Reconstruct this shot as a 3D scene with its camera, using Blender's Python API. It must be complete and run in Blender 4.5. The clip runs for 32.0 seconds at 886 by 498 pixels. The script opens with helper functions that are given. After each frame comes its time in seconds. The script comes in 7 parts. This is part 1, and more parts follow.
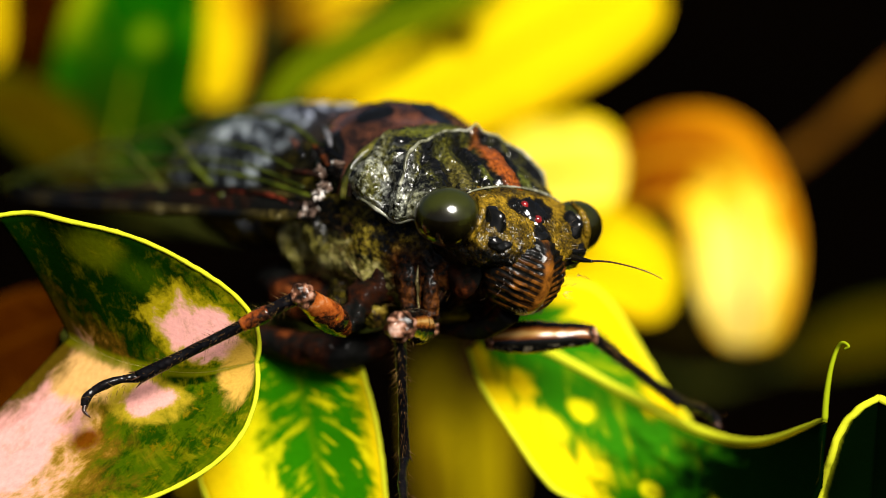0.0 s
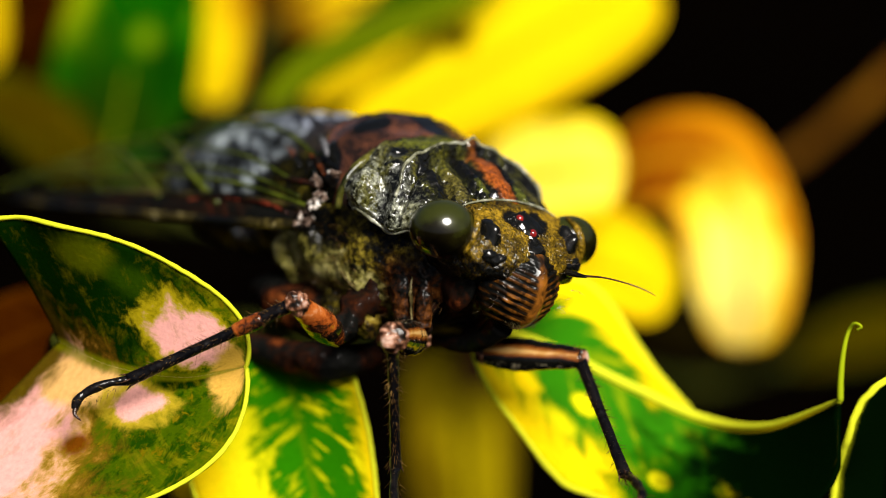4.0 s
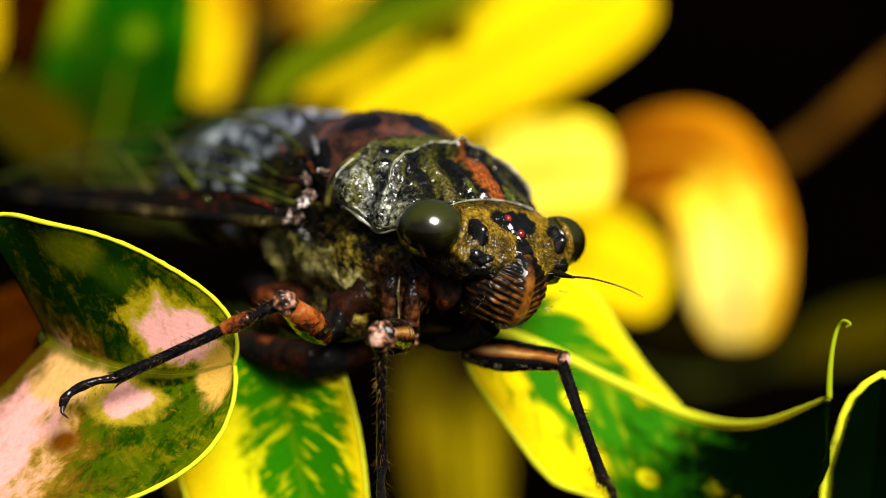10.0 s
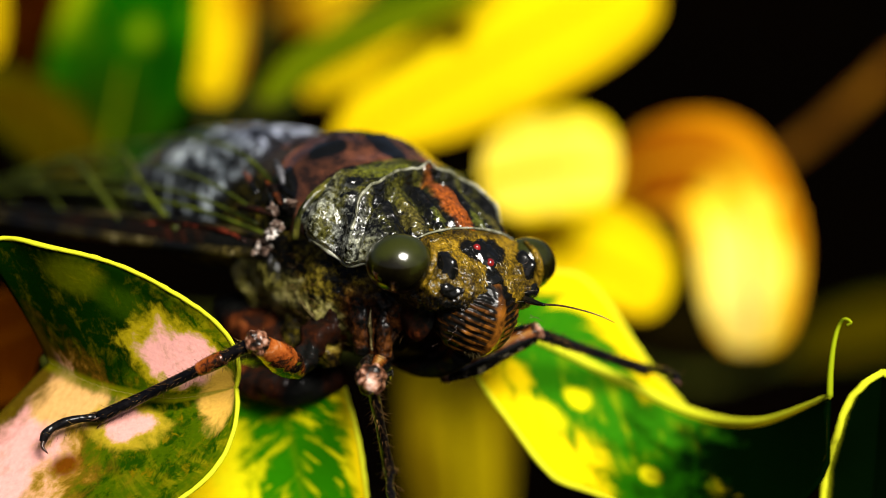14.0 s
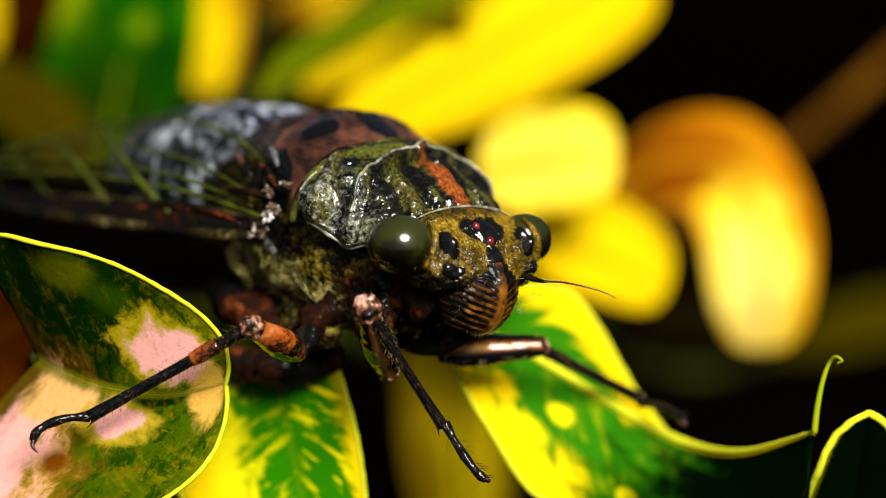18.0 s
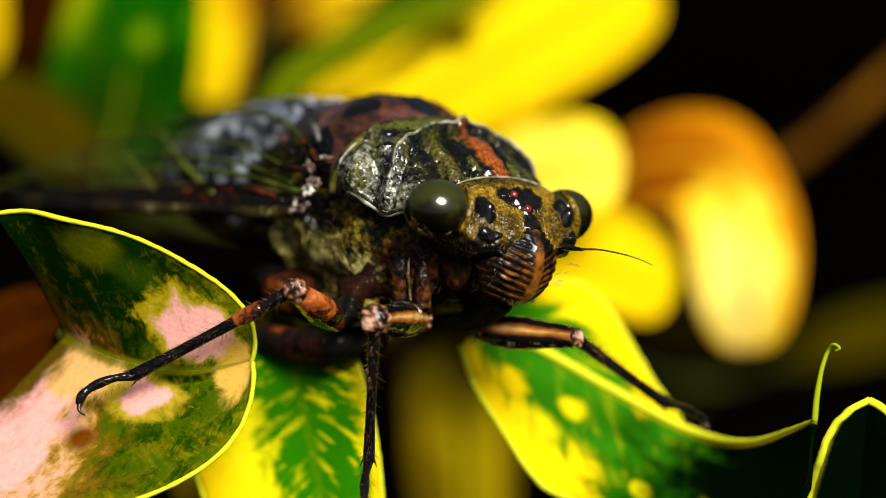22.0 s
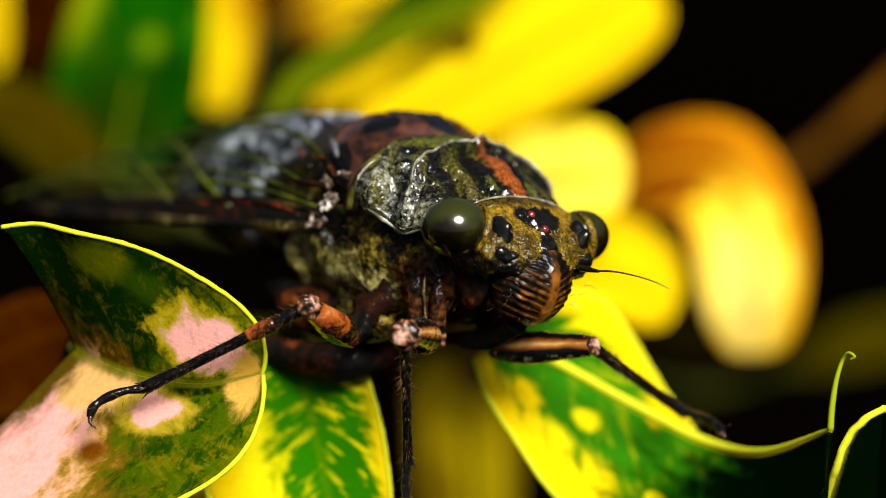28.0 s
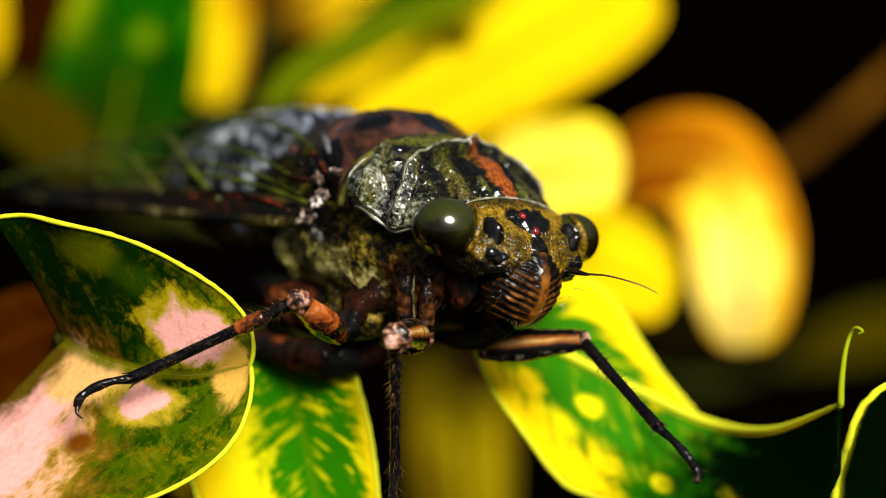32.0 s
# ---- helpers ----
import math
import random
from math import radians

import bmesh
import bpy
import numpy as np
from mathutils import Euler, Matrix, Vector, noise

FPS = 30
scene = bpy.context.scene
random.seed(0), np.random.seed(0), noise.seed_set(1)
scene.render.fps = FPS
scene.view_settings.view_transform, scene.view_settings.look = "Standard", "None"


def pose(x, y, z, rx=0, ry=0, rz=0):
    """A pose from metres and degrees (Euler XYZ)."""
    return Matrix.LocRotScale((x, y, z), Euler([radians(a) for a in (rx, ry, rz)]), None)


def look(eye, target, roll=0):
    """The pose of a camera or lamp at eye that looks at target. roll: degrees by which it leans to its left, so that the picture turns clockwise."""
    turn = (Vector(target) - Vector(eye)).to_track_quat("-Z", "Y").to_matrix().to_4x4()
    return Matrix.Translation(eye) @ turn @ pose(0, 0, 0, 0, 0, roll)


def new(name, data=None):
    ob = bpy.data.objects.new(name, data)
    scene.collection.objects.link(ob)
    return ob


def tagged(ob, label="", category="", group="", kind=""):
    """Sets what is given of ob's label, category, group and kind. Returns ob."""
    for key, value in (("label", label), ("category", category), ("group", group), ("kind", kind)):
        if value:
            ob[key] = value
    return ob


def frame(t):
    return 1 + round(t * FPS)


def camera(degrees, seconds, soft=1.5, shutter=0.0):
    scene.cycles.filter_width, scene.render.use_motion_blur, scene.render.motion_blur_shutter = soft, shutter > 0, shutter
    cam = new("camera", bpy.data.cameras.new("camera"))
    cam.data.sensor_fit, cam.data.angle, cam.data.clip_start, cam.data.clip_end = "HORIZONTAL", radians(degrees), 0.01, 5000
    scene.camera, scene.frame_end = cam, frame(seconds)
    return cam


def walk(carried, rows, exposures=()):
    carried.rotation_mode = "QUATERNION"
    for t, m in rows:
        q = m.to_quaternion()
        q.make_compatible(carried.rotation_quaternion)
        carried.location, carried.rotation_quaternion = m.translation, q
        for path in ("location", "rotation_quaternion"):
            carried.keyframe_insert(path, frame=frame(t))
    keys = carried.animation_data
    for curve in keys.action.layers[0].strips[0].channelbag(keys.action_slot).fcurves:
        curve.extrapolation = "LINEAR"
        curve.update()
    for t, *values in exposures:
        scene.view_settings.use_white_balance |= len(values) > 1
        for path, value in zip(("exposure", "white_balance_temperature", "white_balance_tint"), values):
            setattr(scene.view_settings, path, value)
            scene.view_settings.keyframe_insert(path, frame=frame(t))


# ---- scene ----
MM = 0.001
CLIP = 32.0
cam = camera(12.5, CLIP, soft=0.8)
cam.data.dof.use_dof = True
cam.data.dof.focus_distance = 0.2605
cam.data.dof.aperture_fstop = 13.0
# the shrub's own axes, in mm: x across the view, y away from the viewer, z up the view
BUSH = pose(0, 0, 0.45, -24, 0, 0)
CAMERA_TURNS = [  # seconds, turn to the left and up, degrees
    (0, 0, 0), (0.5, 0, -0.012), (1, -0.0244, 0), (1.5, -0.0184, 0), (2, -0.0244, 0.0064), (2.5, -0.0244, 0),
    (3, -0.0308, 0.0124), (3.5, -0.0304, 0.0064), (5.5, -0.0488, 0.0124), (6, -0.0428, 0.0124), (6.5, -0.0552, 0.0124), (7, -0.0552, 0.0124),
    (7.5, -0.0612, 0.0124), (8, -0.0736, 0.0124), (8.5, -0.0736, 0), (9, -0.0976, 0), (9.5, -0.0976, -0.0244), (10, -0.1165, -0.0244),
    (10.5, -0.1285, -0.0304), (11, -0.1533, -0.0368), (11.5, -0.1961, -0.0428), (12, -0.2205, -0.098), (12.5, -0.1901, -0.098), (13, -0.2329, -0.1105),
    (13.1, -0.2329, -0.1105), (13.2, -0.1105, -0.0488), (13.5, -0.1105, -0.0488), (14, -0.0736, -0.0672), (14.5, -0.104, -0.092), (16.5, -0.0916, -0.1593),
    (17, -0.0856, -0.1713), (17.5, -0.0856, -0.1713), (18, -0.0976, -0.1593), (18.5, -0.0736, -0.1345), (19, -0.0856, -0.104), (19.5, -0.0612, -0.0736),
    (20, -0.0736, -0.0488), (20.5, -0.0548, -0.0244), (21, -0.0548, -0.018), (21.3, -0.0548, -0.018), (21.4, -0.0488, -0.012), (21.5, -0.0488, -0.012),
    (22, -0.0368, 0), (22.5, -0.0368, -0.006), (23, -0.0368, 0), (23.5, -0.0304, 0.0064), (24, -0.0244, 0.0124), (24.5, 0, 0.0184),
    (25, 0.0248, 0.0248), (25.5, 0.0308, 0.0616), (27.5, 0.0368, 0.0616), (28, 0.0368, 0.0856), (28.5, 0.0552, 0.0368), (29, 0.0308, 0.0368),
    (29.5, 0.0248, 0), (30, 0, 0.0064), (30.5, 0, -0.012), (31, -0.0244, 0), (31.5, -0.012, -0.012), (32, -0.0304, 0.0064),
]
walk(cam, [(t, BUSH @ pose(0, -0.26, 0, 0, 0, a) @ pose(0, 0, 0, 90 + b, 0, 0)) for t, a, b in CAMERA_TURNS])

# ---- light: a high veiled sun over the viewer's shoulder
SUN_FROM = (BUSH.to_3x3() @ Vector((0.31, -0.81, 0.50))).normalized()
sun = new("sun", bpy.data.lights.new("sun", "SUN"))
sun.data.energy, sun.data.angle, sun.data.color = 5.0, radians(28), (1.0, 0.96, 0.88)
sun.matrix_world = look(SUN_FROM * 3, (0, 0, 0))
world = bpy.data.worlds.new("world")
scene.world = world
world.use_nodes = True
sky = world.node_tree.nodes.new("ShaderNodeTexSky")
sky.sky_type, sky.sun_disc = "NISHITA", False
sky.sun_elevation, sky.sun_rotation = math.asin(SUN_FROM.z), math.atan2(SUN_FROM.x, SUN_FROM.y)
sky.air_density, sky.dust_density, sky.ozone_density = 0.6, 5.0, 0.2
back = world.node_tree.nodes["Background"]
back.inputs[1].default_value = 0.028
world.node_tree.links.new(sky.outputs[0], back.inputs[0])
scene.view_settings.exposure = 0.8


# ---- materials
class Nodes:
    """A material and short ways to wire it."""

    def __init__(self, name):
        self.mat = bpy.data.materials.new(name)
        self.mat.use_nodes = True
        self.tree = self.mat.node_tree
        self.bsdf = self.tree.nodes["Principled BSDF"]
        self.out = self.tree.nodes["Material Output"]

    def add(self, kind, **inputs):
        n = self.tree.nodes.new(kind)
        for k, v in inputs.items():
            self.put(n.inputs[k.replace("_", " ")], v)
        return n

    def put(self, socket, v):
        if isinstance(v, bpy.types.NodeSocket):
            self.tree.links.new(v, socket)
        else:
            socket.default_value = v

    def set(self, **inputs):
        for k, v in inputs.items():
            self.put(self.bsdf.inputs[k.replace("_", " ")], v)
        return self

    def math(self, op, a, b=0.0, c=0.0, clamp=False):
        n = self.tree.nodes.new("ShaderNodeMath")
        n.operation, n.use_clamp = op, clamp
        for s, v in zip(n.inputs, (a, b, c)):
            self.put(s, v)
        return n.outputs[0]

    def mix(self, f, a, b):
        n = self.tree.nodes.new("ShaderNodeMix")
        n.data_type = "RGBA"
        self.put(n.inputs[0], f)
        self.put(n.inputs[6], a)
        self.put(n.inputs[7], b)
        return n.outputs[2]

    def coords(self, which="Object"):
        return self.tree.nodes.new("ShaderNodeTexCoord").outputs[which]

    def noise(self, vec, scale, detail=4.0, rough=0.55, distort=0.0):
        n = self.add("ShaderNodeTexNoise", Vector=vec, Scale=scale, Detail=detail, Roughness=rough, Distortion=distort)
        return n.outputs[0]

    def voronoi(self, vec, scale):
        return self.add("ShaderNodeTexVoronoi", Vector=vec, Scale=scale).outputs[0]

    def stretch(self, vec, scale, loc=(0, 0, 0), rot=(0, 0, 0)):
        n = self.add("ShaderNodeMapping", Vector=vec)
        n.inputs["Scale"].default_value = scale
        n.inputs["Location"].default_value = loc
        n.inputs["Rotation"].default_value = rot
        return n.outputs[0]

    def step(self, v, lo, hi):
        n = self.tree.nodes.new("ShaderNodeMapRange")
        n.interpolation_type = "SMOOTHSTEP"
        self.put(n.inputs[0], v)
        n.inputs[1].default_value, n.inputs[2].default_value = lo, hi
        return n.outputs[0]

    def ramp(self, v, *stops):
        n = self.tree.nodes.new("ShaderNodeValToRGB")
        self.put(n.inputs[0], v)
        e = n.color_ramp.elements
        while len(e) < len(stops):
            e.new(0.5)
        for q, (p, c) in zip(e, stops):
            q.position, q.color = p, (*c, 1)
        return n.outputs[0]

    def bump(self, h, strength=0.4, distance=0.0001):
        relief = self.add("ShaderNodeBump", Height=h, Strength=strength, Distance=distance).outputs[0]
        self.put(self.bsdf.inputs["Normal"], relief)
        self.put(self.bsdf.inputs["Coat Normal"], relief)
        return self

    def spot(self, sep, cx, cy, rx, ry):
        """1 inside an ellipse, falling to 0 outside it, over two of a vector's parts."""
        a = self.math("DIVIDE", self.math("SUBTRACT", sep[0], cx), rx)
        b = self.math("DIVIDE", self.math("SUBTRACT", sep[1], cy), ry)
        return self.math("SUBTRACT", 1.0, self.math("SQRT", self.math("ADD", self.math("MULTIPLY", a, a), self.math("MULTIPLY", b, b))))

    def split(self, vec):
        return self.add("ShaderNodeSeparateXYZ", Vector=vec).outputs


def rgb(*c):
    return (*c, 1.0)


def chitin(name, stops, scale=500, rough=(0.15, 0.4), relief=0.5, fine=2600, grain=0.00012, coat=0.25, coarse=0.75):
    """Insect cuticle: mottled at two scales, pitted, glossy."""
    m = Nodes(name)
    o = m.coords()
    big, small = m.noise(o, scale, 5, 0.6, 0.6), m.noise(o, fine, 4, 0.65)
    v = m.math("ADD", m.math("MULTIPLY", big, coarse), m.math("MULTIPLY", small, 1 - coarse))
    m.set(Base_Color=m.ramp(v, *stops), Specular_IOR_Level=0.05, Coat_Weight=coat, Coat_Roughness=0.07, Coat_IOR=1.5)
    m.put(m.bsdf.inputs["Roughness"], m.math("ADD", rough[0], m.math("MULTIPLY", small, rough[1])))
    h = m.math("ADD", m.math("MULTIPLY", m.noise(o, fine * 0.4, 1.0), 1.5), m.math("MULTIPLY", m.noise(o, fine * 0.9, 0.5), 0.6))
    return m.bump(h, relief, grain).mat


BLACK = (0.0025, 0.0025, 0.002)


def make_materials():
    d = {}
    # head: gold dust over black, black-brown below the feelers and beside the face
    m = Nodes("olive_gold_cuticle")
    o = m.coords()
    sx, sy, sz = m.split(o)
    n1, n2, n3 = m.noise(o, 480, 5, 0.62, 0.7), m.noise(o, 2300, 4, 0.65), m.noise(o, 6500, 3, 0.7)
    v = m.math("ADD", m.math("ADD", m.math("MULTIPLY", n1, 0.4), m.math("MULTIPLY", n2, 0.28)), m.math("MULTIPLY", n3, 0.32))
    off = m.math("ABSOLUTE", sy)
    low = m.math("MULTIPLY", m.step(m.math("ADD", sz, m.math("MULTIPLY", n1, 0.0012)), 0.0, -0.0012), m.step(off, 0.0016, 0.0026))
    v = m.math("SUBTRACT", v, m.math("MULTIPLY", low, 0.13))
    for cy, cx, ry, rx in ((0.0009, 0.0010, 0.0010, 0.0010), (0.0, 0.0027, 0.0008, 0.0006)):
        v = m.math("SUBTRACT", v, m.math("MULTIPLY", m.step(m.spot((off, sx), cy, cx, ry, rx), 0.0, 0.4), 0.2))
    m.set(Base_Color=m.ramp(v, (0.38, BLACK), (0.43, (0.014, 0.008, 0.001)), (0.49, (0.055, 0.034, 0.002)), (0.55, (0.16, 0.095, 0.005)), (0.63, (0.28, 0.165, 0.010)), (0.72, (0.48, 0.34, 0.10))), Specular_IOR_Level=0.05, Coat_Weight=0.5, Coat_Roughness=0.12)
    m.put(m.bsdf.inputs["Roughness"], m.math("ADD", 0.25, m.math("MULTIPLY", n2, 0.35)))
    d["vertex"] = m.bump(m.math("ADD", m.math("MULTIPLY", m.noise(o, 1800, 1.0, 0.5, 0.5), 0.8), m.math("MULTIPLY", m.noise(o, 5200, 1.0), 0.6)), 0.8, 0.00022).mat
    d["black"] = chitin("black_cuticle", [(0.3, (0.0015, 0.0015, 0.0015)), (0.7, (0.005, 0.005, 0.004))], 600, (0.08, 0.25), 0.35, coat=0.8)
    d["leg_dark"] = chitin("black_leg_cuticle", [(0.42, (0.0015, 0.0015, 0.002)), (0.64, (0.005, 0.004, 0.004)), (0.80, (0.03, 0.011, 0.007))], 900, (0.22, 0.3), 0.8, 3200, 0.00012, coat=0.35)
    d["leg_orange"] = chitin("orange_black_leg_cuticle", [(0.42, (0.003, 0.0025, 0.002)), (0.47, (0.03, 0.009, 0.003)), (0.53, (0.20, 0.042, 0.006)), (0.62, (0.34, 0.09, 0.016)), (0.75, (0.46, 0.26, 0.14))], 330, (0.14, 0.25), 0.3, coat=0.8)
    # front thigh: amber along its middle, black above and below
    m = Nodes("amber_black_thigh_cuticle")
    o = m.coords()
    n1, n2 = m.noise(m.stretch(o, (0.4, 1, 1)), 700, 4, 0.6, 0.4), m.noise(o, 2600, 3)
    rise = m.math("DIVIDE", m.math("ABSOLUTE", m.math("SUBTRACT", m.split(o)[1], 0.0001)), 0.0009)
    v = m.math("ADD", rise, m.math("MULTIPLY", m.math("SUBTRACT", n1, 0.5), 0.9))
    amber = m.ramp(v, (0.06, (0.38, 0.22, 0.07)), (0.18, (0.24, 0.10, 0.018)), (0.36, (0.10, 0.026, 0.004)), (0.50, BLACK))
    dusty = m.math("MULTIPLY", m.step(rise, 0.75, 0.95), m.math("MULTIPLY", m.step(m.noise(o, 2300, 4, 0.7), 0.50, 0.66), 0.6))
    m.set(Base_Color=m.mix(dusty, amber, rgb(0.26, 0.22, 0.14)), Specular_IOR_Level=0.1, Roughness=0.25, Coat_Weight=0.55, Coat_Roughness=0.1)
    d["thigh"] = m.bump(m.noise(o, 1500, 1.0), 0.4, 0.0001).mat
    d["joint"] = chitin("pinkish_joint_cuticle", [(0.42, (0.004, 0.003, 0.002)), (0.49, (0.05, 0.018, 0.008)), (0.55, (0.26, 0.12, 0.07)), (0.64, (0.52, 0.36, 0.29))], 1100, (0.25, 0.3), 0.9, coat=0.3)
    # flank: black with olive mottling, dusted pale under the wing hinge, red-brown towards the hips
    m = Nodes("mottled_flank_cuticle")
    o = m.coords()
    sx, sy, sz = m.split(o)
    n1, n2 = m.noise(o, 330, 5, 0.62, 0.6), m.noise(o, 2100, 5, 0.7)
    v = m.math("ADD", m.math("MULTIPLY", n1, 0.55), m.math("MULTIPLY", n2, 0.45))
    base = m.ramp(v, (0.465, BLACK), (0.515, (0.03, 0.022, 0.002)), (0.57, (0.12, 0.09, 0.008)), (0.67, (0.26, 0.21, 0.03)))
    red = m.ramp(v, (0.45, BLACK), (0.52, (0.03, 0.009, 0.002)), (0.60, (0.09, 0.030, 0.006)), (0.72, (0.30, 0.20, 0.08)))
    base = m.mix(m.math("MULTIPLY", m.step(sx, -0.0056, -0.0040), m.step(sz, -0.0020, -0.0040)), base, red)
    dust = m.ramp(v, (0.40, (0.012, 0.010, 0.002)), (0.47, (0.12, 0.105, 0.018)), (0.56, (0.36, 0.32, 0.11)), (0.69, (0.58, 0.54, 0.34)))
    wob = m.math("MULTIPLY", m.math("SUBTRACT", n1, 0.5), 2.2)
    for cx, cz, rx, rz in ((-0.0112, -0.0046, 0.0036, 0.0028), (-0.0062, -0.0056, 0.0022, 0.0014), (-0.0130, -0.0066, 0.0034, 0.0022)):
        base = m.mix(m.step(m.math("ADD", m.spot((sx, sz), cx, cz, rx, rz), wob), 0.1, 0.6), base, dust)
    m.set(Base_Color=base, Specular_IOR_Level=0.05, Coat_Weight=0.16, Coat_Roughness=0.14)
    m.put(m.bsdf.inputs["Roughness"], m.math("ADD", 0.3, m.math("MULTIPLY", n2, 0.4)))
    d["flank"] = m.bump(m.math("ADD", m.math("MULTIPLY", m.noise(o, 900, 1.0, 0.5, 0.6), 1.2), m.math("MULTIPLY", m.noise(o, 2600, 0.5), 0.6)), 0.9, 0.0003).mat
    d["belly"] = chitin("blackish_belly_cuticle", [(0.46, BLACK), (0.55, (0.016, 0.004, 0.0010)), (0.63, (0.10, 0.022, 0.004)), (0.74, (0.16, 0.08, 0.02))], 300, (0.5, 0.4), 1.0, 1500, 0.0003, coat=0.06)
    d["claw"] = chitin("claw_cuticle", [(0.3, (0.012, 0.008, 0.006)), (0.7, (0.06, 0.025, 0.015))], 1500, (0.15, 0.2), 0.2)
    d["pruina"] = chitin("waxy_pale_cuticle", [(0.43, (0.02, 0.010, 0.006)), (0.51, (0.12, 0.08, 0.06)), (0.60, (0.44, 0.41, 0.37)), (0.72, (0.75, 0.74, 0.72))], 900, (0.4, 0.4), 0.7)
    d["vein"] = chitin("olive_wing_vein", [(0.38, (0.012, 0.016, 0.002)), (0.6, (0.06, 0.075, 0.006)), (0.78, (0.13, 0.12, 0.02))], 400, (0.2, 0.3), 0.3)
    d["costa"] = chitin("dark_wing_edge", [(0.45, BLACK), (0.54, (0.012, 0.009, 0.002)), (0.60, (0.06, 0.045, 0.010)), (0.68, (0.42, 0.36, 0.18))], 200, (0.2, 0.3), 0.3, coat=0.5)

    d["collar"] = chitin("olive_collar_cuticle", [(0.40, (0.006, 0.007, 0.001)), (0.50, (0.04, 0.04, 0.006)), (0.60, (0.10, 0.09, 0.015)), (0.72, (0.28, 0.24, 0.10))], 420, (0.2, 0.3), 0.6, coat=0.4)
    d["wax"] = chitin("grey_waxy_cuticle", [(0.42, (0.02, 0.02, 0.02)), (0.52, (0.05, 0.05, 0.055)), (0.68, (0.17, 0.17, 0.18))], 700, (0.3, 0.3), 0.4, coat=0.3)
    d["patch"] = chitin("dull_red_wing_base", [(0.44, (0.006, 0.002, 0.001)), (0.52, (0.08, 0.012, 0.005)), (0.66, (0.26, 0.05, 0.02))], 500, (0.3, 0.3), 0.5, coat=0.2)
    d["seam"] = chitin("tan_seam_cuticle", [(0.42, (0.01, 0.007, 0.002)), (0.52, (0.08, 0.06, 0.02)), (0.70, (0.32, 0.27, 0.14))], 800, (0.3, 0.3), 0.8, coat=0.15)
    # blackish red of the wing's shade sheet and of one hinge plate
    d["cell"] = chitin("blackish_red_wing_cell", [(0.45, BLACK), (0.58, (0.010, 0.004, 0.002)), (0.72, (0.05, 0.007, 0.003))], 260, (0.5, 0.3), 0.6, coat=0.03)
    d["hair"] = chitin("golden_brown_hair", [(0.35, (0.02, 0.010, 0.004)), (0.5, (0.06, 0.03, 0.01)), (0.7, (0.22, 0.13, 0.035))], 900, (0.3, 0.2), 0.1, coat=0.1)
    # clypeus: copper ribs with black furrows, a smooth copper band down the middle, black brow, shadow painted on the
    # sides
    m = Nodes("copper_ridged_cuticle")
    o = m.coords()
    s = m.split(o)
    n = m.noise(o, 1100, 5, 0.6, 0.5)
    off = m.math("ABSOLUTE", s[1])
    mid = m.math("SUBTRACT", 1.0, m.step(off, 0.0002, 0.0006))
    rise = m.math("MULTIPLY", m.math("SUBTRACT", s[2], m.math("MULTIPLY", off, 0.28)), 2000 * math.pi / 0.46)
    furrow = m.math("MULTIPLY", m.step(m.math("SINE", rise), 0.3, -0.5), m.math("SUBTRACT", 1.0, mid))
    brow = m.step(m.math("ADD", s[2], m.math("MULTIPLY", n, 0.002)), -0.0009, 0.0)
    low = m.step(s[2], -0.0042, -0.0056)
    v = m.math("ADD", m.math("MULTIPLY", n, 0.85), m.math("MULTIPLY", mid, 0.18))
    # last term darkens the sides, a painted shadow
    for q, k in ((furrow, 0.19), (brow, 0.26), (low, 0.08), (m.step(off, 0.0018, 0.0030), 0.12)):
        v = m.math("SUBTRACT", v, m.math("MULTIPLY", q, k))
    m.set(Base_Color=m.ramp(v, (0.22, BLACK), (0.33, (0.014, 0.006, 0.002)), (0.43, (0.06, 0.021, 0.003)), (0.62, (0.19, 0.066, 0.007))), Specular_IOR_Level=0.05, Coat_Weight=m.math("ADD", 0.12, m.math("MULTIPLY", mid, 0.5)), Coat_Roughness=0.12)
    m.put(m.bsdf.inputs["Roughness"], m.math("ADD", 0.2, m.math("MULTIPLY", n, 0.3)))
    d["clypeus"] = m.bump(m.math("ADD", m.math("MULTIPLY", m.noise(o, 2400, 0.5), 0.5), m.noise(o, 1000, 1.0, 0.5, 0.5)), 0.8, 0.00016).mat

    # compound eye: very dark olive, wet gloss
    m = Nodes("dark_olive_eye")
    o = m.coords()
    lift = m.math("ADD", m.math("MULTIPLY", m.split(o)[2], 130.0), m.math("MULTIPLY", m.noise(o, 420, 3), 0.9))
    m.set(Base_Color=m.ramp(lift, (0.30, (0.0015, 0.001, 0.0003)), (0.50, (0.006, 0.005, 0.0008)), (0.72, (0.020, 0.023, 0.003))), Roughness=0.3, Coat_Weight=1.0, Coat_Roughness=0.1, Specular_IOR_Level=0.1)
    d["eye"] = m.bump(m.voronoi(o, 9000), 0.06, 0.00002).mat

    m = Nodes("red_ocellus")
    m.set(Base_Color=m.ramp(m.noise(m.coords(), 2500, 3), (0.3, (0.07, 0.003, 0.003)), (0.7, (0.26, 0.012, 0.010))), Roughness=0.12, Coat_Weight=1.0, Coat_Roughness=0.05)
    d["ocellus"] = m.mat

    # pronotum: olive with black grooves and a rust stripe, silvery sheen painted pale on the flared sides
    m = Nodes("olive_black_pronotum")
    o = m.coords()
    s = m.split(o)
    n1, n2 = m.noise(o, 380, 5, 0.62, 0.8), m.noise(o, 2300, 4, 0.65)
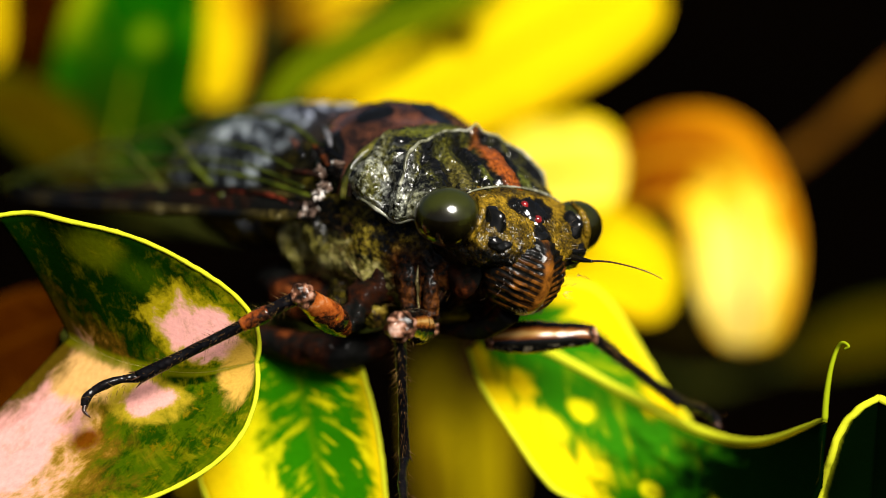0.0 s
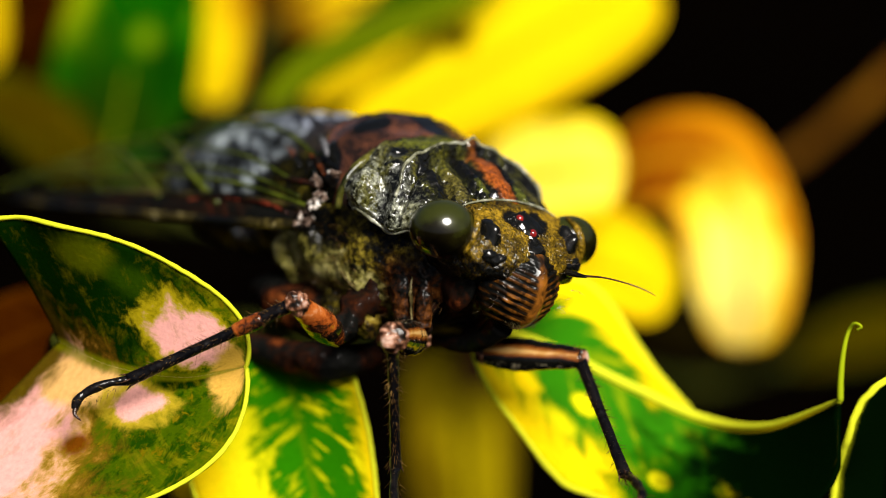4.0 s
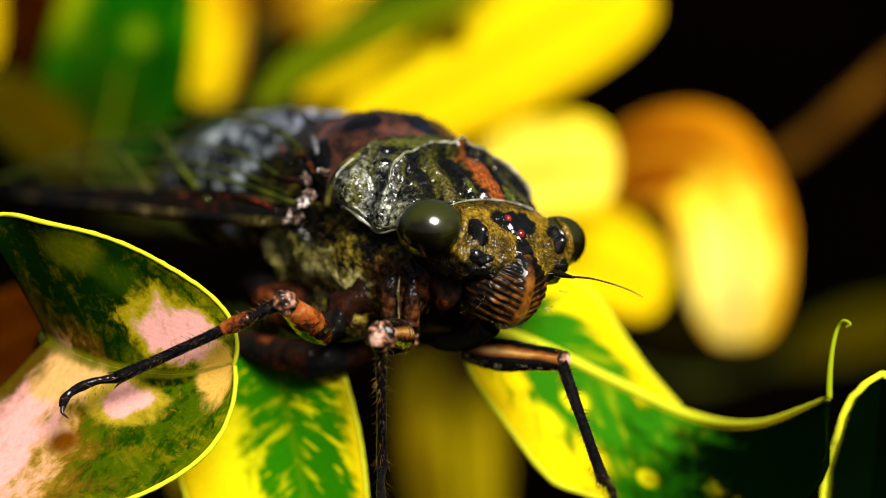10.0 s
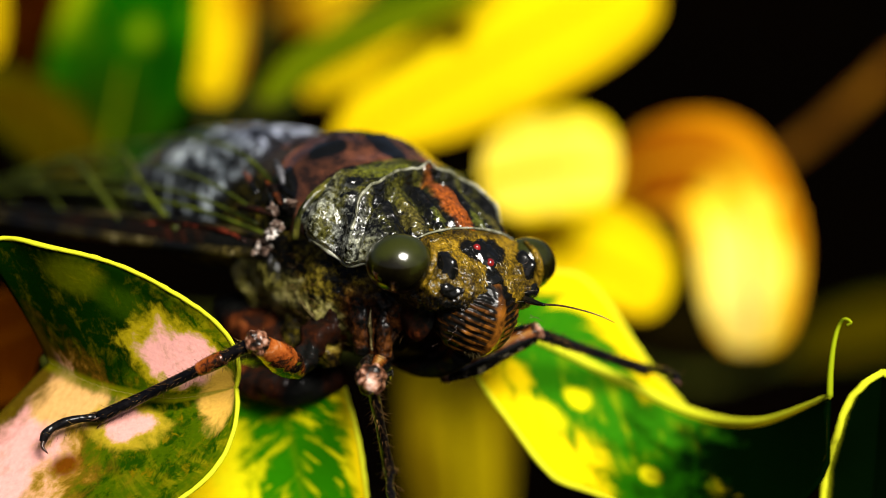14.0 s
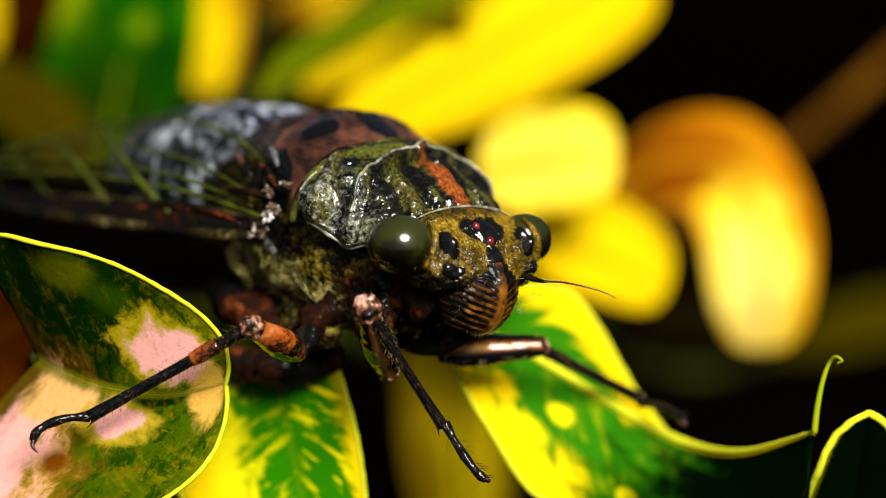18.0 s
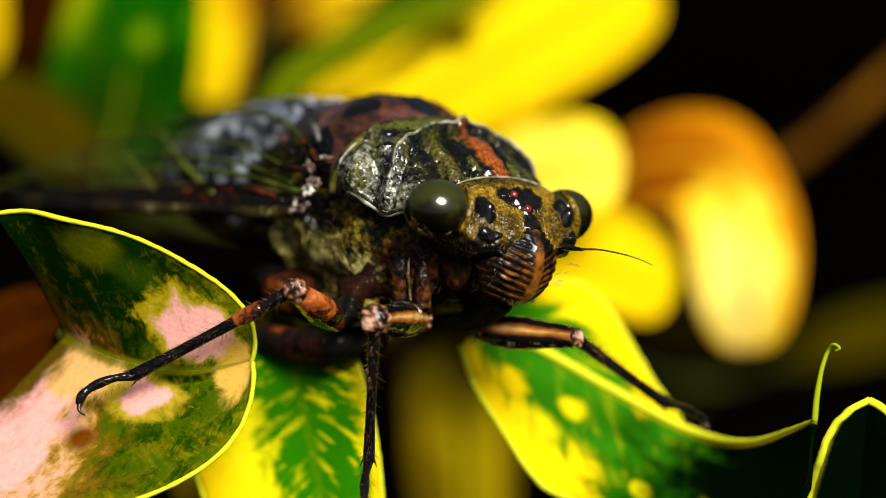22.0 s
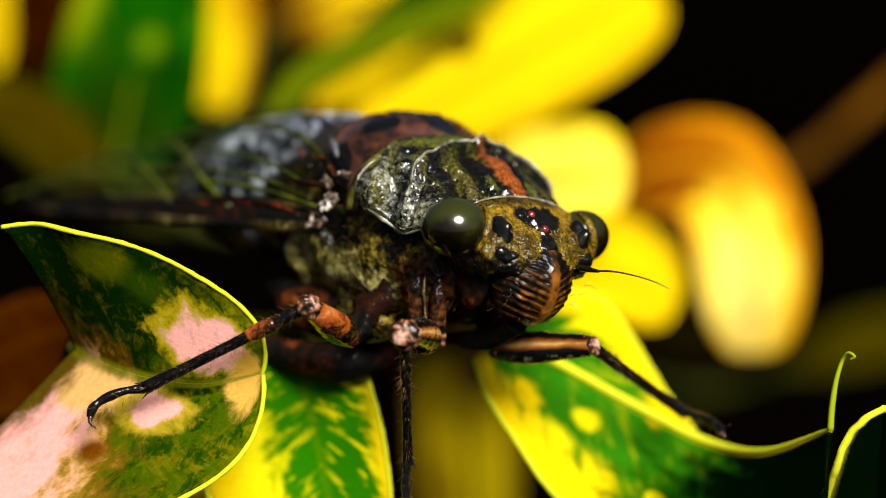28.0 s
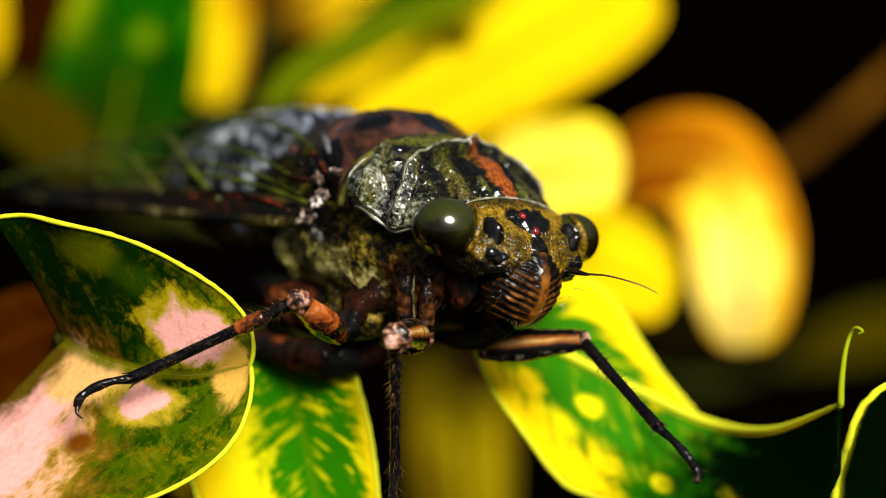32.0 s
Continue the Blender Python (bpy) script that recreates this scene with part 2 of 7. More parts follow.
    base = m.ramp(m.math("ADD", m.math("MULTIPLY", n1, 0.7), m.math("MULTIPLY", n2, 0.3)), (0.455, BLACK), (0.52, (0.012, 0.012, 0.002)), (0.58, (0.05, 0.048, 0.006)), (0.70, (0.15, 0.13, 0.018)))
    off = m.math("ABSOLUTE", s[1])
    wob = m.math("ADD", m.math("MULTIPLY", m.math("SUBTRACT", n1, 0.5), 1.5), m.math("MULTIPLY", m.math("SUBTRACT", n2, 0.5), 1.3))
    tint = lambda base, cy, cx, ry, rx, c, k=1.0: m.mix(m.math("MULTIPLY", m.step(m.math("ADD", m.spot((off, s[0]), cy, cx, ry, rx), wob), 0.02, 0.44), k), base, rgb(*c))
    base = tint(base, 0.0036, -0.0022, 0.0010, 0.0016, (0.06, 0.05, 0.009), 0.8)
    base = tint(base, 0.0056, -0.0068, 0.0016, 0.0016, (0.045, 0.042, 0.005), 0.9)
    base = tint(base, 0.0076, -0.0060, 0.0014, 0.0018, (0.05, 0.048, 0.009), 0.9)
    base = tint(base, 0.0017, -0.0036, 0.0008, 0.0030, BLACK)
    base = tint(base, 0.0046, -0.0040, 0.0008, 0.0024, BLACK)
    base = tint(base, 0.0068, -0.0048, 0.0012, 0.0009, BLACK)
    base = tint(base, 0.0030, -0.0070, 0.0030, 0.0012, (0.07, 0.075, 0.006), 0.9)
    base = tint(base, 0.0054, -0.0066, 0.0010, 0.0008, BLACK)
    base = tint(base, 0.0017, -0.0020, 0.0006, 0.0010, (0.05, 0.055, 0.006))
    wob = m.math("MULTIPLY", wob, 0.45)
    base = tint(base, 0.0, -0.0030, 0.0011, 0.0036, (0.18, 0.042, 0.005))
    # silvery highlights of the flared sides, painted as pale flecks
    edge = m.math("MULTIPLY", m.step(off, 0.0054, 0.0076), m.step(m.math("ADD", m.math("MULTIPLY", n1, 0.5), m.math("MULTIPLY", n2, 0.7)), 0.54, 0.68))
    base = m.mix(m.math("MULTIPLY", edge, 0.6), base, rgb(0.24, 0.25, 0.21))
    grain = m.add("ShaderNodeHueSaturation", Color=base, Value=m.math("ADD", 0.35, m.math("MULTIPLY", m.step(m.noise(o, 4200, 3, 0.7), 0.34, 0.70), 1.5)))
    m.set(Base_Color=grain.outputs[0], Specular_IOR_Level=0.06, Coat_Weight=0.85, Coat_Roughness=0.17, Coat_IOR=1.55)
    m.put(m.bsdf.inputs["Roughness"], m.math("ADD", 0.14, m.math("MULTIPLY", n2, 0.36)))
    d["pronotum"] = m.bump(m.math("ADD", m.math("MULTIPLY", m.noise(o, 4200, 0.5), 0.34), m.math("MULTIPLY", m.noise(o, 1500, 1.0, 0.5, 0.6), 1.0)), 0.9, 0.00022).mat

    d["ridge"] = chitin("pale_ridge_cuticle", [(0.38, (0.02, 0.02, 0.01)), (0.50, (0.14, 0.14, 0.09)), (0.66, (0.42, 0.42, 0.34))], 700, (0.15, 0.3), 0.6, coat=0.3)

    # mesonotum: rust brown with black blots
    m = Nodes("rust_black_mesonotum")
    o = m.coords()
    s = m.split(o)
    n1, n2 = m.noise(o, 300, 5, 0.6, 0.5), m.noise(o, 1900, 4, 0.6)
    base = m.ramp(m.math("ADD", m.math("MULTIPLY", n1, 0.8), m.math("MULTIPLY", n2, 0.2)), (0.36, (0.012, 0.006, 0.004)), (0.46, (0.05, 0.018, 0.009)), (0.55, (0.11, 0.036, 0.016)), (0.70, (0.25, 0.11, 0.055)))
    off = m.math("ABSOLUTE", s[1])
    wob = m.math("MULTIPLY", m.math("SUBTRACT", n1, 0.5), 0.7)
    for cy, cx, ry, rx in ((0.0, -0.0112, 0.0012, 0.0030), (0.0040, -0.0118, 0.0016, 0.0012), (0.0052, -0.0088, 0.0018, 0.0007), (0.0072, -0.0125, 0.0012, 0.0026), (0.0036, -0.0158, 0.0026, 0.0018)):
        base = m.mix(m.step(m.math("ADD", m.spot((off, s[0]), cy, cx, ry, rx), wob), 0.02, 0.18), base, rgb(*BLACK))
    m.set(Base_Color=base, Specular_IOR_Level=0.06, Coat_Weight=1.0, Coat_Roughness=0.12)
    m.put(m.bsdf.inputs["Roughness"], m.math("ADD", 0.14, m.math("MULTIPLY", n2, 0.3)))
    d["mesonotum"] = m.bump(m.noise(o, 1300, 1.0), 0.6, 0.00014).mat

    # abdomen: black rings dusted with blue-grey wax, shade on the low sides painted dark
    m = Nodes("dusted_tergite_with_painted_shade")
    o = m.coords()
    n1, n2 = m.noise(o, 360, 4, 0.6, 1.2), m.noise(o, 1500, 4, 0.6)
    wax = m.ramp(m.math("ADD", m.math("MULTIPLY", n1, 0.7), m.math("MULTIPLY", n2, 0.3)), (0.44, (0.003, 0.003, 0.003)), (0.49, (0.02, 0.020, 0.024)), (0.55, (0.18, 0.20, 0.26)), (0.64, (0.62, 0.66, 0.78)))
    # height mask: below it the shaded flanks are painted near black
    above_shade = m.step(m.math("ADD", m.split(o)[2], m.math("MULTIPLY", m.math("SUBTRACT", n1, 0.5), 0.006)), -0.0075, -0.0045)
    m.set(Base_Color=m.mix(m.math("MULTIPLY", m.math("MULTIPLY", above_shade, m.step(m.split(o)[0], -0.0172, -0.0200)), m.math("ADD", 0.2, m.math("MULTIPLY", m.step(m.split(o)[0], -0.036, -0.025), 0.8))), rgb(0.010, 0.007, 0.005), wax), Roughness=0.3, Coat_Weight=0.3)
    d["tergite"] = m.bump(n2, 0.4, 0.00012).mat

    # wing membrane: clear, thin, glossy
    m = Nodes("clear_wing_membrane")
    clear = m.add("ShaderNodeBsdfTransparent", Color=rgb(0.86, 0.88, 0.82))
    gloss = m.add("ShaderNodeBsdfGlossy", Color=rgb(0.9, 0.9, 0.9), Roughness=0.16)
    m.put(gloss.inputs["Normal"], m.add("ShaderNodeBump", Height=m.noise(m.coords(), 500, 3), Strength=0.3, Distance=0.0004).outputs[0])
    mixed = m.add("ShaderNodeMixShader", Fac=m.math("MULTIPLY", m.add("ShaderNodeFresnel", IOR=1.4).outputs[0], 0.13))
    m.put(mixed.inputs[1], clear.outputs[0])
    m.put(mixed.inputs[2], gloss.outputs[0])
    m.put(m.out.inputs[0], mixed.outputs[0])
    d["membrane"] = m.mat

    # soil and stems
    # soil: near-black colour stands in for the deep shade under the shrub
    m = Nodes("shade_darkened_soil")
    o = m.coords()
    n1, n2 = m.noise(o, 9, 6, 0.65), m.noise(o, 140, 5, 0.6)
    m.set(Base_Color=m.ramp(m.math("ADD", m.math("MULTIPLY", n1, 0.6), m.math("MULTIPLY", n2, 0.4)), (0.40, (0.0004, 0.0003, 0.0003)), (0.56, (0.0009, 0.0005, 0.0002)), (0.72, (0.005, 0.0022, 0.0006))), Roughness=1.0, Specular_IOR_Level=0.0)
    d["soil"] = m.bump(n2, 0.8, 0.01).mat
    m = Nodes("brown_bark")
    o = m.coords()
    n1 = m.noise(m.stretch(o, (1, 1, 0.25)), 350, 5, 0.6)
    m.set(Base_Color=m.ramp(n1, (0.32, (0.006, 0.0025, 0.0004)), (0.55, (0.018, 0.007, 0.001)), (0.75, (0.035, 0.015, 0.002))), Roughness=1.0, Specular_IOR_Level=0.05)
    d["bark"] = m.bump(n1, 0.6, 0.0004).mat
    m = Nodes("orange_brown_twig")
    n1 = m.noise(m.stretch(m.coords(), (1, 1, 0.25)), 350, 5, 0.6)
    m.set(Base_Color=m.ramp(n1, (0.32, (0.035, 0.012, 0.0006)), (0.55, (0.09, 0.034, 0.001)), (0.75, (0.15, 0.06, 0.002))), Roughness=1.0, Specular_IOR_Level=0.05)
    d["twig"] = m.bump(n1, 0.6, 0.0004).mat
    m = Nodes("mossy_midrib")
    n1 = m.noise(m.coords(), 400, 4)
    m.set(Base_Color=m.ramp(n1, (0.3, (0.08, 0.09, 0.01)), (0.7, (0.3, 0.24, 0.06))), Roughness=0.5)
    d["moss_rib"] = m.mat
    m = Nodes("green_young_stem")
    n1 = m.noise(m.coords(), 300, 4)
    m.set(Base_Color=m.ramp(n1, (0.3, (0.008, 0.014, 0.001)), (0.7, (0.03, 0.03, 0.002))), Roughness=0.8, Specular_IOR_Level=0.05)
    d["stem"] = m.bump(n1, 0.3, 0.0002).mat
    return d


def leaf_skin(name, inner, margin, flecks, edge=0.75, wave=0.18, vein=0.5, blots=(), gloss=0.32, thin=0.25, fine=1.0, mottle=None, ribbing=0.7, inward=0.8, specks=None, ragged=0.8):
    """Croton leaf: inner colour round the midrib, margin colour outwards, flecks along the side veins.
    blots: (along, across, half length, half width, colour), in parts of the leaf."""
    m = Nodes(name)
    uv = m.coords("UV")
    s = m.split(uv)
    v = m.math("ABSOLUTE", m.math("SUBTRACT", m.math("MULTIPLY", s[1], 2.0), 1.0))
    n1 = m.noise(m.stretch(uv, (4, 5, 1)), 1.0, 5, 0.6, 0.4)
    slant = m.math("SUBTRACT", s[0], m.math("MULTIPLY", v, 0.22))
    comb = m.add("ShaderNodeCombineXYZ", X=m.math("MULTIPLY", slant, 22.0), Y=m.math("MULTIPLY", v, 2.2), Z=m.math("MULTIPLY", m.math("GREATER_THAN", s[1], 0.5), 7.0)).outputs[0]
    n2 = m.noise(comb, 1.0, 4, 0.6, 0.3)
    n3 = m.noise(uv, 60.0 * fine, 4, 0.6)
    far = m.math("ADD", v, m.math("MULTIPLY", m.math("SUBTRACT", n1, 0.5), wave * 4))
    col = m.mix(m.step(m.math("ADD", far, m.math("MULTIPLY", m.math("SUBTRACT", n2, 0.5), ragged)), edge - 0.16, edge + 0.16), rgb(*inner), rgb(*margin))
    fl = m.math("MULTIPLY", m.step(m.math("ADD", n2, m.math("MULTIPLY", m.math("SUBTRACT", n1, 0.5), 0.4)), 0.52, 0.66), m.step(far, edge - inward, edge - inward + 0.7))
    col = m.mix(m.math("MULTIPLY", fl, vein), col, rgb(*flecks))
    if mottle:
        n4 = m.noise(m.stretch(uv, (13, 10, 1)), 1.0, 6, 0.7, 0.6)
        col = m.mix(m.step(n4, 0.48, 0.62), col, rgb(*mottle[0]))
        col = m.mix(m.step(m.noise(m.stretch(uv, (21, 17, 1), (3, 1, 0)), 1.0, 5, 0.7, 0.4), 0.56, 0.68), col, rgb(*mottle[1]))
    for cu, cv, ru, rv, c, *soft in blots:
        soft = soft[0] if soft else 0.25
        k = m.math("ADD", m.spot((s[0], s[1]), cu, cv * 0.5 + 0.5, ru, rv * 0.5), m.math("MULTIPLY", m.math("SUBTRACT", m.noise(m.stretch(uv, (10, 8, 1)), 1.0, 8, 0.66, 0.3), 0.5), 1.6))
        col = m.mix(m.step(k, 0.17 - soft * 0.6, 0.17 + soft * 0.6), col, rgb(*c))
    if specks:
        n5 = m.noise(m.stretch(uv, (17, 12, 1), (1, 5, 0)), 1.0, 6, 0.7, 0.3)
        col = m.mix(m.math("MULTIPLY", m.step(n5, 0.50, 0.72), 0.4), col, rgb(*specks))
    rib = m.math("SUBTRACT", 1.0, m.step(v, 0.02, 0.06))
    col = m.mix(m.math("MULTIPLY", rib, ribbing), col, rgb(*margin))
    hsv = m.add("ShaderNodeHueSaturation", Color=col, Value=m.math("ADD", 0.72, m.math("MULTIPLY", n3, 0.56)))
    col = hsv.outputs[0]
    m.set(Base_Color=col, Specular_IOR_Level=0.0)
    m.put(m.bsdf.inputs["Roughness"], m.math("ADD", gloss, m.math("MULTIPLY", n3, 0.2)))
    ridge = m.math("ADD", m.math("MULTIPLY", n2, 0.6), m.math("MULTIPLY", n3, 0.5))
    m.bump(ridge, 0.16, 0.0003)
    glow = m.add("ShaderNodeBsdfTranslucent", Color=col)
    both = m.add("ShaderNodeMixShader", Fac=thin)
    m.put(both.inputs[1], m.bsdf.outputs[0])
    m.put(both.inputs[2], glow.outputs[0])
    m.put(m.out.inputs[0], both.outputs[0])
    return m.mat


MAT = make_materials()
GREEN, DEEP, YELLOW, LEMON, CREAM = (0.017, 0.14, 0.0006), (0.0025, 0.016, 0.0003), (0.68, 0.49, 0.002), (0.60, 0.54, 0.003), (0.80, 0.62, 0.06)
PINK = (0.57, 0.27, 0.235)


# ---- mesh helpers; all lengths given in mm
def part(name, bm, material, parent, label=""):
    me = bpy.data.meshes.new(name)
    bm.normal_update()
    bm.to_mesh(me)
    bm.free()
    mats = material if isinstance(material, (list, tuple)) else [material]
    for q in mats:
        me.materials.append(q)
    for p in me.polygons:
        p.use_smooth = True
    ob = new(name, me)
    ob.parent = parent
    if label:
        tagged(ob, label)
    return ob


def sheet(bm, grid, closed=False, flip=False):
    """Quads over a grid of points (rows of equal length). closed: each row is a ring."""
    rows = [[bm.verts.new(Vector(p) * MM) for p in r] for r in grid]
    n = len(rows[0])
    faces = []
    for a, b in zip(rows, rows[1:]):
        for i in range(n if closed else n - 1):
            j = (i + 1) % n
            q = (a[i], a[j], b[j], b[i])
            faces.append(bm.faces.new(q[::-1] if flip else q))
    return rows, faces


def caps(bm, rows):
    for r, rev in ((rows[0], True), (rows[-1], False)):
        c = bm.verts.new(sum((v.co for v in r), Vector()) / len(r))
        for i in range(len(r)):
            a, b = r[i], r[(i + 1) % len(r)]
            bm.faces.new((b, a, c) if rev else (a, b, c))


def curve_points(pts, n):
    """n points along a smooth curve through pts."""
    p = [Vector(q) for q in pts]
    p = [2 * p[0] - p[1], *p, 2 * p[-1] - p[-2]]
    out = []
    for k in range(n):
        s = k / (n - 1) * (len(p) - 3)
        i = min(int(s), len(p) - 4)
        t = s - i
        a, b, c, d = p[i:i + 4]
        out.append(0.5 * (2 * b + (c - a) * t + (2 * a - 5 * b + 4 * c - d) * t * t + (3 * b - a - 3 * c + d) * t ** 3))
    return out


def tube(bm, pts, radii, n=16, sides=8, squash=1.0, rough=0.0):
    """A round rod along a smooth curve; radii: one or more, spread along it."""
    c = curve_points(pts, n)
    radii = radii if isinstance(radii, (list, tuple)) else [radii, radii]
    up = Vector((0.13, 0.31, 0.94))
    rings = []
    for k, q in enumerate(c):
        t = (c[min(k + 1, n - 1)] - c[max(k - 1, 0)]).normalized()
        a = t.cross(up).normalized()
        b = t.cross(a)
        s = k / (n - 1) * (len(radii) - 1)
        i = min(int(s), len(radii) - 2)
        r = radii[i] + (radii[i + 1] - radii[i]) * (s - i)
        ring = []
        for j in range(sides):
            w = 2 * math.pi * j / sides
            rr = r * (1 + rough * noise.noise(q * 1.7 + Vector((math.cos(w), math.sin(w), 0))))
            ring.append(q + a * math.cos(w) * rr + b * math.sin(w) * rr * squash)
        rings.append(ring)
    rows, _ = sheet(bm, rings, True)
    caps(bm, rows)
    return bm


def blob(bm, centre, radii, nu=28, nv=20, shape=None):
    """An egg with its poles along y; shape(unit vector, point) may move each point."""
    c = Vector(centre)
    rings = []
    for i in range(nv + 1):
        th = math.pi * (0.015 + 0.97 * i / nv)
        ring = []
        for j in range(nu):
            ph = 2 * math.pi * j / nu
            u = Vector((math.sin(th) * math.cos(ph), -math.cos(th), math.sin(th) * math.sin(ph)))
            p = c + Vector((u.x * radii[0], u.y * radii[1], u.z * radii[2]))
            ring.append(shape(u, p) if shape else p)
        rings.append(ring)
    rows, _ = sheet(bm, rings, True)
    caps(bm, rows)
    return bm


def loft(bm, sections, n=48, m=24, relief=None):
    """A body along x. sections: x, half width, top z, bottom z, squareness; glided between."""
    rings = []
    for k in range(m):
        s = k / (m - 1) * (len(sections) - 1)
        i = min(int(s), len(sections) - 2)
        t = s - i
        t = t * t * (3 - 2 * t) * 0.4 + t * 0.6
        x, w, top, bot, e = [a + (b - a) * t for a, b in zip(sections[i], sections[i + 1])]
        ring = []
        for j in range(n):
            a = 2 * math.pi * j / n
            cy, cz = math.cos(a), math.sin(a)
            y = math.copysign(abs(cy) ** e, cy) * w
            z = (top + bot) / 2 + math.copysign(abs(cz) ** e, cz) * (top - bot) / 2
            p = Vector((x, y, z))
            if relief:
                p = relief(p, Vector((0, cy, cz)))
            ring.append(p)
        rings.append(ring)
    rows, _ = sheet(bm, rings, True)
    caps(bm, rows)
    return bm


def curve_flat(pts, n):
    return [(p.x, p.y) for p in curve_points([(x, y, 0) for x, y in pts], n)]


def smooth(a, b, x):
    t = min(max((x - a) / (b - a), 0), 1)
    return t * t * (3 - 2 * t)


def groove(p, line, width, depth):
    """How far a point sinks near a line of (x, y) points seen from above."""
    best = 9.0
    q = Vector((p.x, p.y))
    for a, b in zip(line, line[1:]):
        a, b = Vector(a), Vector(b)
        t = min(max((q - a).dot(b - a) / (b - a).length_squared, 0), 1)
        best = min(best, (q - a - (b - a) * t).length)
    return depth * math.exp(-(best / width) ** 2)


# ---- ground
def ground():
    bm = bmesh.new()
    rings = []
    for r in (0.001, 0.3, 0.7, 1.2, 1.8, 2.6, 4, 7, 12, 30, 100, 600, 3000):
        ring = []
        for j in range(72):
            a = 2 * math.pi * j / 72
            x, y = r * math.cos(a), r * math.sin(a)
            ring.append((x * 1000, y * 1000, (noise.noise((x * 2, y * 2, 0)) * 60 if 0.2 < r < 20 else 0)))
        rings.append(ring)
    rows, _ = sheet(bm, rings, True)
    caps(bm, rows[:1] + rows[:1])
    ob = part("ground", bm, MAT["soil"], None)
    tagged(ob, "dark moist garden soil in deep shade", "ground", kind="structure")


ground()


# ---- leaves
def leaf_blade(bm, mid, side, half, sharp, cup, fold, thick, ripple, start, lean, nu=56, nv=28, reach=(1.0, 1.0), under=None):
    """A leaf's blade round its midrib curve mid. side: the way of the +1 half, at base and at tip; half: half widths of the two
    halves; sharp: how blunt base and tip are; fold: lift of each half out of the flat, in degrees, at base and tip."""
    c = curve_points(mid, nu)
    top, bot, uvs, ribs = [], [], [], []
    for k, q in enumerate(c):
        u = k / (nu - 1)
        t = (c[min(k + 1, nu - 1)] - c[max(k - 1, 0)]).normalized()
        s = Vector(side[0]).lerp(Vector(side[1]), u)
        s = (s - t * s.dot(t)).normalized()
        nrm = t.cross(s).normalized()
        s2 = -s
        if under:
            s = Vector(under[2]).lerp(Vector(under[3]), u).normalized()
            s2 = Vector(under[0]).lerp(Vector(under[1]), u).normalized()
        uu = start + (1 - start) * u
        ws = []
        for far, tip in zip(reach, (sharp[1], sharp[-1])):
            x = min(uu / far, 1.0)
            w = (1 - (1 - x / lean) ** sharp[0]) ** (1 / sharp[0]) if x < lean else (1 - ((x - lean) / (1 - lean)) ** tip) ** (1 / tip)
            ws.append(max(w, 0.012))
        fo = [radians(a + (b - a) * u) for a, b in fold]
        ra, rb, ru = [], [], []
        for j in range(nv + 1):
            v = -1 + 2 * j / nv
            h = half[1] if v > 0 else half[0]
            f = fo[1] if v > 0 else fo[0]
            w = ws[1] if v > 0 else ws[0]
            a = abs(v) * w * h
            ed = abs(v) ** 3
            rip = ripple * (noise.noise((u * 5, v * 0.8, half[0])) * 1.4 + math.sin(u * 19 + v * 2) * 0.35) * ed * h * w
            p = q + (s if v > 0 else s2) * (a * math.cos(f)) + nrm * (a * math.sin(f) + cup * a * abs(v) + rip)
            ra.append(p)
            ru.append((u, 0.5 + 0.5 * v))
        top.append(ra)
        uvs.append(ru)
    for k in range(nu):
        row = []
        for j in range(nv + 1):
            du = top[min(k + 1, nu - 1)][j] - top[max(k - 1, 0)][j]
            dv = top[k][min(j + 1, nv)] - top[k][max(j - 1, 0)]
            nn = dv.cross(du)
            nn = nn.normalized() if nn.length > 1e-9 else Vector((0, -1, 0))
            row.append(top[k][j] + nn * thick)
        bot.append(row)
    lay = bm.loops.layers.uv.new("UVMap")
    loopuv = {}
    r1, f1 = sheet(bm, top, flip=True)
    r2, f2 = sheet(bm, bot)
    for rows in (r1, r2):
        for r, ru in zip(rows, uvs):
            for v, w in zip(r, ru):
                loopuv[v] = w
    ring1 = r1[0] + [r[-1] for r in r1[1:]] + r1[-1][-2::-1] + [r[0] for r in r1[-2:0:-1]]
    ring2 = r2[0] + [r[-1] for r in r2[1:]] + r2[-1][-2::-1] + [r[0] for r in r2[-2:0:-1]]
    for i in range(len(ring1)):
        j = (i + 1) % len(ring1)
        f = bm.faces.new((ring1[i], ring1[j], ring2[j], ring2[i]))
        f.material_index = 1
    for f in bm.faces:
        for l in f.loops:
            l[lay].uv = loopuv[l.vert]
    return c, r1


def edge_bead(blade_rows, r, upto=1.0):
    """The thick rounded margin of a blade, as a rod along its outline; upto: where it thins out on the first side."""
    bm = bmesh.new()
    near = [row[0].co / MM for row in blade_rows[:int(len(blade_rows) * upto)]]
    far = [v.co / MM for v in blade_rows[-1][1:-1]] + [row[-1].co / MM for row in reversed(blade_rows)]
    if upto < 1:
        tube(bm, near, [r, r, r, r * 0.3], n=len(near) * 2, sides=6, rough=0.3)
        tube(bm, far, r, n=len(far) * 2, sides=6, rough=0.3)
    else:
        tube(bm, near + far, r, n=len(near + far) * 2, sides=6, rough=0.3)
    return bm


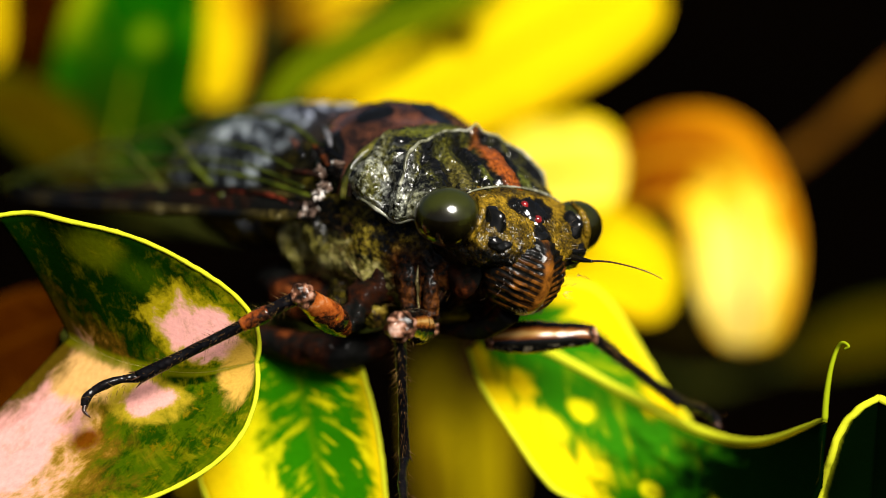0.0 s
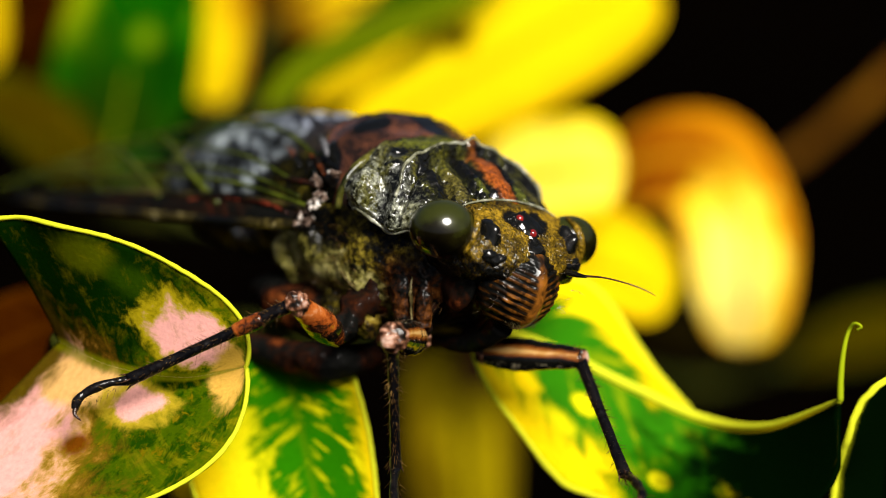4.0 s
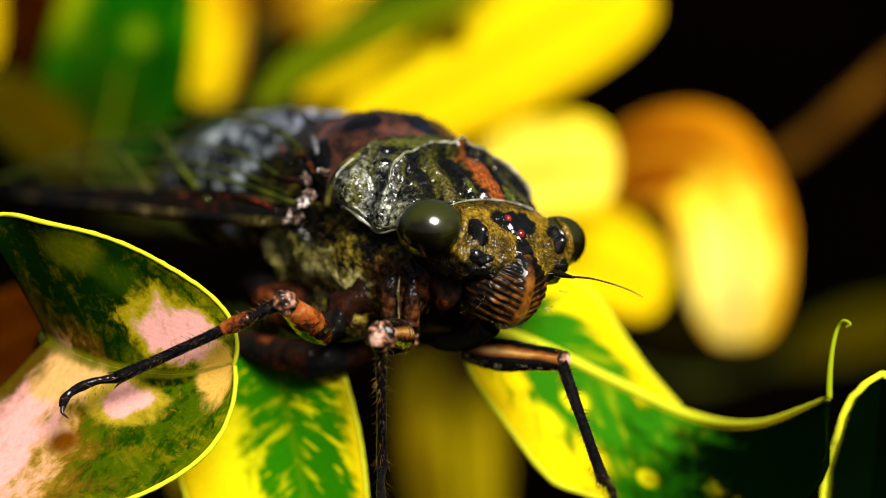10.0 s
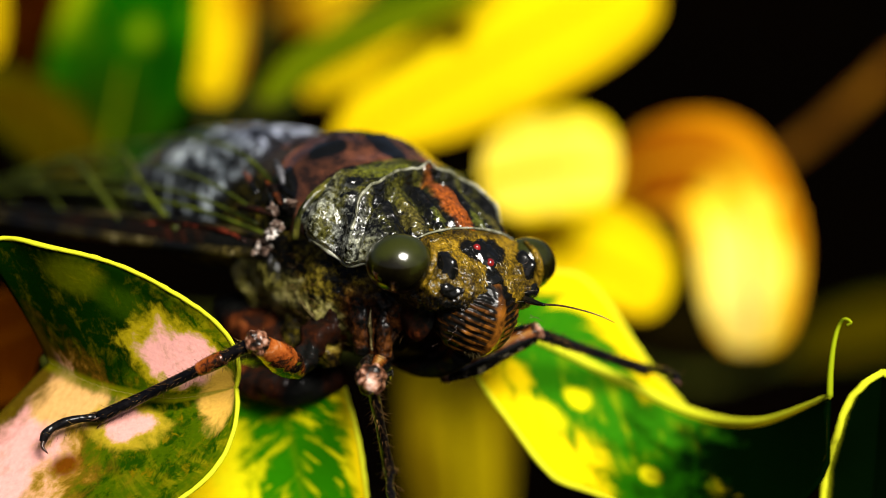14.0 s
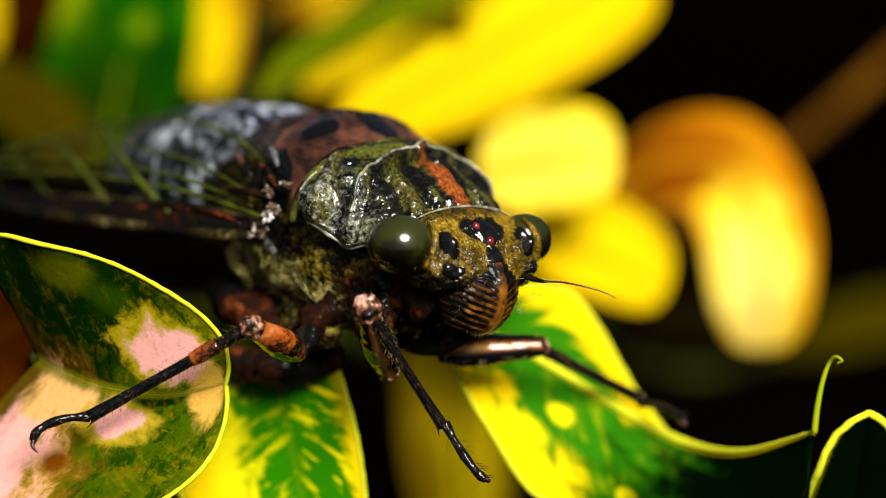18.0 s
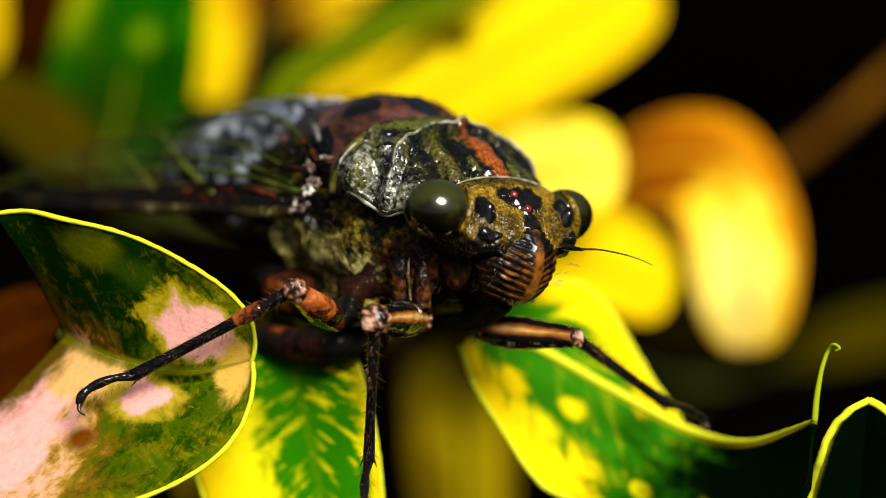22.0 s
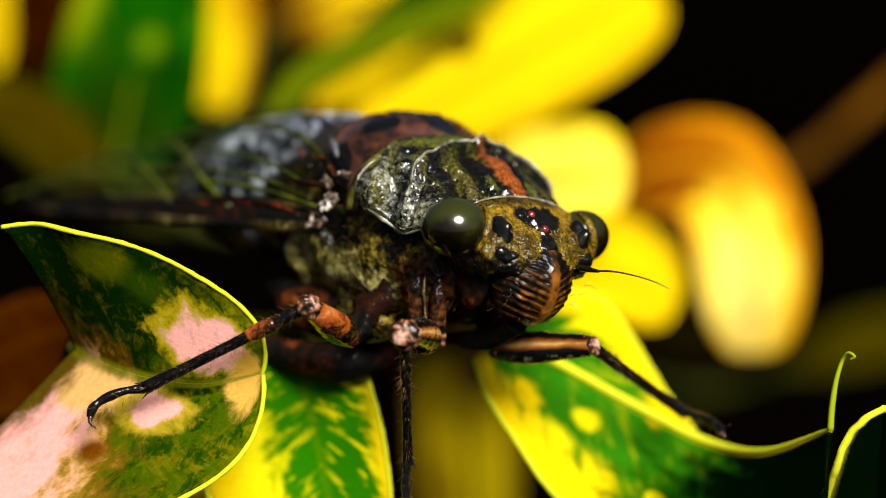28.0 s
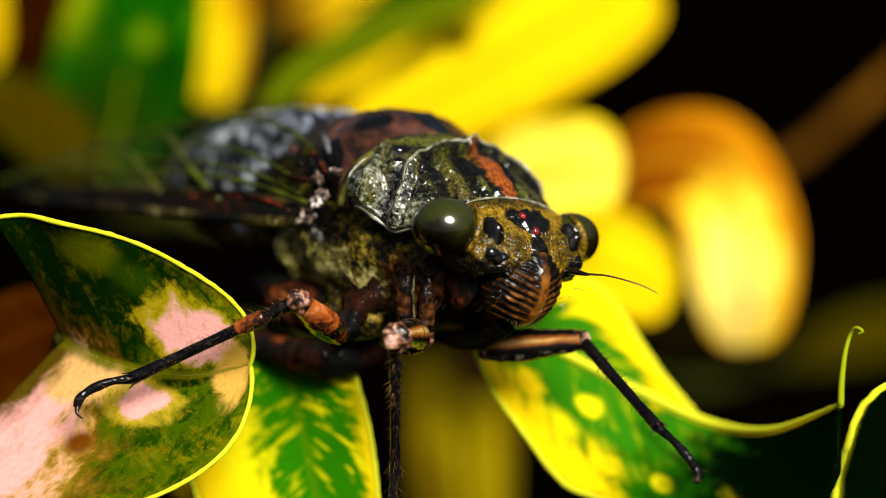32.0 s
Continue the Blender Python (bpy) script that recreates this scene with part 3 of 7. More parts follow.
def leaf(name, mid, side, half, skin, label, sharp=(2.0, 2.0), cup=0.15, fold=((12, 12), (12, 12)), thick=0.3, ripple=0.05,
         start=0.0, lean=0.45, reach=(1.0, 1.0), under=None, rim=None, rib=None, petiole=None, bead=0.0, bead_upto=1.0, rib_r=0.5, group="croton leaves"):
    """A croton leaf as a thing: blade, midrib, margin, petiole; its origin is the petiole's foot."""
    foot = Vector(petiole[-1] if petiole else mid[0])
    thing = new(name)
    rel = lambda pts: [Vector(p) - foot for p in pts]
    bm = bmesh.new()
    c, rows = leaf_blade(bm, rel(mid), side, half, sharp, cup, fold, thick, ripple, start, lean, reach=reach, under=under)
    bead_mesh = edge_bead(rows, bead, bead_upto) if bead else None
    part("blade", bm, [skin, rim or skin], thing)
    if bead_mesh:
        part("margin", bead_mesh, rim or skin, thing, "thick yellow leaf margin")
    bm = bmesh.new()
    tube(bm, c, [rib_r, rib_r * 0.8, rib_r * 0.3], n=40, sides=8)
    part("midrib", bm, rib or skin, thing)
    if petiole:
        bm = bmesh.new()
        tube(bm, rel([mid[0], *petiole]), [0.6, 0.7, 0.9], n=14, sides=8)
        part("petiole", bm, MAT["stem"], thing)
    thing.matrix_world = BUSH @ pose(*(foot * MM))
    return tagged(thing, label, "leaf", group)


SKIN = {
    "cupped": leaf_skin("pink_green_variegated_leaf", (0.030, 0.055, 0.0003), (0.10, 0.10, 0.0006), (0.20, 0.16, 0.003), 0.96, 0.14, 0.35, gloss=0.4, thin=0.08, mottle=((0.007, 0.026, 0.0002), (0.09, 0.07, 0.0006)), specks=(0.12, 0.10, 0.0008), blots=(
        (0.24, 0.62, 0.52, 0.85, (0.0016, 0.010, 0.0002), 0.4), (0.30, 0.80, 0.10, 0.16, (0.05, 0.06, 0.0005), 0.7), (0.45, 0.70, 0.10, 0.16, (0.012, 0.03, 0.0003), 0.7), (0.69, 0.44, 0.28, 0.43, (0.26, 0.20, 0.004), 0.3), (0.71, 0.42, 0.21, 0.33, PINK, 0.3), (0.07, -0.62, 0.41, 0.90, (0.14, 0.06, 0.004), 0.5), (0.05, -0.62, 0.35, 0.82, (0.34, 0.20, 0.03), 0.3), (0.03, -0.62, 0.32, 0.78, PINK, 0.3), (0.22, -0.14, 0.28, 0.16, (0.50, 0.28, 0.09), 0.4),
        (0.50, -0.22, 0.17, 0.22, (0.28, 0.20, 0.010), 0.4), (0.50, -0.22, 0.11, 0.14, PINK, 0.3), (0.90, -0.22, 0.13, 0.46, (0.42, 0.24, 0.04), 0.5), (0.90, 0.30, 0.10, 0.40, (0.40, 0.24, 0.03), 0.6), (0.66, -0.05, 0.15, 0.10, (0.0016, 0.010, 0.0002), 0.3), (0.34, -0.50, 0.05, 0.08, (0.09, 0.025, 0.001), 0.8), (0.0, -0.10, 0.12, 0.62, (0.05, 0.030, 0.0015), 0.6))),
    "streaked": leaf_skin("green_leaf_with_yellow_streaks", GREEN, YELLOW, LEMON, 0.84, 0.16, 1.0, gloss=0.35, thin=0.15, ribbing=0.05, inward=1.05, blots=((0.46, -0.88, 0.5, 0.62, LEMON, 0.4), (0.62, -0.95, 0.4, 0.4, YELLOW, 0.5))),
    # draped: the near-black blot paints the shade over the far end
    "draped": leaf_skin("green_yellow_leaf_with_painted_shade", (0.02, 0.13, 0.002), YELLOW, LEMON, 0.62, 0.10, 0.35, gloss=0.3, thin=0.12, ribbing=0.9, blots=((0.34, -0.32, 0.040, 0.10, LEMON, 0.5), (0.19, -0.52, 0.05, 0.16, YELLOW, 0.7), (0.58, -0.78, 0.17, 0.55, (0.010, 0.085, 0.0005), 0.5), (0.53, -0.66, 0.026, 0.08, LEMON, 0.5), (0.30, -0.60, 0.05, 0.10, LEMON, 0.8), (0.90, -0.5, 0.42, 1.5, (0.0005, 0.0035, 0.0004), 0.6), (0.52, 0.8, 0.14, 0.9, YELLOW))),
    "dark": leaf_skin("dark_green_leaf", DEEP, GREEN, LEMON, 0.9, 0.12, 0.3, gloss=0.35, thin=0.15),
    # hollow: shade inside the cupped blade put into its near-black green
    "hollow": leaf_skin("shade_black_leaf", (0.0006, 0.003, 0.0004), (0.5, 0.52, 0.01), DEEP, 0.97, 0.02, 0.0, ragged=0.15, ribbing=0.0, gloss=0.4, thin=0.05),
    "green": leaf_skin("mid_green_leaf", (0.002, 0.06, 0.0003), (0.006, 0.11, 0.0004), LEMON, 0.7, 0.3, 0.10, gloss=0.5, thin=0.2, ribbing=0.1, blots=((0.15, 0.0, 0.5, 1.6, (0.006, 0.022, 0.0004), 0.9), (0.62, 0.15, 0.05, 0.22, (0.10, 0.17, 0.001), 0.8), (0.50, 0.62, 0.18, 0.4, (0.002, 0.028, 0.0003), 0.8), (0.86, 0.75, 0.14, 0.4, (0.002, 0.03, 0.0003), 0.8), (0.72, -0.92, 0.16, 0.26, (0.16, 0.20, 0.001), 0.9))),
    # the dark spot paints the shaded gap between two yellow leaves
    "gap_spotted": leaf_skin("yellow_leaf_with_painted_gap", YELLOW, (0.56, 0.36, 0.002), LEMON, 0.7, 0.2, 0.4, gloss=0.4, thin=0.3, blots=((0.41, 0.60, 0.055, 0.26, (0.02, 0.004, 0.0003), 0.3), (0.40, 0.9, 0.22, 0.35, (0.30, 0.24, 0.002), 0.8))),
    "yellow": leaf_skin("bright_yellow_leaf", YELLOW, (0.56, 0.36, 0.002), LEMON, 0.7, 0.2, 0.4, gloss=0.4, thin=0.3),
    "amber": leaf_skin("yellow_leaf_browning_at_one_edge", YELLOW, (0.56, 0.36, 0.002), LEMON, 0.7, 0.2, 0.4, gloss=0.4, thin=0.3, blots=((0.85, 0.7, 0.35, 0.9, (0.34, 0.15, 0.002), 0.9), (0.35, 0.95, 0.3, 0.35, (0.30, 0.14, 0.002), 0.8))),
    "cream": leaf_skin("pale_yellow_leaf", CREAM, YELLOW, LEMON, 0.8, 0.12, 0.3, gloss=0.4, thin=0.3),
    # orange: blots paint the curl's shading, brown on top, cream where sunlit
    "orange": leaf_skin("orange_yellow_leaf_with_painted_shading", (0.8, 0.55, 0.01), (0.75, 0.36, 0.006), CREAM, 0.7, 0.1, 0.2, gloss=0.4, thin=0.3, blots=((0.20, 0.1, 0.38, 1.5, (0.22, 0.050, 0.001), 0.7), (0.5, 0.8, 0.34, 0.38, (0.46, 0.17, 0.002), 0.8), (0.78, -0.15, 0.34, 1.1, (0.80, 0.60, 0.03)), (0.82, -0.2, 0.27, 0.8, (0.86, 0.68, 0.14), 0.6))),
    # golden, russet, shade, umber, maroon: the leaves' shade is put into dim colours
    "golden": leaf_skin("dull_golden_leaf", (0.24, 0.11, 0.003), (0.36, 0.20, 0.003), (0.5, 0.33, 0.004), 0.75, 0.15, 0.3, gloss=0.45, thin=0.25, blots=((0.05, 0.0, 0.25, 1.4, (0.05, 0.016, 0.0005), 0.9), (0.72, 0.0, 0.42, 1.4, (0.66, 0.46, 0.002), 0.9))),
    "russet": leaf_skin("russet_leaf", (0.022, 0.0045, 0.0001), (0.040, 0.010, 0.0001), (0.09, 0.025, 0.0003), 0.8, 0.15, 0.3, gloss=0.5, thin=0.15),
    # olive: first blot paints the cicada's shadow on the upper end
    "olive": leaf_skin("olive_leaf_with_painted_shadow", (0.20, 0.15, 0.001), (0.09, 0.06, 0.0008), (0.24, 0.18, 0.002), 0.7, 0.15, 0.2, gloss=0.5, thin=0.2, blots=((0.12, 0.0, 0.36, 1.8, (0.035, 0.026, 0.0004), 0.8), (0.75, -0.7, 0.5, 0.5, (0.07, 0.045, 0.0005), 0.8))),
    "shade": leaf_skin("shade_painted_olive_leaf", (0.0035, 0.0024, 0.0004), (0.005, 0.0034, 0.0004), (0.010, 0.006, 0.0006), 0.8, 0.15, 0.3, gloss=0.6, thin=0.1),
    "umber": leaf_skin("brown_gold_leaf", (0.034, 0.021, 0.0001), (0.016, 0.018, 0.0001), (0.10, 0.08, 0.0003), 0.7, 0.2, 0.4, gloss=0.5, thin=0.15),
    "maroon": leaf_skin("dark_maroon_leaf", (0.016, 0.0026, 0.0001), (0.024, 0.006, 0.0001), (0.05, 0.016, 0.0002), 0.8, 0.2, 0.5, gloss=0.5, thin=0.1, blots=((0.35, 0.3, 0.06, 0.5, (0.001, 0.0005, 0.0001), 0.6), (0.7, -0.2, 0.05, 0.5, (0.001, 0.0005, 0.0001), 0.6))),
    "lime": leaf_skin("yellow_green_leaf", (0.05, 0.085, 0.0006), (0.10, 0.12, 0.001), (0.2, 0.2, 0.002), 0.8, 0.2, 0.3, gloss=0.45, thin=0.2),
    "dull_rim": leaf_skin("yellow_green_leaf_margin", (0.40, 0.42, 0.008), (0.26, 0.32, 0.006), (0.02, 0.08, 0.001), 0.5, 0.3, 0.5, gloss=0.4, thin=0.2),
    # margin yellow, with the same shade painted over its far end
    "shade_painted_rim": leaf_skin("leaf_margin_with_painted_shade", (0.72, 0.66, 0.012), (0.6, 0.62, 0.02), LEMON, 0.5, 0.2, 0.3, gloss=0.4, thin=0.2, blots=((0.90, -0.5, 0.42, 1.5, (0.0005, 0.0035, 0.0004), 0.6),)),
    "rim": leaf_skin("yellow_leaf_margin", (0.72, 0.66, 0.012), (0.6, 0.62, 0.02), LEMON, 0.5, 0.2, 0.3, gloss=0.4, thin=0.2),
}


def foliage():
    d = {}
    d["cupped"] = leaf("cupped_leaf", [(-24.55, 5.5, -5.75), (-20.91, 3.1, -7.31), (-16.24, 1.9, -8.01), (-12.14, 2.6, -7.37)], ((-0.42, -0.25, 0.9), (0.55, 0.1, 0.75)), (12.0, 10.7),
                       SKIN["cupped"], "pink and green variegated cupped croton leaf with yellow margin", sharp=(2.2, 1.3, 1.4), cup=0.08, fold=((10, 10), (18, 10)), thick=0.3, ripple=0.03, start=0.42, lean=0.5,
                       under=((-0.66, -0.1, -0.74), (0.42, -0.1, -0.85), (-0.17, -0.1, 0.98), (0.42, 0.1, 0.85)), rim=SKIN["rim"], rib=MAT["moss_rib"], petiole=[(-25.31, 12, -6.19), (-29.94, 36, -13.19), (-44.48, 45, -13.59)], bead=0.16, rib_r=0.012)
    d["streaked"] = leaf("streaked_leaf", [(-9.75, 9.8, -6.0), (-9.38, 9.6, -9.38), (-8.42, 9.3, -13.5), (-7.28, 8.8, -19.5), (-6.91, 9, -24.01)], ((0.96, -0.2, 0.15), (0.97, -0.1, 0.1)), (8.2, 4.4),
                         SKIN["streaked"], "green croton leaf streaked with yellow beneath the cicada", sharp=(2.4, 2.0), cup=-0.05, fold=((6, 6), (4, 4)), start=0.16, lean=0.5, ripple=0.03,
                         rim=SKIN["rim"], rib=SKIN["dark"], petiole=[(-11.66, 34, -4.89), (-3.78, 62, -7.15)], bead=0.15, rib_r=0.02)
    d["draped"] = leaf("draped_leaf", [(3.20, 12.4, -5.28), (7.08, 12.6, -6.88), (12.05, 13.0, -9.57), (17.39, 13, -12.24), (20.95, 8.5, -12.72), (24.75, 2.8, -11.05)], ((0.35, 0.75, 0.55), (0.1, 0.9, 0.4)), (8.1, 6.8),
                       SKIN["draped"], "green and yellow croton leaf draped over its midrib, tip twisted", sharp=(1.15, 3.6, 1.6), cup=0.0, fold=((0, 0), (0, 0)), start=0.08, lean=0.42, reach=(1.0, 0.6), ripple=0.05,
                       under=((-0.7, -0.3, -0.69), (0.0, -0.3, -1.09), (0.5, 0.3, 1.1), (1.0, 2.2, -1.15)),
                       rim=SKIN["shade_painted_rim"], rib=SKIN["rim"], petiole=[(0.67, 38, -4.95), (-1.07, 58, -5.29)], bead=0.18, bead_upto=0.55, rib_r=0.4)
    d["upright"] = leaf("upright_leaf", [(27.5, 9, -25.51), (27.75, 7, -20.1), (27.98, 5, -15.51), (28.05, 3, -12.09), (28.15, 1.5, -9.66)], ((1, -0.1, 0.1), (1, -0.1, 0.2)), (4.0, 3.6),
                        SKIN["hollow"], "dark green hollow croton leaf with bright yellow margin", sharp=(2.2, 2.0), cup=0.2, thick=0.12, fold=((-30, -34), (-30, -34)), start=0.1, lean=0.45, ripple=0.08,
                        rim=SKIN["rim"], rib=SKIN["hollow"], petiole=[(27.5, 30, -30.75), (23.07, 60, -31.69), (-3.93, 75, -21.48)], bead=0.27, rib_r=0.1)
    return d


LEAF = foliage()


def draped_tip(thing):
    """The twisted tip of the draped leaf: a hooked spine."""
    foot = Vector((-1.07, 58, -5.29))
    bm = bmesh.new()
    pts = [(24.72, 2, -11.09), (24.84, 2, -9.48), (25.12, 2, -7.75), (25.5, 2, -6.54), (25.82, 1.5, -6.05), (26.2, 1.2, -6.27), (25.95, 1.4, -6.47)]
    tube(bm, [Vector(p) - foot for p in pts], [0.22, 0.20, 0.15, 0.12, 0.10, 0.08], n=40, sides=8)
    part("hooked_spine", bm, SKIN["dull_rim"], thing, "thin yellow-green hooked leaf spine")


draped_tip(LEAF["draped"])


def leaf_thorn(thing):
    foot = Vector((-3.78, 62, -7.15))
    bm = bmesh.new()
    tube(bm, [Vector(p) - foot for p in ((-16.93, 13, -12.55), (-15.45, 11, -13.29), (-14.48, 10, -14.22))], [0.6, 0.5, 0.05], n=10, sides=7)
    part("stub", bm, MAT["bark"], thing, "small dark pointed stalk stub")


leaf_thorn(LEAF["streaked"])


def far_foliage():
    y, g = "bright yellow croton leaf behind the cicada", "deep green croton leaf among yellow ones"
    up = ((0, 0.45, 0.9), (0, 0.45, 0.9))
    flat = dict(cup=0.03, fold=((5, 3), (5, 3)), ripple=0.04)
    leaf("yellow_leaf", [(-8.07, 54, 7.5), (-1.06, 55, 11.7), (5.12, 56, 15.27), (11.15, 58, 18.7), (16.14, 60, 21.72)], ((-0.3, 0.5, 0.8), (-0.3, 0.5, 0.8)), (6.2, 5.6), SKIN["gap_spotted"], "bright yellow croton leaf with a small brown hole", (1.7, 3.0), petiole=[(-4.18, 58, 1.82), (-3.78, 62, -7.15)], **flat)
    leaf("yellow_leaf", [(-11.04, 64, 12.27), (-6.97, 64, 14.53), (-2.9, 64, 15.89), (1.41, 65, 16.16)], up, (2.9, 2.6), SKIN["yellow"], y, (2.2, 2.4), petiole=[(-13.67, 62, 8.14), (-4.22, 61, 0.49), (-3.78, 62, -7.15)], **flat)
    leaf("yellow_leaf", [(-18.4, 66, 11.6), (-18.0, 66, 15.2), (-17.6, 67, 19.23), (-17.2, 68, 23.6)], ((1, -0.2, 0), (1, -0.2, 0)), (2.7, 2.5), SKIN["amber"], "yellow croton leaf browning at one edge", (2.4, 2.4), petiole=[(-17.38, 64, 5.02), (-4.22, 61, 0.49), (-3.78, 62, -7.15)], **flat)
    leaf("yellow_leaf", [(-13.72, 74, 19.18), (-9.98, 74, 20.34), (-4.85, 74, 21.51), (-1.12, 74, 23.84)], up, (3.0, 3.0), SKIN["golden"], "dull golden croton leaf in half shade", (2.4, 2.4), petiole=[(-16.32, 70, 10.19), (-4.22, 61, 0.49), (-3.78, 62, -7.15)], **flat)
    leaf("pale_leaf", [(3.29, 50, 4.81), (7.1, 49, 5.65), (10.8, 48, 6.07), (13.8, 48, 5.85)], ((0, 0.4, 0.9), (0, 0.4, 0.9)), (4.6, 4.6), SKIN["cream"], "pale yellow rounded croton leaf behind the cicada", (2.4, 2.6), petiole=[(0.7, 54, 2.68), (4.26, 58, -4.4)], **flat)
    leaf("yellow_leaf", [(6.38, 53, 0.92), (10.76, 53, -0.83), (14.25, 53, -2.14), (17.81, 54, -4.34)], ((0.3, 0.4, 0.85), (0.4, 0.4, 0.8)), (3.6, 5.0), SKIN["yellow"], y, (2.4, 2.4), petiole=[(4.24, 56, 0.04), (4.26, 58, -4.4)], **flat)
    c = leaf("curled_leaf", [(12.1, 63, 4.56), (16.2, 60, 6.93), (20.75, 58, 6.8), (23.15, 57, 2.26), (23.7, 57, -3.06), (23.85, 59, -7.9)], ((-0.2, 0.4, 0.9), (1, -0.1, 0.0)), (4.8, 4.6), SKIN["orange"],
             "orange and yellow drooping curled croton leaf", (2.6, 2.6), cup=0.05, fold=((4, 8), (-10, -4)), ripple=0.05, petiole=[(10.1, 60, 0.94), (4.26, 58, -4.4)])
    leaf("green_leaf", [(-26.5, 58, 5.2), (-25.2, 59, 11.2), (-23.9, 60, 17.9), (-22.2, 62, 28.5)], ((0.95, -0.1, -0.2), (0.95, -0.1, -0.2)), (6.4, 5.4), SKIN["green"], g, (1.5, 2.4), rib=SKIN["lime"], rib_r=0.4, petiole=[(-23.28, 58, 4.93), (-4.22, 61, 0.49), (-3.78, 62, -7.15)], **flat)
    leaf("green_leaf", [(-13.6, 50, 10.87), (-9.73, 51, 14.16), (-3.66, 52, 17.26), (4.65, 54, 20.44)], up, (1.5, 1.6), SKIN["lime"], "yellow-green croton leaf among yellow ones", (2.2, 2.0), petiole=[(-16.58, 66, 5.51), (-4.22, 61, 0.49), (-3.78, 62, -7.15)], **flat)
    leaf("green_leaf", [(-5.5, 70, 20.0), (-2.0, 70, 21.6), (2.0, 71, 22.6), (6.5, 72, 24.6)], up, (1.5, 1.5), SKIN["green"], g, petiole=[(-8.0, 70, 16.0), (-4.22, 61, 0.49), (-3.78, 62, -7.15)], **flat)
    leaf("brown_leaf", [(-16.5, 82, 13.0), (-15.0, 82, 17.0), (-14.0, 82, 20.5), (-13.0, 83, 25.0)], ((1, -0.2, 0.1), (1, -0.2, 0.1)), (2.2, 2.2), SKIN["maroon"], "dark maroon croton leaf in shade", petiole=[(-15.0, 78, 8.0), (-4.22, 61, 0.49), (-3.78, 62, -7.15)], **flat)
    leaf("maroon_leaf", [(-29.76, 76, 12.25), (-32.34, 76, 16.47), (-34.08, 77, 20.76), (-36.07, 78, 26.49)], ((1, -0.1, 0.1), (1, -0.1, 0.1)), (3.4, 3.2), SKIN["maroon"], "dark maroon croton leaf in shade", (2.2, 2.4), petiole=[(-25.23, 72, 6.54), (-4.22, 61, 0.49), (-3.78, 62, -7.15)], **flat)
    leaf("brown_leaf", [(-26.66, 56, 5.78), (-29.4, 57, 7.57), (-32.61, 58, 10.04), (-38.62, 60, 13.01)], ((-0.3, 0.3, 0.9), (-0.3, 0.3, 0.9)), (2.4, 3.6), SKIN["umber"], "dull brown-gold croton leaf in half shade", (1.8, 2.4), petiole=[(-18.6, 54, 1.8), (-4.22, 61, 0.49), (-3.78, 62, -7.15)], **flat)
    leaf("yellow_leaf", [(-37.2, 74, 15.0), (-37.4, 74, 18.0), (-37.4, 74, 21.0), (-37.0, 74, 28.0)], ((1, -0.2, 0.1), (1, -0.2, 0.1)), (1.5, 1.5), SKIN["yellow"], y, petiole=[(-29.69, 70, 3.73), (-4.22, 61, 0.49), (-3.78, 62, -7.15)], **flat)
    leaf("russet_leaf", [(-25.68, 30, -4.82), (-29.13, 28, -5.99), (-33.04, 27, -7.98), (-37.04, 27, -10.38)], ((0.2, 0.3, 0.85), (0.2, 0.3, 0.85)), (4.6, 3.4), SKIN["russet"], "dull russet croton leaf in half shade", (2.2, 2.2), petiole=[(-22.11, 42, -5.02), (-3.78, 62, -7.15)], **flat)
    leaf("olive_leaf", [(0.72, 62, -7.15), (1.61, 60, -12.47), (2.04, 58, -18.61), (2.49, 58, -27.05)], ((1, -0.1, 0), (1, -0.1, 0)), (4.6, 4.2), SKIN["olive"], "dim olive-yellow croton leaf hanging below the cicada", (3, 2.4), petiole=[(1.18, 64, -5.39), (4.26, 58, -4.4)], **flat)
    leaf("yellow_leaf", [(-18.14, 26, -10.35), (-16.37, 23, -14.19), (-15.52, 22, -18.08), (-15.13, 22, -22.41)], ((1, -0.2, 0.1), (1, -0.2, 0.1)), (3.0, 3.2), SKIN["yellow"], y, petiole=[(-17.77, 40, -8.34), (-3.78, 62, -7.15)], **flat)
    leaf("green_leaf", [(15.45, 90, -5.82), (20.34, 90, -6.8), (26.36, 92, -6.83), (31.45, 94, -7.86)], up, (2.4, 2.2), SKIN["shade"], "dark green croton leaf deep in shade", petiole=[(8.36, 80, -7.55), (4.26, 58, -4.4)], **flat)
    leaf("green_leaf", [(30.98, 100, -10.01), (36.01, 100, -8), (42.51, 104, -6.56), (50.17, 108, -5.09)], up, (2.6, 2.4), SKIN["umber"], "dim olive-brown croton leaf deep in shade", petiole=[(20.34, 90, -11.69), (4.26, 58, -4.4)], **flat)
    return c


LEAF["curled"] = far_foliage()


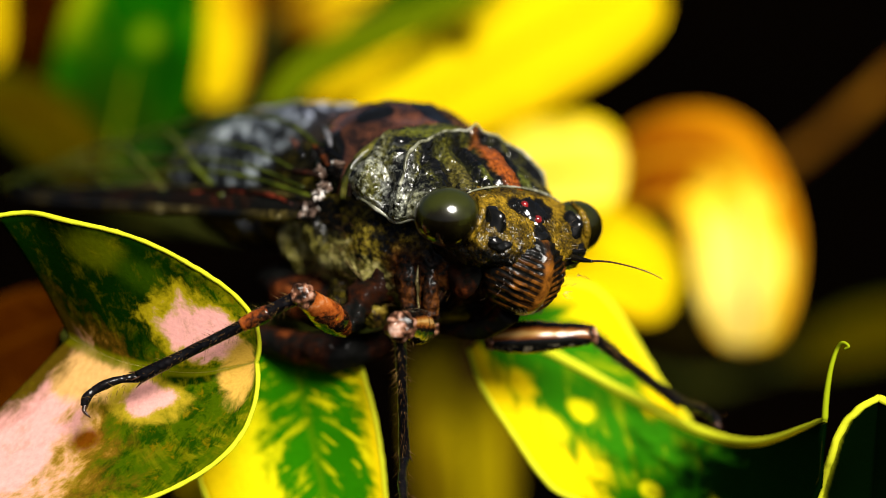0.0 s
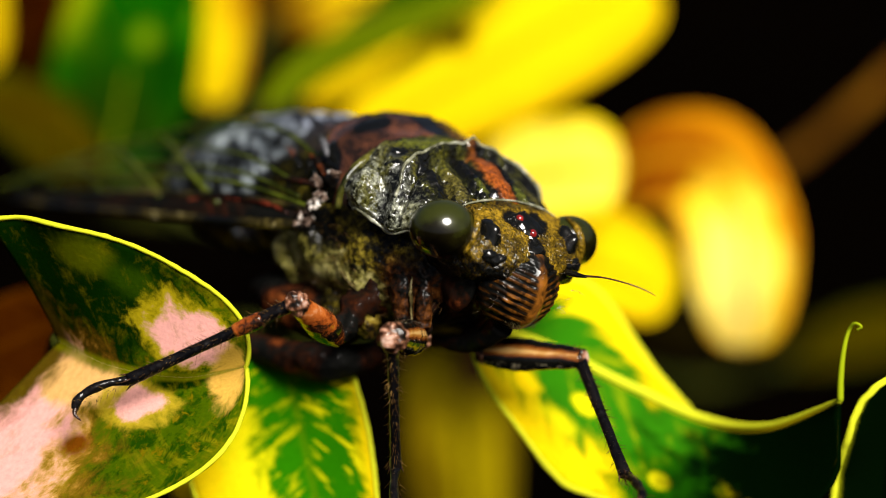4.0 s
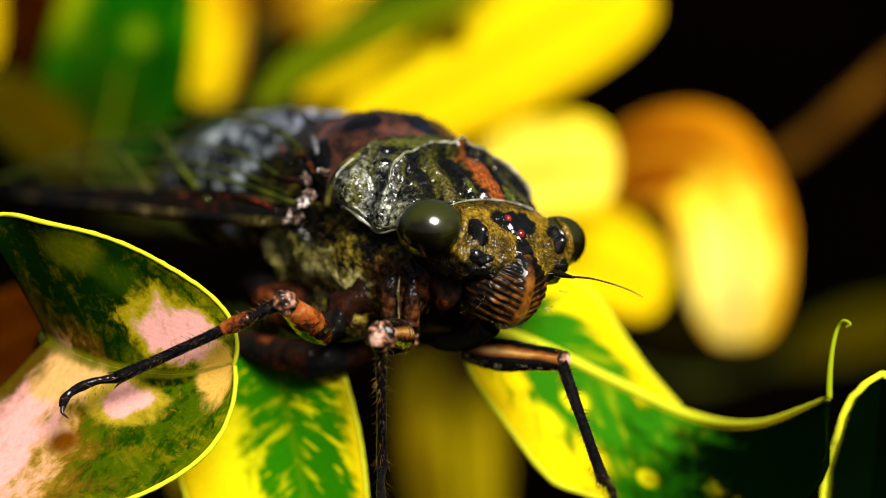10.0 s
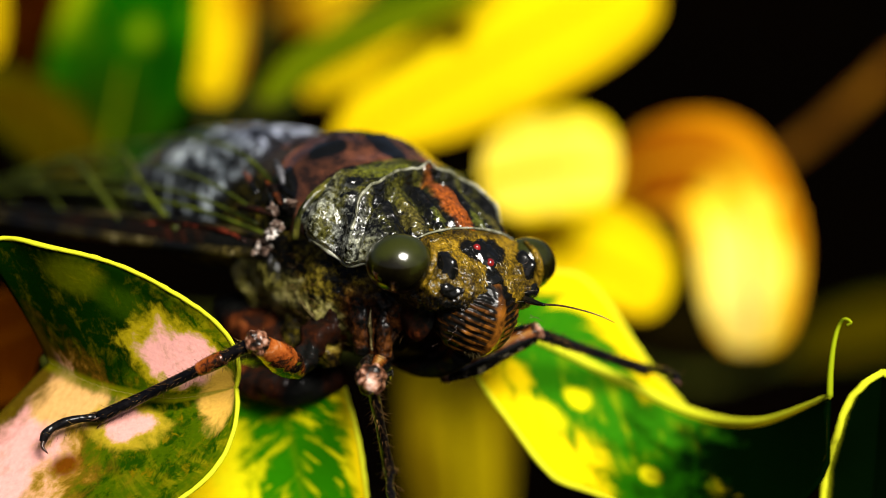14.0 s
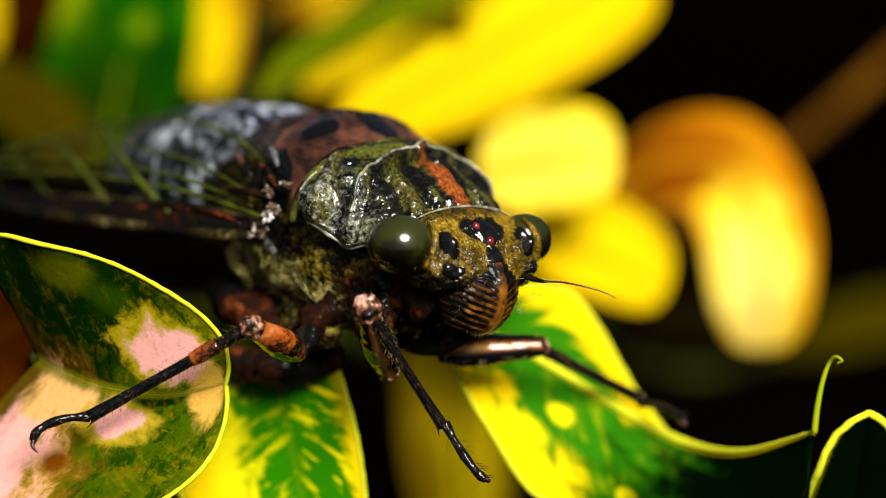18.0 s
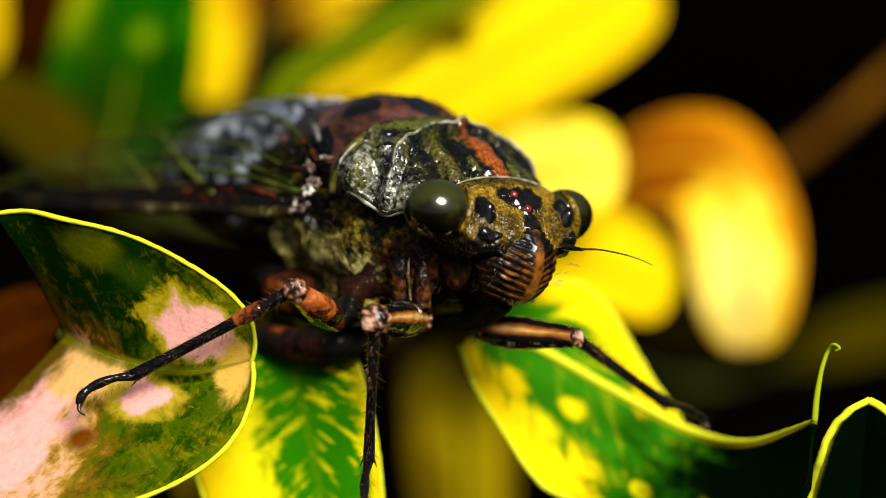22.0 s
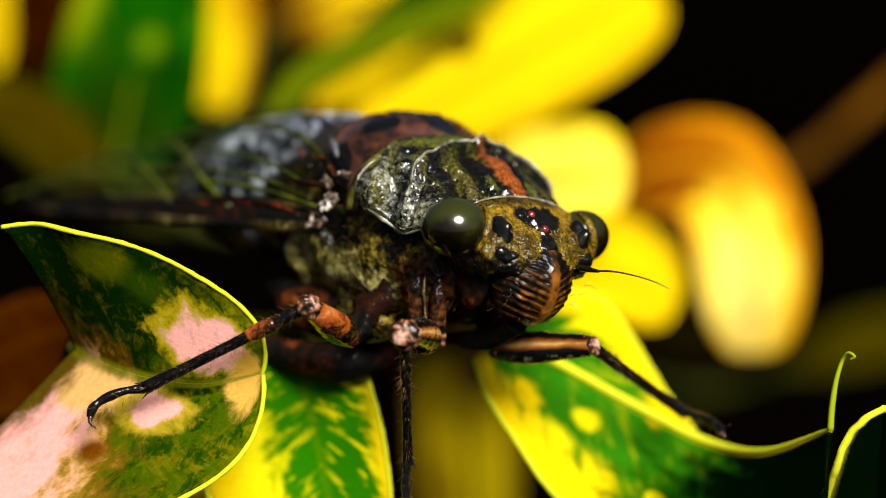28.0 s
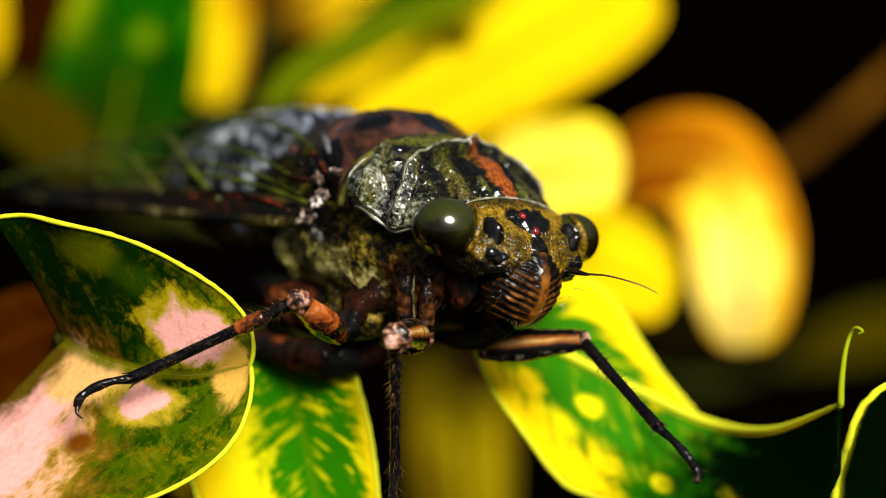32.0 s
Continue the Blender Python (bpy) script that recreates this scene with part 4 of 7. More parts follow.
def shrub_stem():
    """The shrub's woody stem from the soil and its branches to the leaf stalks."""
    thing = new("shrub_stem")
    inv = BUSH.inverted()
    root = inv @ Vector((0.02, 0.12, -0.02)) / MM
    bm = bmesh.new()
    tube(bm, [root, root.lerp(Vector((1.7, 78, -26.39)), 0.5) + Vector((12, 8, 0)), (1.7, 78, -26.39), (1.66, 70, -16.55)], [9, 6, 3.6, 2.6], n=40, sides=12, rough=0.25)
    part("trunk", bm, MAT["bark"], thing)
    for ends in ([(1.66, 70, -16.55), (-0.18, 66, -11.79), (-3.78, 62, -7.15), (-4.2, 60, -1.74)], [(1.66, 70, -16.55), (2.97, 62, -9.85), (4.26, 58, -4.4), (-1.07, 58, -5.29)],
                 [(1.7, 78, -26.39), (-21.64, 60, -23.2), (-44.48, 45, -13.59)], [(1.7, 78, -26.39), (-1.13, 76, -23.42), (-3.93, 75, -21.48)]):
        bm = bmesh.new()
        tube(bm, ends, [2.6, 2.0, 1.2], n=24, sides=10, rough=0.2)
        part("branch", bm, MAT["bark"], thing)
    bm = bmesh.new()
    tube(bm, [(1.66, 70, -16.55), (10.44, 86, -5.75), (25.08, 88, 4.42), (30.92, 88, 8.31), (34.81, 88, 11.47), (42.83, 90, 18.63)], [2.2, 1.1, 0.8, 0.75], n=30, sides=10, rough=0.2)
    part("branch", bm, MAT["twig"], thing, "bare orange-brown twig")
    thing.matrix_world = BUSH
    tagged(thing, "brown woody stem of a croton shrub", "shrub")


shrub_stem()


# ---- the cicada: x forward, y to its left, z up, mm from the middle of its head
def cicada():
    body = new("cicada")
    tagged(body, "olive and black cicada with rust markings, clinging to croton leaves", "insect")
    rnd = random.Random(7)

    # head: crown between the eyes
    def crown(p, u):
        q = p.copy()
        q += Vector((0.5, u.y, u.z)) * (0.18 * noise.noise(p * 1.1) + 0.15 * noise.noise(p * 2.4) + 0.05 * noise.noise(p * 5))
        return q
    bm = bmesh.new()
    loft(bm, [(-3.0, 4.6, 1.6, -4.2, 0.85), (-1.6, 5.0, 2.1, -4.0, 0.8), (-0.2, 5.0, 1.9, -3.6, 0.75), (0.9, 4.9, 1.45, -3.2, 0.75), (1.9, 4.6, 0.8, -2.8, 0.75), (2.7, 3.8, 0.0, -2.5, 0.8), (3.2, 2.6, -0.7, -2.2, 0.9)], 96, 50, crown)
    head = part("head", bm, MAT["vertex"], body, "mottled olive-gold head")

    # swollen ribbed face plate
    def ribbed(u, p):
        side = smooth(0.1, 0.26, abs(u.y)) * (0.5 + 0.5 * smooth(-0.2, -1.6, p.z)) * (0.75 + 0.6 * noise.noise(p * 1.6))
        rise = (p.z - 0.28 * abs(p.y) + 0.16 * noise.noise(p * 0.9) + 0.05 * noise.noise(p * 2.7)) * 2 * math.pi / 0.46
        q = p + Vector((u.x, u.y, u.z)) * (0.075 * math.sin(rise) * side * smooth(0.98, 0.8, abs(u.y)))
        q += Vector((0.25, 0, 0)) * math.exp(-(p.y / 0.6) ** 2)
        return q
    bm = bmesh.new()
    blob(bm, (1.7, 0, -2.75), (2.4, 2.9, 2.85), 150, 80, ribbed)
    face = part("clypeus", bm, MAT["clypeus"], body, "copper-brown ribbed swollen face plate")
    bm = bmesh.new()
    tube(bm, [(1.2, 0, -5.6), (-0.4, 0, -7.2), (-2.6, 0, -8.2), (-5, 0, -8.6)], [0.9, 0.7, 0.55, 0.35], n=20, sides=12)
    part("rostrum", bm, MAT["belly"], body, "dark brown beak folded under the body")
    for s in (-1, 1):
        # cheek plate beside the face
        bm = bmesh.new()
        blob(bm, (-0.6, s * 2.9, -3.2), (1.8, 0.7, 2.2), 32, 24, lambda u, p: p + u * 0.2 * noise.noise(p * 0.9))
        part("cheek", bm, MAT["belly"], body, "dark red-brown cheek")
        bm = bmesh.new()
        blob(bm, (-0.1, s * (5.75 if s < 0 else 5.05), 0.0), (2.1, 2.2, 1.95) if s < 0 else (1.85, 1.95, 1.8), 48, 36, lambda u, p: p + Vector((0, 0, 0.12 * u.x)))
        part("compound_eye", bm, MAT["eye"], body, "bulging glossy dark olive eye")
        bm = bmesh.new()
        tube(bm, [(1.55, s * 4.9, -1.1), (1.75, s * 4.6, 0.2), (1.3, s * 4.3, 1.2), (0.2, s * 4.1, 1.7)], [0.18, 0.26, 0.24, 0.12], n=18, sides=8)
        part("eye_rim", bm, MAT["vertex"], body, "olive ridge beside the eye")
        bm = bmesh.new()
        blob(bm, (1.42, s * 3.28, -0.02), (1.15, 0.74, 1.38), 40, 28, lambda u, p: p + u * (0.22 * noise.noise(p * 1.3) + 0.05 * noise.noise(p * 4)))
        part("brow_spot", bm, MAT["black"], body, "shiny black oval boss")
        bm = bmesh.new()
        blob(bm, (2.2, s * 3.15, -0.98), (0.92, 1.0, 0.56), 40, 26, lambda u, p: p + u * (0.26 * noise.noise(p * 1.4) + 0.08 * noise.noise(p * 4)))
        part("antennal_plate", bm, MAT["black"], body, "shiny black plate over the feeler")
    bm = bmesh.new()
    blob(bm, (0.42, 0.05, -0.26), (1.95, 1.75, 1.98), 60, 44, lambda u, p: p + u * (0.24 * noise.noise(p * 2.4) + 0.03))
    part("ocellar_patch", bm, MAT["black"], body, "raised black patch round the ocelli")
    bm = bmesh.new()
    blob(bm, (2.55, 0.05, -0.35), (0.55, 0.95, 0.55), 28, 18, lambda u, p: p + u * 0.12 * noise.noise(p * 2.5))
    part("frons", bm, MAT["black"], body, "black wrinkled brow")
    for q, r in (((1.92, 0.0, 0.76), 0.31), ((0.92, -0.5, 1.44), 0.28)):
        bm = bmesh.new()
        blob(bm, q, (r, r, r), 20, 14)
        part("ocellus", bm, MAT["ocellus"], body, "tiny shiny red ocellus")
    # feeler
    bm = bmesh.new()
    tube(bm, [(3.26, 2.46, -1.25), (4.27, 2.44, -1.11), (5.21, 2.49, -0.95)], [0.26, 0.19, 0.09], n=10, sides=8)
    feeler = part("antenna", bm, MAT["black"], body, "short black bristle feeler")
    bm = bmesh.new()
    tube(bm, [(5.08, 2.5, -0.95), (6.13, 3.18, -0.68), (7.24, 4.19, -0.64), (8, 5.04, -0.75), (8.59, 5.68, -0.96)], [0.085, 0.06, 0.045, 0.025], n=20, sides=6)
    part("bristle", bm, MAT["claw"], feeler)
    # short hairs over the face
    bm = bmesh.new()
    for _ in range(150):
        a, b = rnd.uniform(-1, 1), rnd.uniform(-1, 1)
        p = Vector((2.5 + 1.2 * (1 - b * b) + rnd.uniform(-.6, .4), a * 3.4, -1.6 + b * 3.0)) if rnd.random() < 0.5 else Vector((rnd.uniform(-1, 1.5), a * 4.2, 1.0))
        e = p + Vector((rnd.uniform(.1, .5), a * 0.5 + rnd.uniform(-.15, .15), rnd.uniform(-.3, .3)))
        tube(bm, [p, e], [0.02, 0.006], n=2, sides=3)
    part("face_hair", bm, MAT["pruina"], body, "fine pale hairs")
    bm = bmesh.new()
    for _ in range(170):
        a = rnd.uniform(-0.6, 0.9)
        p = Vector((2.9 - 0.9 * a * a + rnd.uniform(-0.3, 0.4), 1.9 * a, -4.9 + 0.5 * a * a + rnd.uniform(-0.2, 0.3)))
        e = p + Vector((rnd.uniform(0.05, 0.3), a * 0.2 + rnd.uniform(-0.15, 0.15), rnd.uniform(-0.4, -0.15)))
        tube(bm, [p, e], [0.025, 0.008], n=2, sides=3)
    part("chin_fringe", bm, MAT["seam"], body, "pale olive fringe below the face")

    # pronotum: domed saddle with flared sides, grooves, a raised ridge and a hind collar
    shape = [(-0.7, 4.9, 1.9, -1.6, 0.95), (-1.6, 6.0, 2.7, -2.2, 1.0), (-3.5, 7.2, 3.5, -2.6, 1.0), (-5.5, 8.1, 4.1, -2.6, 1.0), (-7.1, 8.5, 4.35, -2.2, 1.0), (-8.0, 8.3, 4.35, -1.2, 1.0), (-8.5, 7.5, 3.9, 0.2, 1.0)]
    ridge = [(-3.9, 6.9), (-4.6, 6.3), (-5.0, 5.4), (-5.3, 4.0), (-5.9, 2.0), (-6.1, 0.0)]
    lines = []
    for s in (-1, 1):
        lines += [([(-0.8, 1.5 * s), (-2.4, 1.2 * s), (-4.2, 1.3 * s), (-5.6, 1.0 * s)], 0.30, 0.34), ([(-1.4, 2.6 * s), (-3.0, 2.7 * s), (-4.8, 2.4 * s)], 0.32, 0.55),
                  ([(-1.7, 4.6 * s), (-3.0, 4.2 * s), (-4.6, 4.0 * s)], 0.34, 0.5), ([(-5.2, 7.9 * s), (-6.2, 7.3 * s), (-7.2, 6.6 * s)], 0.4, 0.45),
                  ([(x + 0.55, y * s) for x, y in ridge], 0.34, 0.5), ([(x, y * s) for x, y in ridge], 0.26, -0.42), ([(-4.4, 8.4 * s), (-5.4, 7.4 * s)], 0.5, 0.5)]

    def saddle(p, u):
        q = p.copy()
        if u.z > -0.2:
            n = Vector((0, u.y * 0.6, max(u.z, 0.2))).normalized()
            for line, w, dep in lines:
                q -= n * groove(p, line, w, dep * 1.25)
            q += n * 0.2 * noise.noise(p * 0.8) + n * 0.13 * noise.noise(p * 1.9) + n * 0.05 * noise.noise(p * 4)
        flare = smooth(5.6, 7.6, abs(p.y))
        q.z -= flare * (0.7 + 0.5 * math.sin(p.x * 1.3))
        q.y *= (1 + 0.05 * flare * math.sin(p.x * 1.9 + 0.6)) * (0.88 if p.y > 0 else 1.0)
        q.z -= 0.12 * max(p.y - 0.5, 0)
        return q
    bm = bmesh.new()
    loft(bm, shape, 150, 90, saddle)
    part("pronotum", bm, MAT["pronotum"], body, "grooved olive and black pronotum with a rust stripe")
    for s in (-1, 1):
        def on_top(x, y):
            k = max(i for i in range(len(shape) - 1) if shape[i][0] >= x or i == 0)
            f = (shape[k][0] - x) / (shape[k][0] - shape[k + 1][0])
            w, top, bot = [a + (b - a) * f for a, b in zip(shape[k][1:4], shape[k + 1][1:4])]
            c = min(abs(y) / w, 0.98)
            p = Vector((x, y, (top + bot) / 2 + math.sqrt(1 - c * c) * (top - bot) / 2))
            return saddle(p, Vector((0, math.copysign(c, y), math.sqrt(1 - c * c))))
        bm = bmesh.new()
        tube(bm, [on_top(x, y * s) for x, y in curve_flat(ridge, 16)], [0.10, 0.13, 0.10, 0.06], n=60, sides=8, rough=0.6)
        part("collar_ridge", bm, MAT["ridge"], body, "pale raised ridge before the collar")
    # rolled edges: along the flared sides and before the head
    def section_at(x):
        k = max(i for i in range(len(shape) - 1) if shape[i][0] >= x or i == 0)
        f = (shape[k][0] - x) / (shape[k][0] - shape[k + 1][0])
        return [a + (b - a) * f for a, b in zip(shape[k][1:4], shape[k + 1][1:4])]
    for s in (-1, 1):
        edge = []
        for i in range(13):
            x = -1.6 - 6.4 * i / 12
            w, top, bot = section_at(x)
            edge.append(saddle(Vector((x, s * w * 0.92, (top + bot) / 2 - 0.39 * (top - bot) / 2)), Vector((0, s * 0.92, -0.39))))
        bm = bmesh.new()
        tube(bm, edge, [0.08, 0.14, 0.16, 0.14, 0.1], n=60, sides=8, rough=0.5)
        part("side_rim", bm, MAT["ridge"], body, "pale rolled edge of the pronotum")
    w, top, bot = section_at(-0.95)
    bm = bmesh.new()
    tube(bm, [(-0.95, y, (top + bot) / 2 + math.sqrt(1 - (y / w) ** 2) * (top - bot) / 2 + 0.05) for y in (-4.2, -3, -1.5, 0, 1.5, 3, 4.2)], [0.04, 0.08, 0.07, 0.08, 0.04], n=50, sides=8, rough=0.5)
    part("front_rim", bm, MAT["ridge"], body, "pale front edge of the pronotum")
    bm = bmesh.new()
    ring = [(-8.2 - 0.35 * math.cos(a), 8.1 * math.sin(a), -0.5 + 4.75 * math.cos(a) * (1 - 0.05 * math.cos(a))) for a in [radians(q) for q in range(-98, 99, 14)]]
    tube(bm, ring, [0.22, 0.32, 0.34, 0.32, 0.22], n=80, sides=10, rough=0.4)
    part("collar", bm, MAT["collar"], body, "olive hind rim of the pronotum")

    # mesonotum, scutellum
    def dome(p, u):
        q = p.copy()
        q += Vector((0, u.y, u.z)) * (0.18 * noise.noise(p * 0.6) + 0.05 * noise.noise(p * 3))
        for s in (-1, 1):
            if u.z > 0:
                q.z -= groove(p, [(-9, 2.2 * s), (-13, 1.6 * s), (-16, 2.4 * s)], 0.3, 0.2)
        return q
    bm = bmesh.new()
    loft(bm, [(-7.4, 6.2, 3.0, -3.0, 0.95), (-9.0, 6.9, 4.25, -4, 0.95), (-12.2, 7.0, 4.9, -5, 0.95), (-14.2, 6.4, 4.6, -5, 0.95), (-16.0, 5.2, 3.5, -4.6, 1.0), (-17.4, 4.0, 1.8, -4.2, 1.0)], 84, 44, dome)
    part("mesonotum", bm, MAT["mesonotum"], body, "glossy rust-brown mesonotum with black blots")
    bm = bmesh.new()
    for s in (-1, 1):
        tube(bm, [(-15.4, 0.3 * s, 3.6), (-16.6, 1.4 * s, 2.8), (-17.8, 3.2 * s, 1.7)], [0.4, 0.5, 0.35], n=12, sides=8)
    tube(bm, [(-15.0, 0, 3.8), (-16.8, 0, 3.0), (-18.4, 0, 2.4)], [0.4, 0.55, 0.35], n=12, sides=8)
    part("scutellar_cross", bm, MAT["mesonotum"], body, "brown raised cross on the hind thorax")

    # thorax below: plates of the flank and the breast
    def flank(p, u):
        return p + Vector((0, u.y, u.z)) * (0.35 * noise.noise(p * 0.55) + 0.18 * noise.noise(p * 1.7))
    bm = bmesh.new()
    loft(bm, [(-1.2, 3.2, -1.0, -5.2, 0.9), (-3.2, 5.6, 0.4, -7.2, 0.85), (-6.5, 6.9, 1.2, -8.6, 0.85), (-11, 7.2, 1.6, -9.2, 0.85), (-15, 6.8, 2, -9.0, 0.9), (-19, 5.8, 2, -7.4, 0.95)], 72, 48, flank)
    part("thorax", bm, MAT["flank"], body, "mottled olive-brown hairy flank")
    # plates of the side, overlapping like shingles, with pale seams
    for ends, radii, sq in (([(-12.9, -6.6, -3.6), (-11.2, -7.0, -4.5), (-9.9, -6.6, -6.0)], [0.8, 1.5, 1.2, 0.6], 0.7), ([(-9.0, -6.5, -4.2), (-7.6, -6.5, -5.1), (-6.2, -6.2, -5.8)], [0.7, 1.0, 0.95, 0.75], 0.8),
                            ([(-15.4, -6.4, -4.4), (-14.4, -6.6, -6.0), (-13.2, -6.2, -7.6)], [0.7, 1.4, 1.2, 0.6], 0.6), ([(-7.4, -6.2, -2.2), (-5.8, -6.2, -3.4), (-4.8, -6.0, -4.8)], [0.5, 0.9, 0.8, 0.4], 0.8),
                            ([(-3.9, -5.6, -3.2), (-3.3, -5.6, -5.0), (-2.9, -5.2, -7.2)], [0.45, 0.8, 0.85, 0.6], 0.8), ([(-2.6, -4.6, -3.6), (-2.1, -4.7, -5.2), (-1.7, -4.4, -7.0)], [0.3, 0.5, 0.55, 0.45], 0.8),
                            ([(-6.8, -5.8, -6.6), (-5.9, -5.9, -7.8), (-5.4, -5.6, -9.0)], [0.6, 1.0, 0.9, 0.5], 0.8), ([(-9.6, -6.0, -6.6), (-8.8, -6.0, -8.2), (-8.2, -5.6, -9.4)], [0.6, 1.1, 1.0, 0.5], 0.8)):
        bm = bmesh.new()
        tube(bm, [(x, y + 0.55, z) for x, y, z in ends], [q * 0.95 for q in radii], n=40, sides=32, squash=sq + 0.25, rough=0.22)
        part("flank_plate", bm, MAT["flank"], body)
    # seams
    for ends, r in (([(-2.65, -5.1, -3.9), (-2.3, -5.1, -5.2), (-1.9, -4.85, -6.6)], 0.12), ([(-8.8, -6.75, -4.6), (-7.4, -6.75, -5.5), (-6.2, -6.5, -6.0)], 0.11)):
        bm = bmesh.new()
        tube(bm, ends, [r * 0.4, r, r * 1.2, r * 0.5], n=30, sides=8, rough=1.2)
        part("flank_seam", bm, MAT["seam"], body, "pale tan seam between side plates")
    bm = bmesh.new()
    blob(bm, (-1.3, -5.0, -7.3), (0.4, 0.4, 0.55), 24, 18, lambda u, p: p + u * (0.25 * noise.noise(p * 2.0) + 0.12 * noise.noise(p * 5)))
    part("hip_knob", bm, MAT["pruina"], body, "pale waxy knob above the front hip")
    bm = bmesh.new()
    for _ in range(260):
        x = rnd.uniform(-12.5, -1.5)
        z = rnd.uniform(-7.5, -1.0)
        half = 3.2 + 3.9 * smooth(-1.2, -7.0, x)
        y = -half * (1 - 0.16 * (abs(z + 4) / 3.5) ** 2) + 0.35
        l = rnd.uniform(0.5, 1.3)
        d = Vector((rnd.uniform(-0.9, 0.7), -0.6, rnd.uniform(-1.0, 0.5))).normalized()
        tube(bm, [(x, y, z), Vector((x, y, z)) + d * l * 0.6 + Vector((0, 0, 0.1)), Vector((x, y, z)) + d * l], [0.02, 0.014, 0.004], n=3, sides=3)
    part("flank_hair", bm, MAT["hair"], body, "sparse pale hairs on the flank")
    for s in (-1, 1):
        bm = bmesh.new()
        blob(bm, (-13.0, s * 4.6, -9.2), (5.2, 3.0, 1.9), 36, 24, lambda u, p: p + u * 0.3 * noise.noise(p * 0.7))
        part("belly_plate", bm, MAT["belly"], body, "blackish brown plate under the body")
    # wax and wing hinges
    for s in (-1, 1):
        for x, y, z, r in ((-10.3, 8.0, -0.8, 0.5), (-10.6, 8.2, -1.6, 0.55), (-11.4, 7.7, -0.2, 0.45), (-10.4, 7.4, 0.7, 0.45), (-11.3, 8.2, -3.0, 0.62), (-11.9, 8.1, -3.4, 0.45), (-11.0, 8.0, -2.4, 0.35)):
            bm = bmesh.new()
            blob(bm, (x, s * y, z), (r * 0.85, r * 0.5, r * 0.55), 32, 24, lambda u, p: p + u * r * (1.1 * noise.noise(p * 2.6) + 0.8 * noise.noise(p * 6)))
            part("wing_hinge", bm, MAT["pruina"], body, "pale waxy wing hinge")

    # small plates between the hinge and the back
    for ends, r, m in (([(-10.8, -7.7, 0.4), (-12.0, -7.5, 0.9), (-13.4, -7.2, 1.1)], 0.24, "belly"), ([(-11.0, -8.1, -0.4), (-12.6, -8.3, -0.6), (-14.6, -8.5, -1.0)], 0.22, "cell"),
                       ([(-11.6, -7.2, 1.5), (-12.8, -6.8, 2.1), (-14.0, -6.4, 2.4)], 0.26, "wax"), ([(-13.6, -7.6, 0.2), (-15.0, -7.3, 0.6), (-16.6, -6.8, 0.8)], 0.2, "mesonotum")):
        bm = bmesh.new()
        tube(bm, ends, [r * 0.5, r, r * 1.1, r * 0.4], n=24, sides=12, rough=0.3)
        part("wing_sclerite", bm, MAT[m], body)

    # abdomen rings
    xs = [-16.2, -18.4, -20.4, -22.6, -24.9, -27.3, -29.7, -32.0, -34.0, -36.0]
    rs = [5.0, 5.6, 6.0, 6.1, 6.0, 5.6, 5.0, 4.1, 3.0, 1.4]
    for k in range(9):
        a, b, ra, rb = xs[k], xs[k + 1], rs[k], rs[k + 1]
        zc = -1.75 - 0.55 * k
        bm = bmesh.new()
        loft(bm, [(a + 0.25, ra * 0.96, zc + ra * 0.82, zc - ra * 0.8, 1), (a - 0.2, ra * 1.02, zc + ra * 0.88, zc - ra * 0.85, 1), ((a + b) / 2, (ra + rb) / 2 * 1.03, zc + (ra + rb) * 0.44, zc - (ra + rb) * 0.42, 1), (b, rb * 1.0, zc - 0.1 + rb * 0.86, zc - rb * 0.8, 1)], 48, 10,
             lambda p, u: p + Vector((0, u.y, u.z)) * 0.12 * noise.noise(p))
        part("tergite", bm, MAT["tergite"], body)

    # wings, held like a roof along the sides
    def wing(s, name):
        root, tip = Vector((-11.4, s * 8.0, -3.3)), Vector((-42.6, s * 10.4, -10.4))
        inner = [Vector((-10.8, s * 6.4, 1.0)), Vector((-18, s * 5.0, 2.2)), Vector((-26, s * 3.6, 0.8)), Vector((-34, s * 4.2, -2.6)), Vector((-40, s * 7.4, -6.8)), tip]
        outer = [root, Vector((-17, s * 9.9, -4.8)), Vector((-26, s * 11.2, -7.0)), Vector((-34, s * 11.4, -8.9)), Vector((-40, s * 11.0, -10.1)), tip]
        n = 40
        lo, hi = curve_points(outer, n), curve_points(inner, n)
        at = lambda i, f: lo[i].lerp(hi[i], f) + Vector((0, s, 0.5)) * (0.9 * math.sin(math.pi * f) + 0.10 * noise.noise(lo[i] * 0.4 + Vector((0, 0, f * 5)))) * min(1, i / 8)
        bm = bmesh.new()
        sheet(bm, [[at(i, j / 12) for j in range(13)] for i in range(n)])
        w = part(name, bm, MAT["membrane"], body, "clear wing with olive veins")
        bm = bmesh.new()
        tube(bm, lo, [0.42, 0.36, 0.26, 0.12], n=60, sides=8)
        part("costal_edge", bm, MAT["costa"], w, "dark olive leading edge")
        # dark sheet standing in for shade behind the leading edge, closed by a stout vein
        bm = bmesh.new()
        upper = [at(i, 0.005 + 0.24 * (1 - i / 44)) + Vector((0, s * 0.05, 0.05)) for i in range(0, 34)]
        sheet(bm, [[lo[i].lerp(q, j / 4) + Vector((0, s, 0.3)) * 0.15 * math.sin(math.pi * j / 4) for j in range(5)] for i, q in enumerate(upper)])
        part("cell_shade", bm, MAT["cell"], w, "blackish red wing cell behind the leading edge")
        bm = bmesh.new()
        tube(bm, upper, [0.26, 0.22, 0.2, 0.16], n=60, sides=8, rough=0.3)
        part("stout_vein", bm, MAT["costa"], w, "brown and tan stout vein")
        bm = bmesh.new()
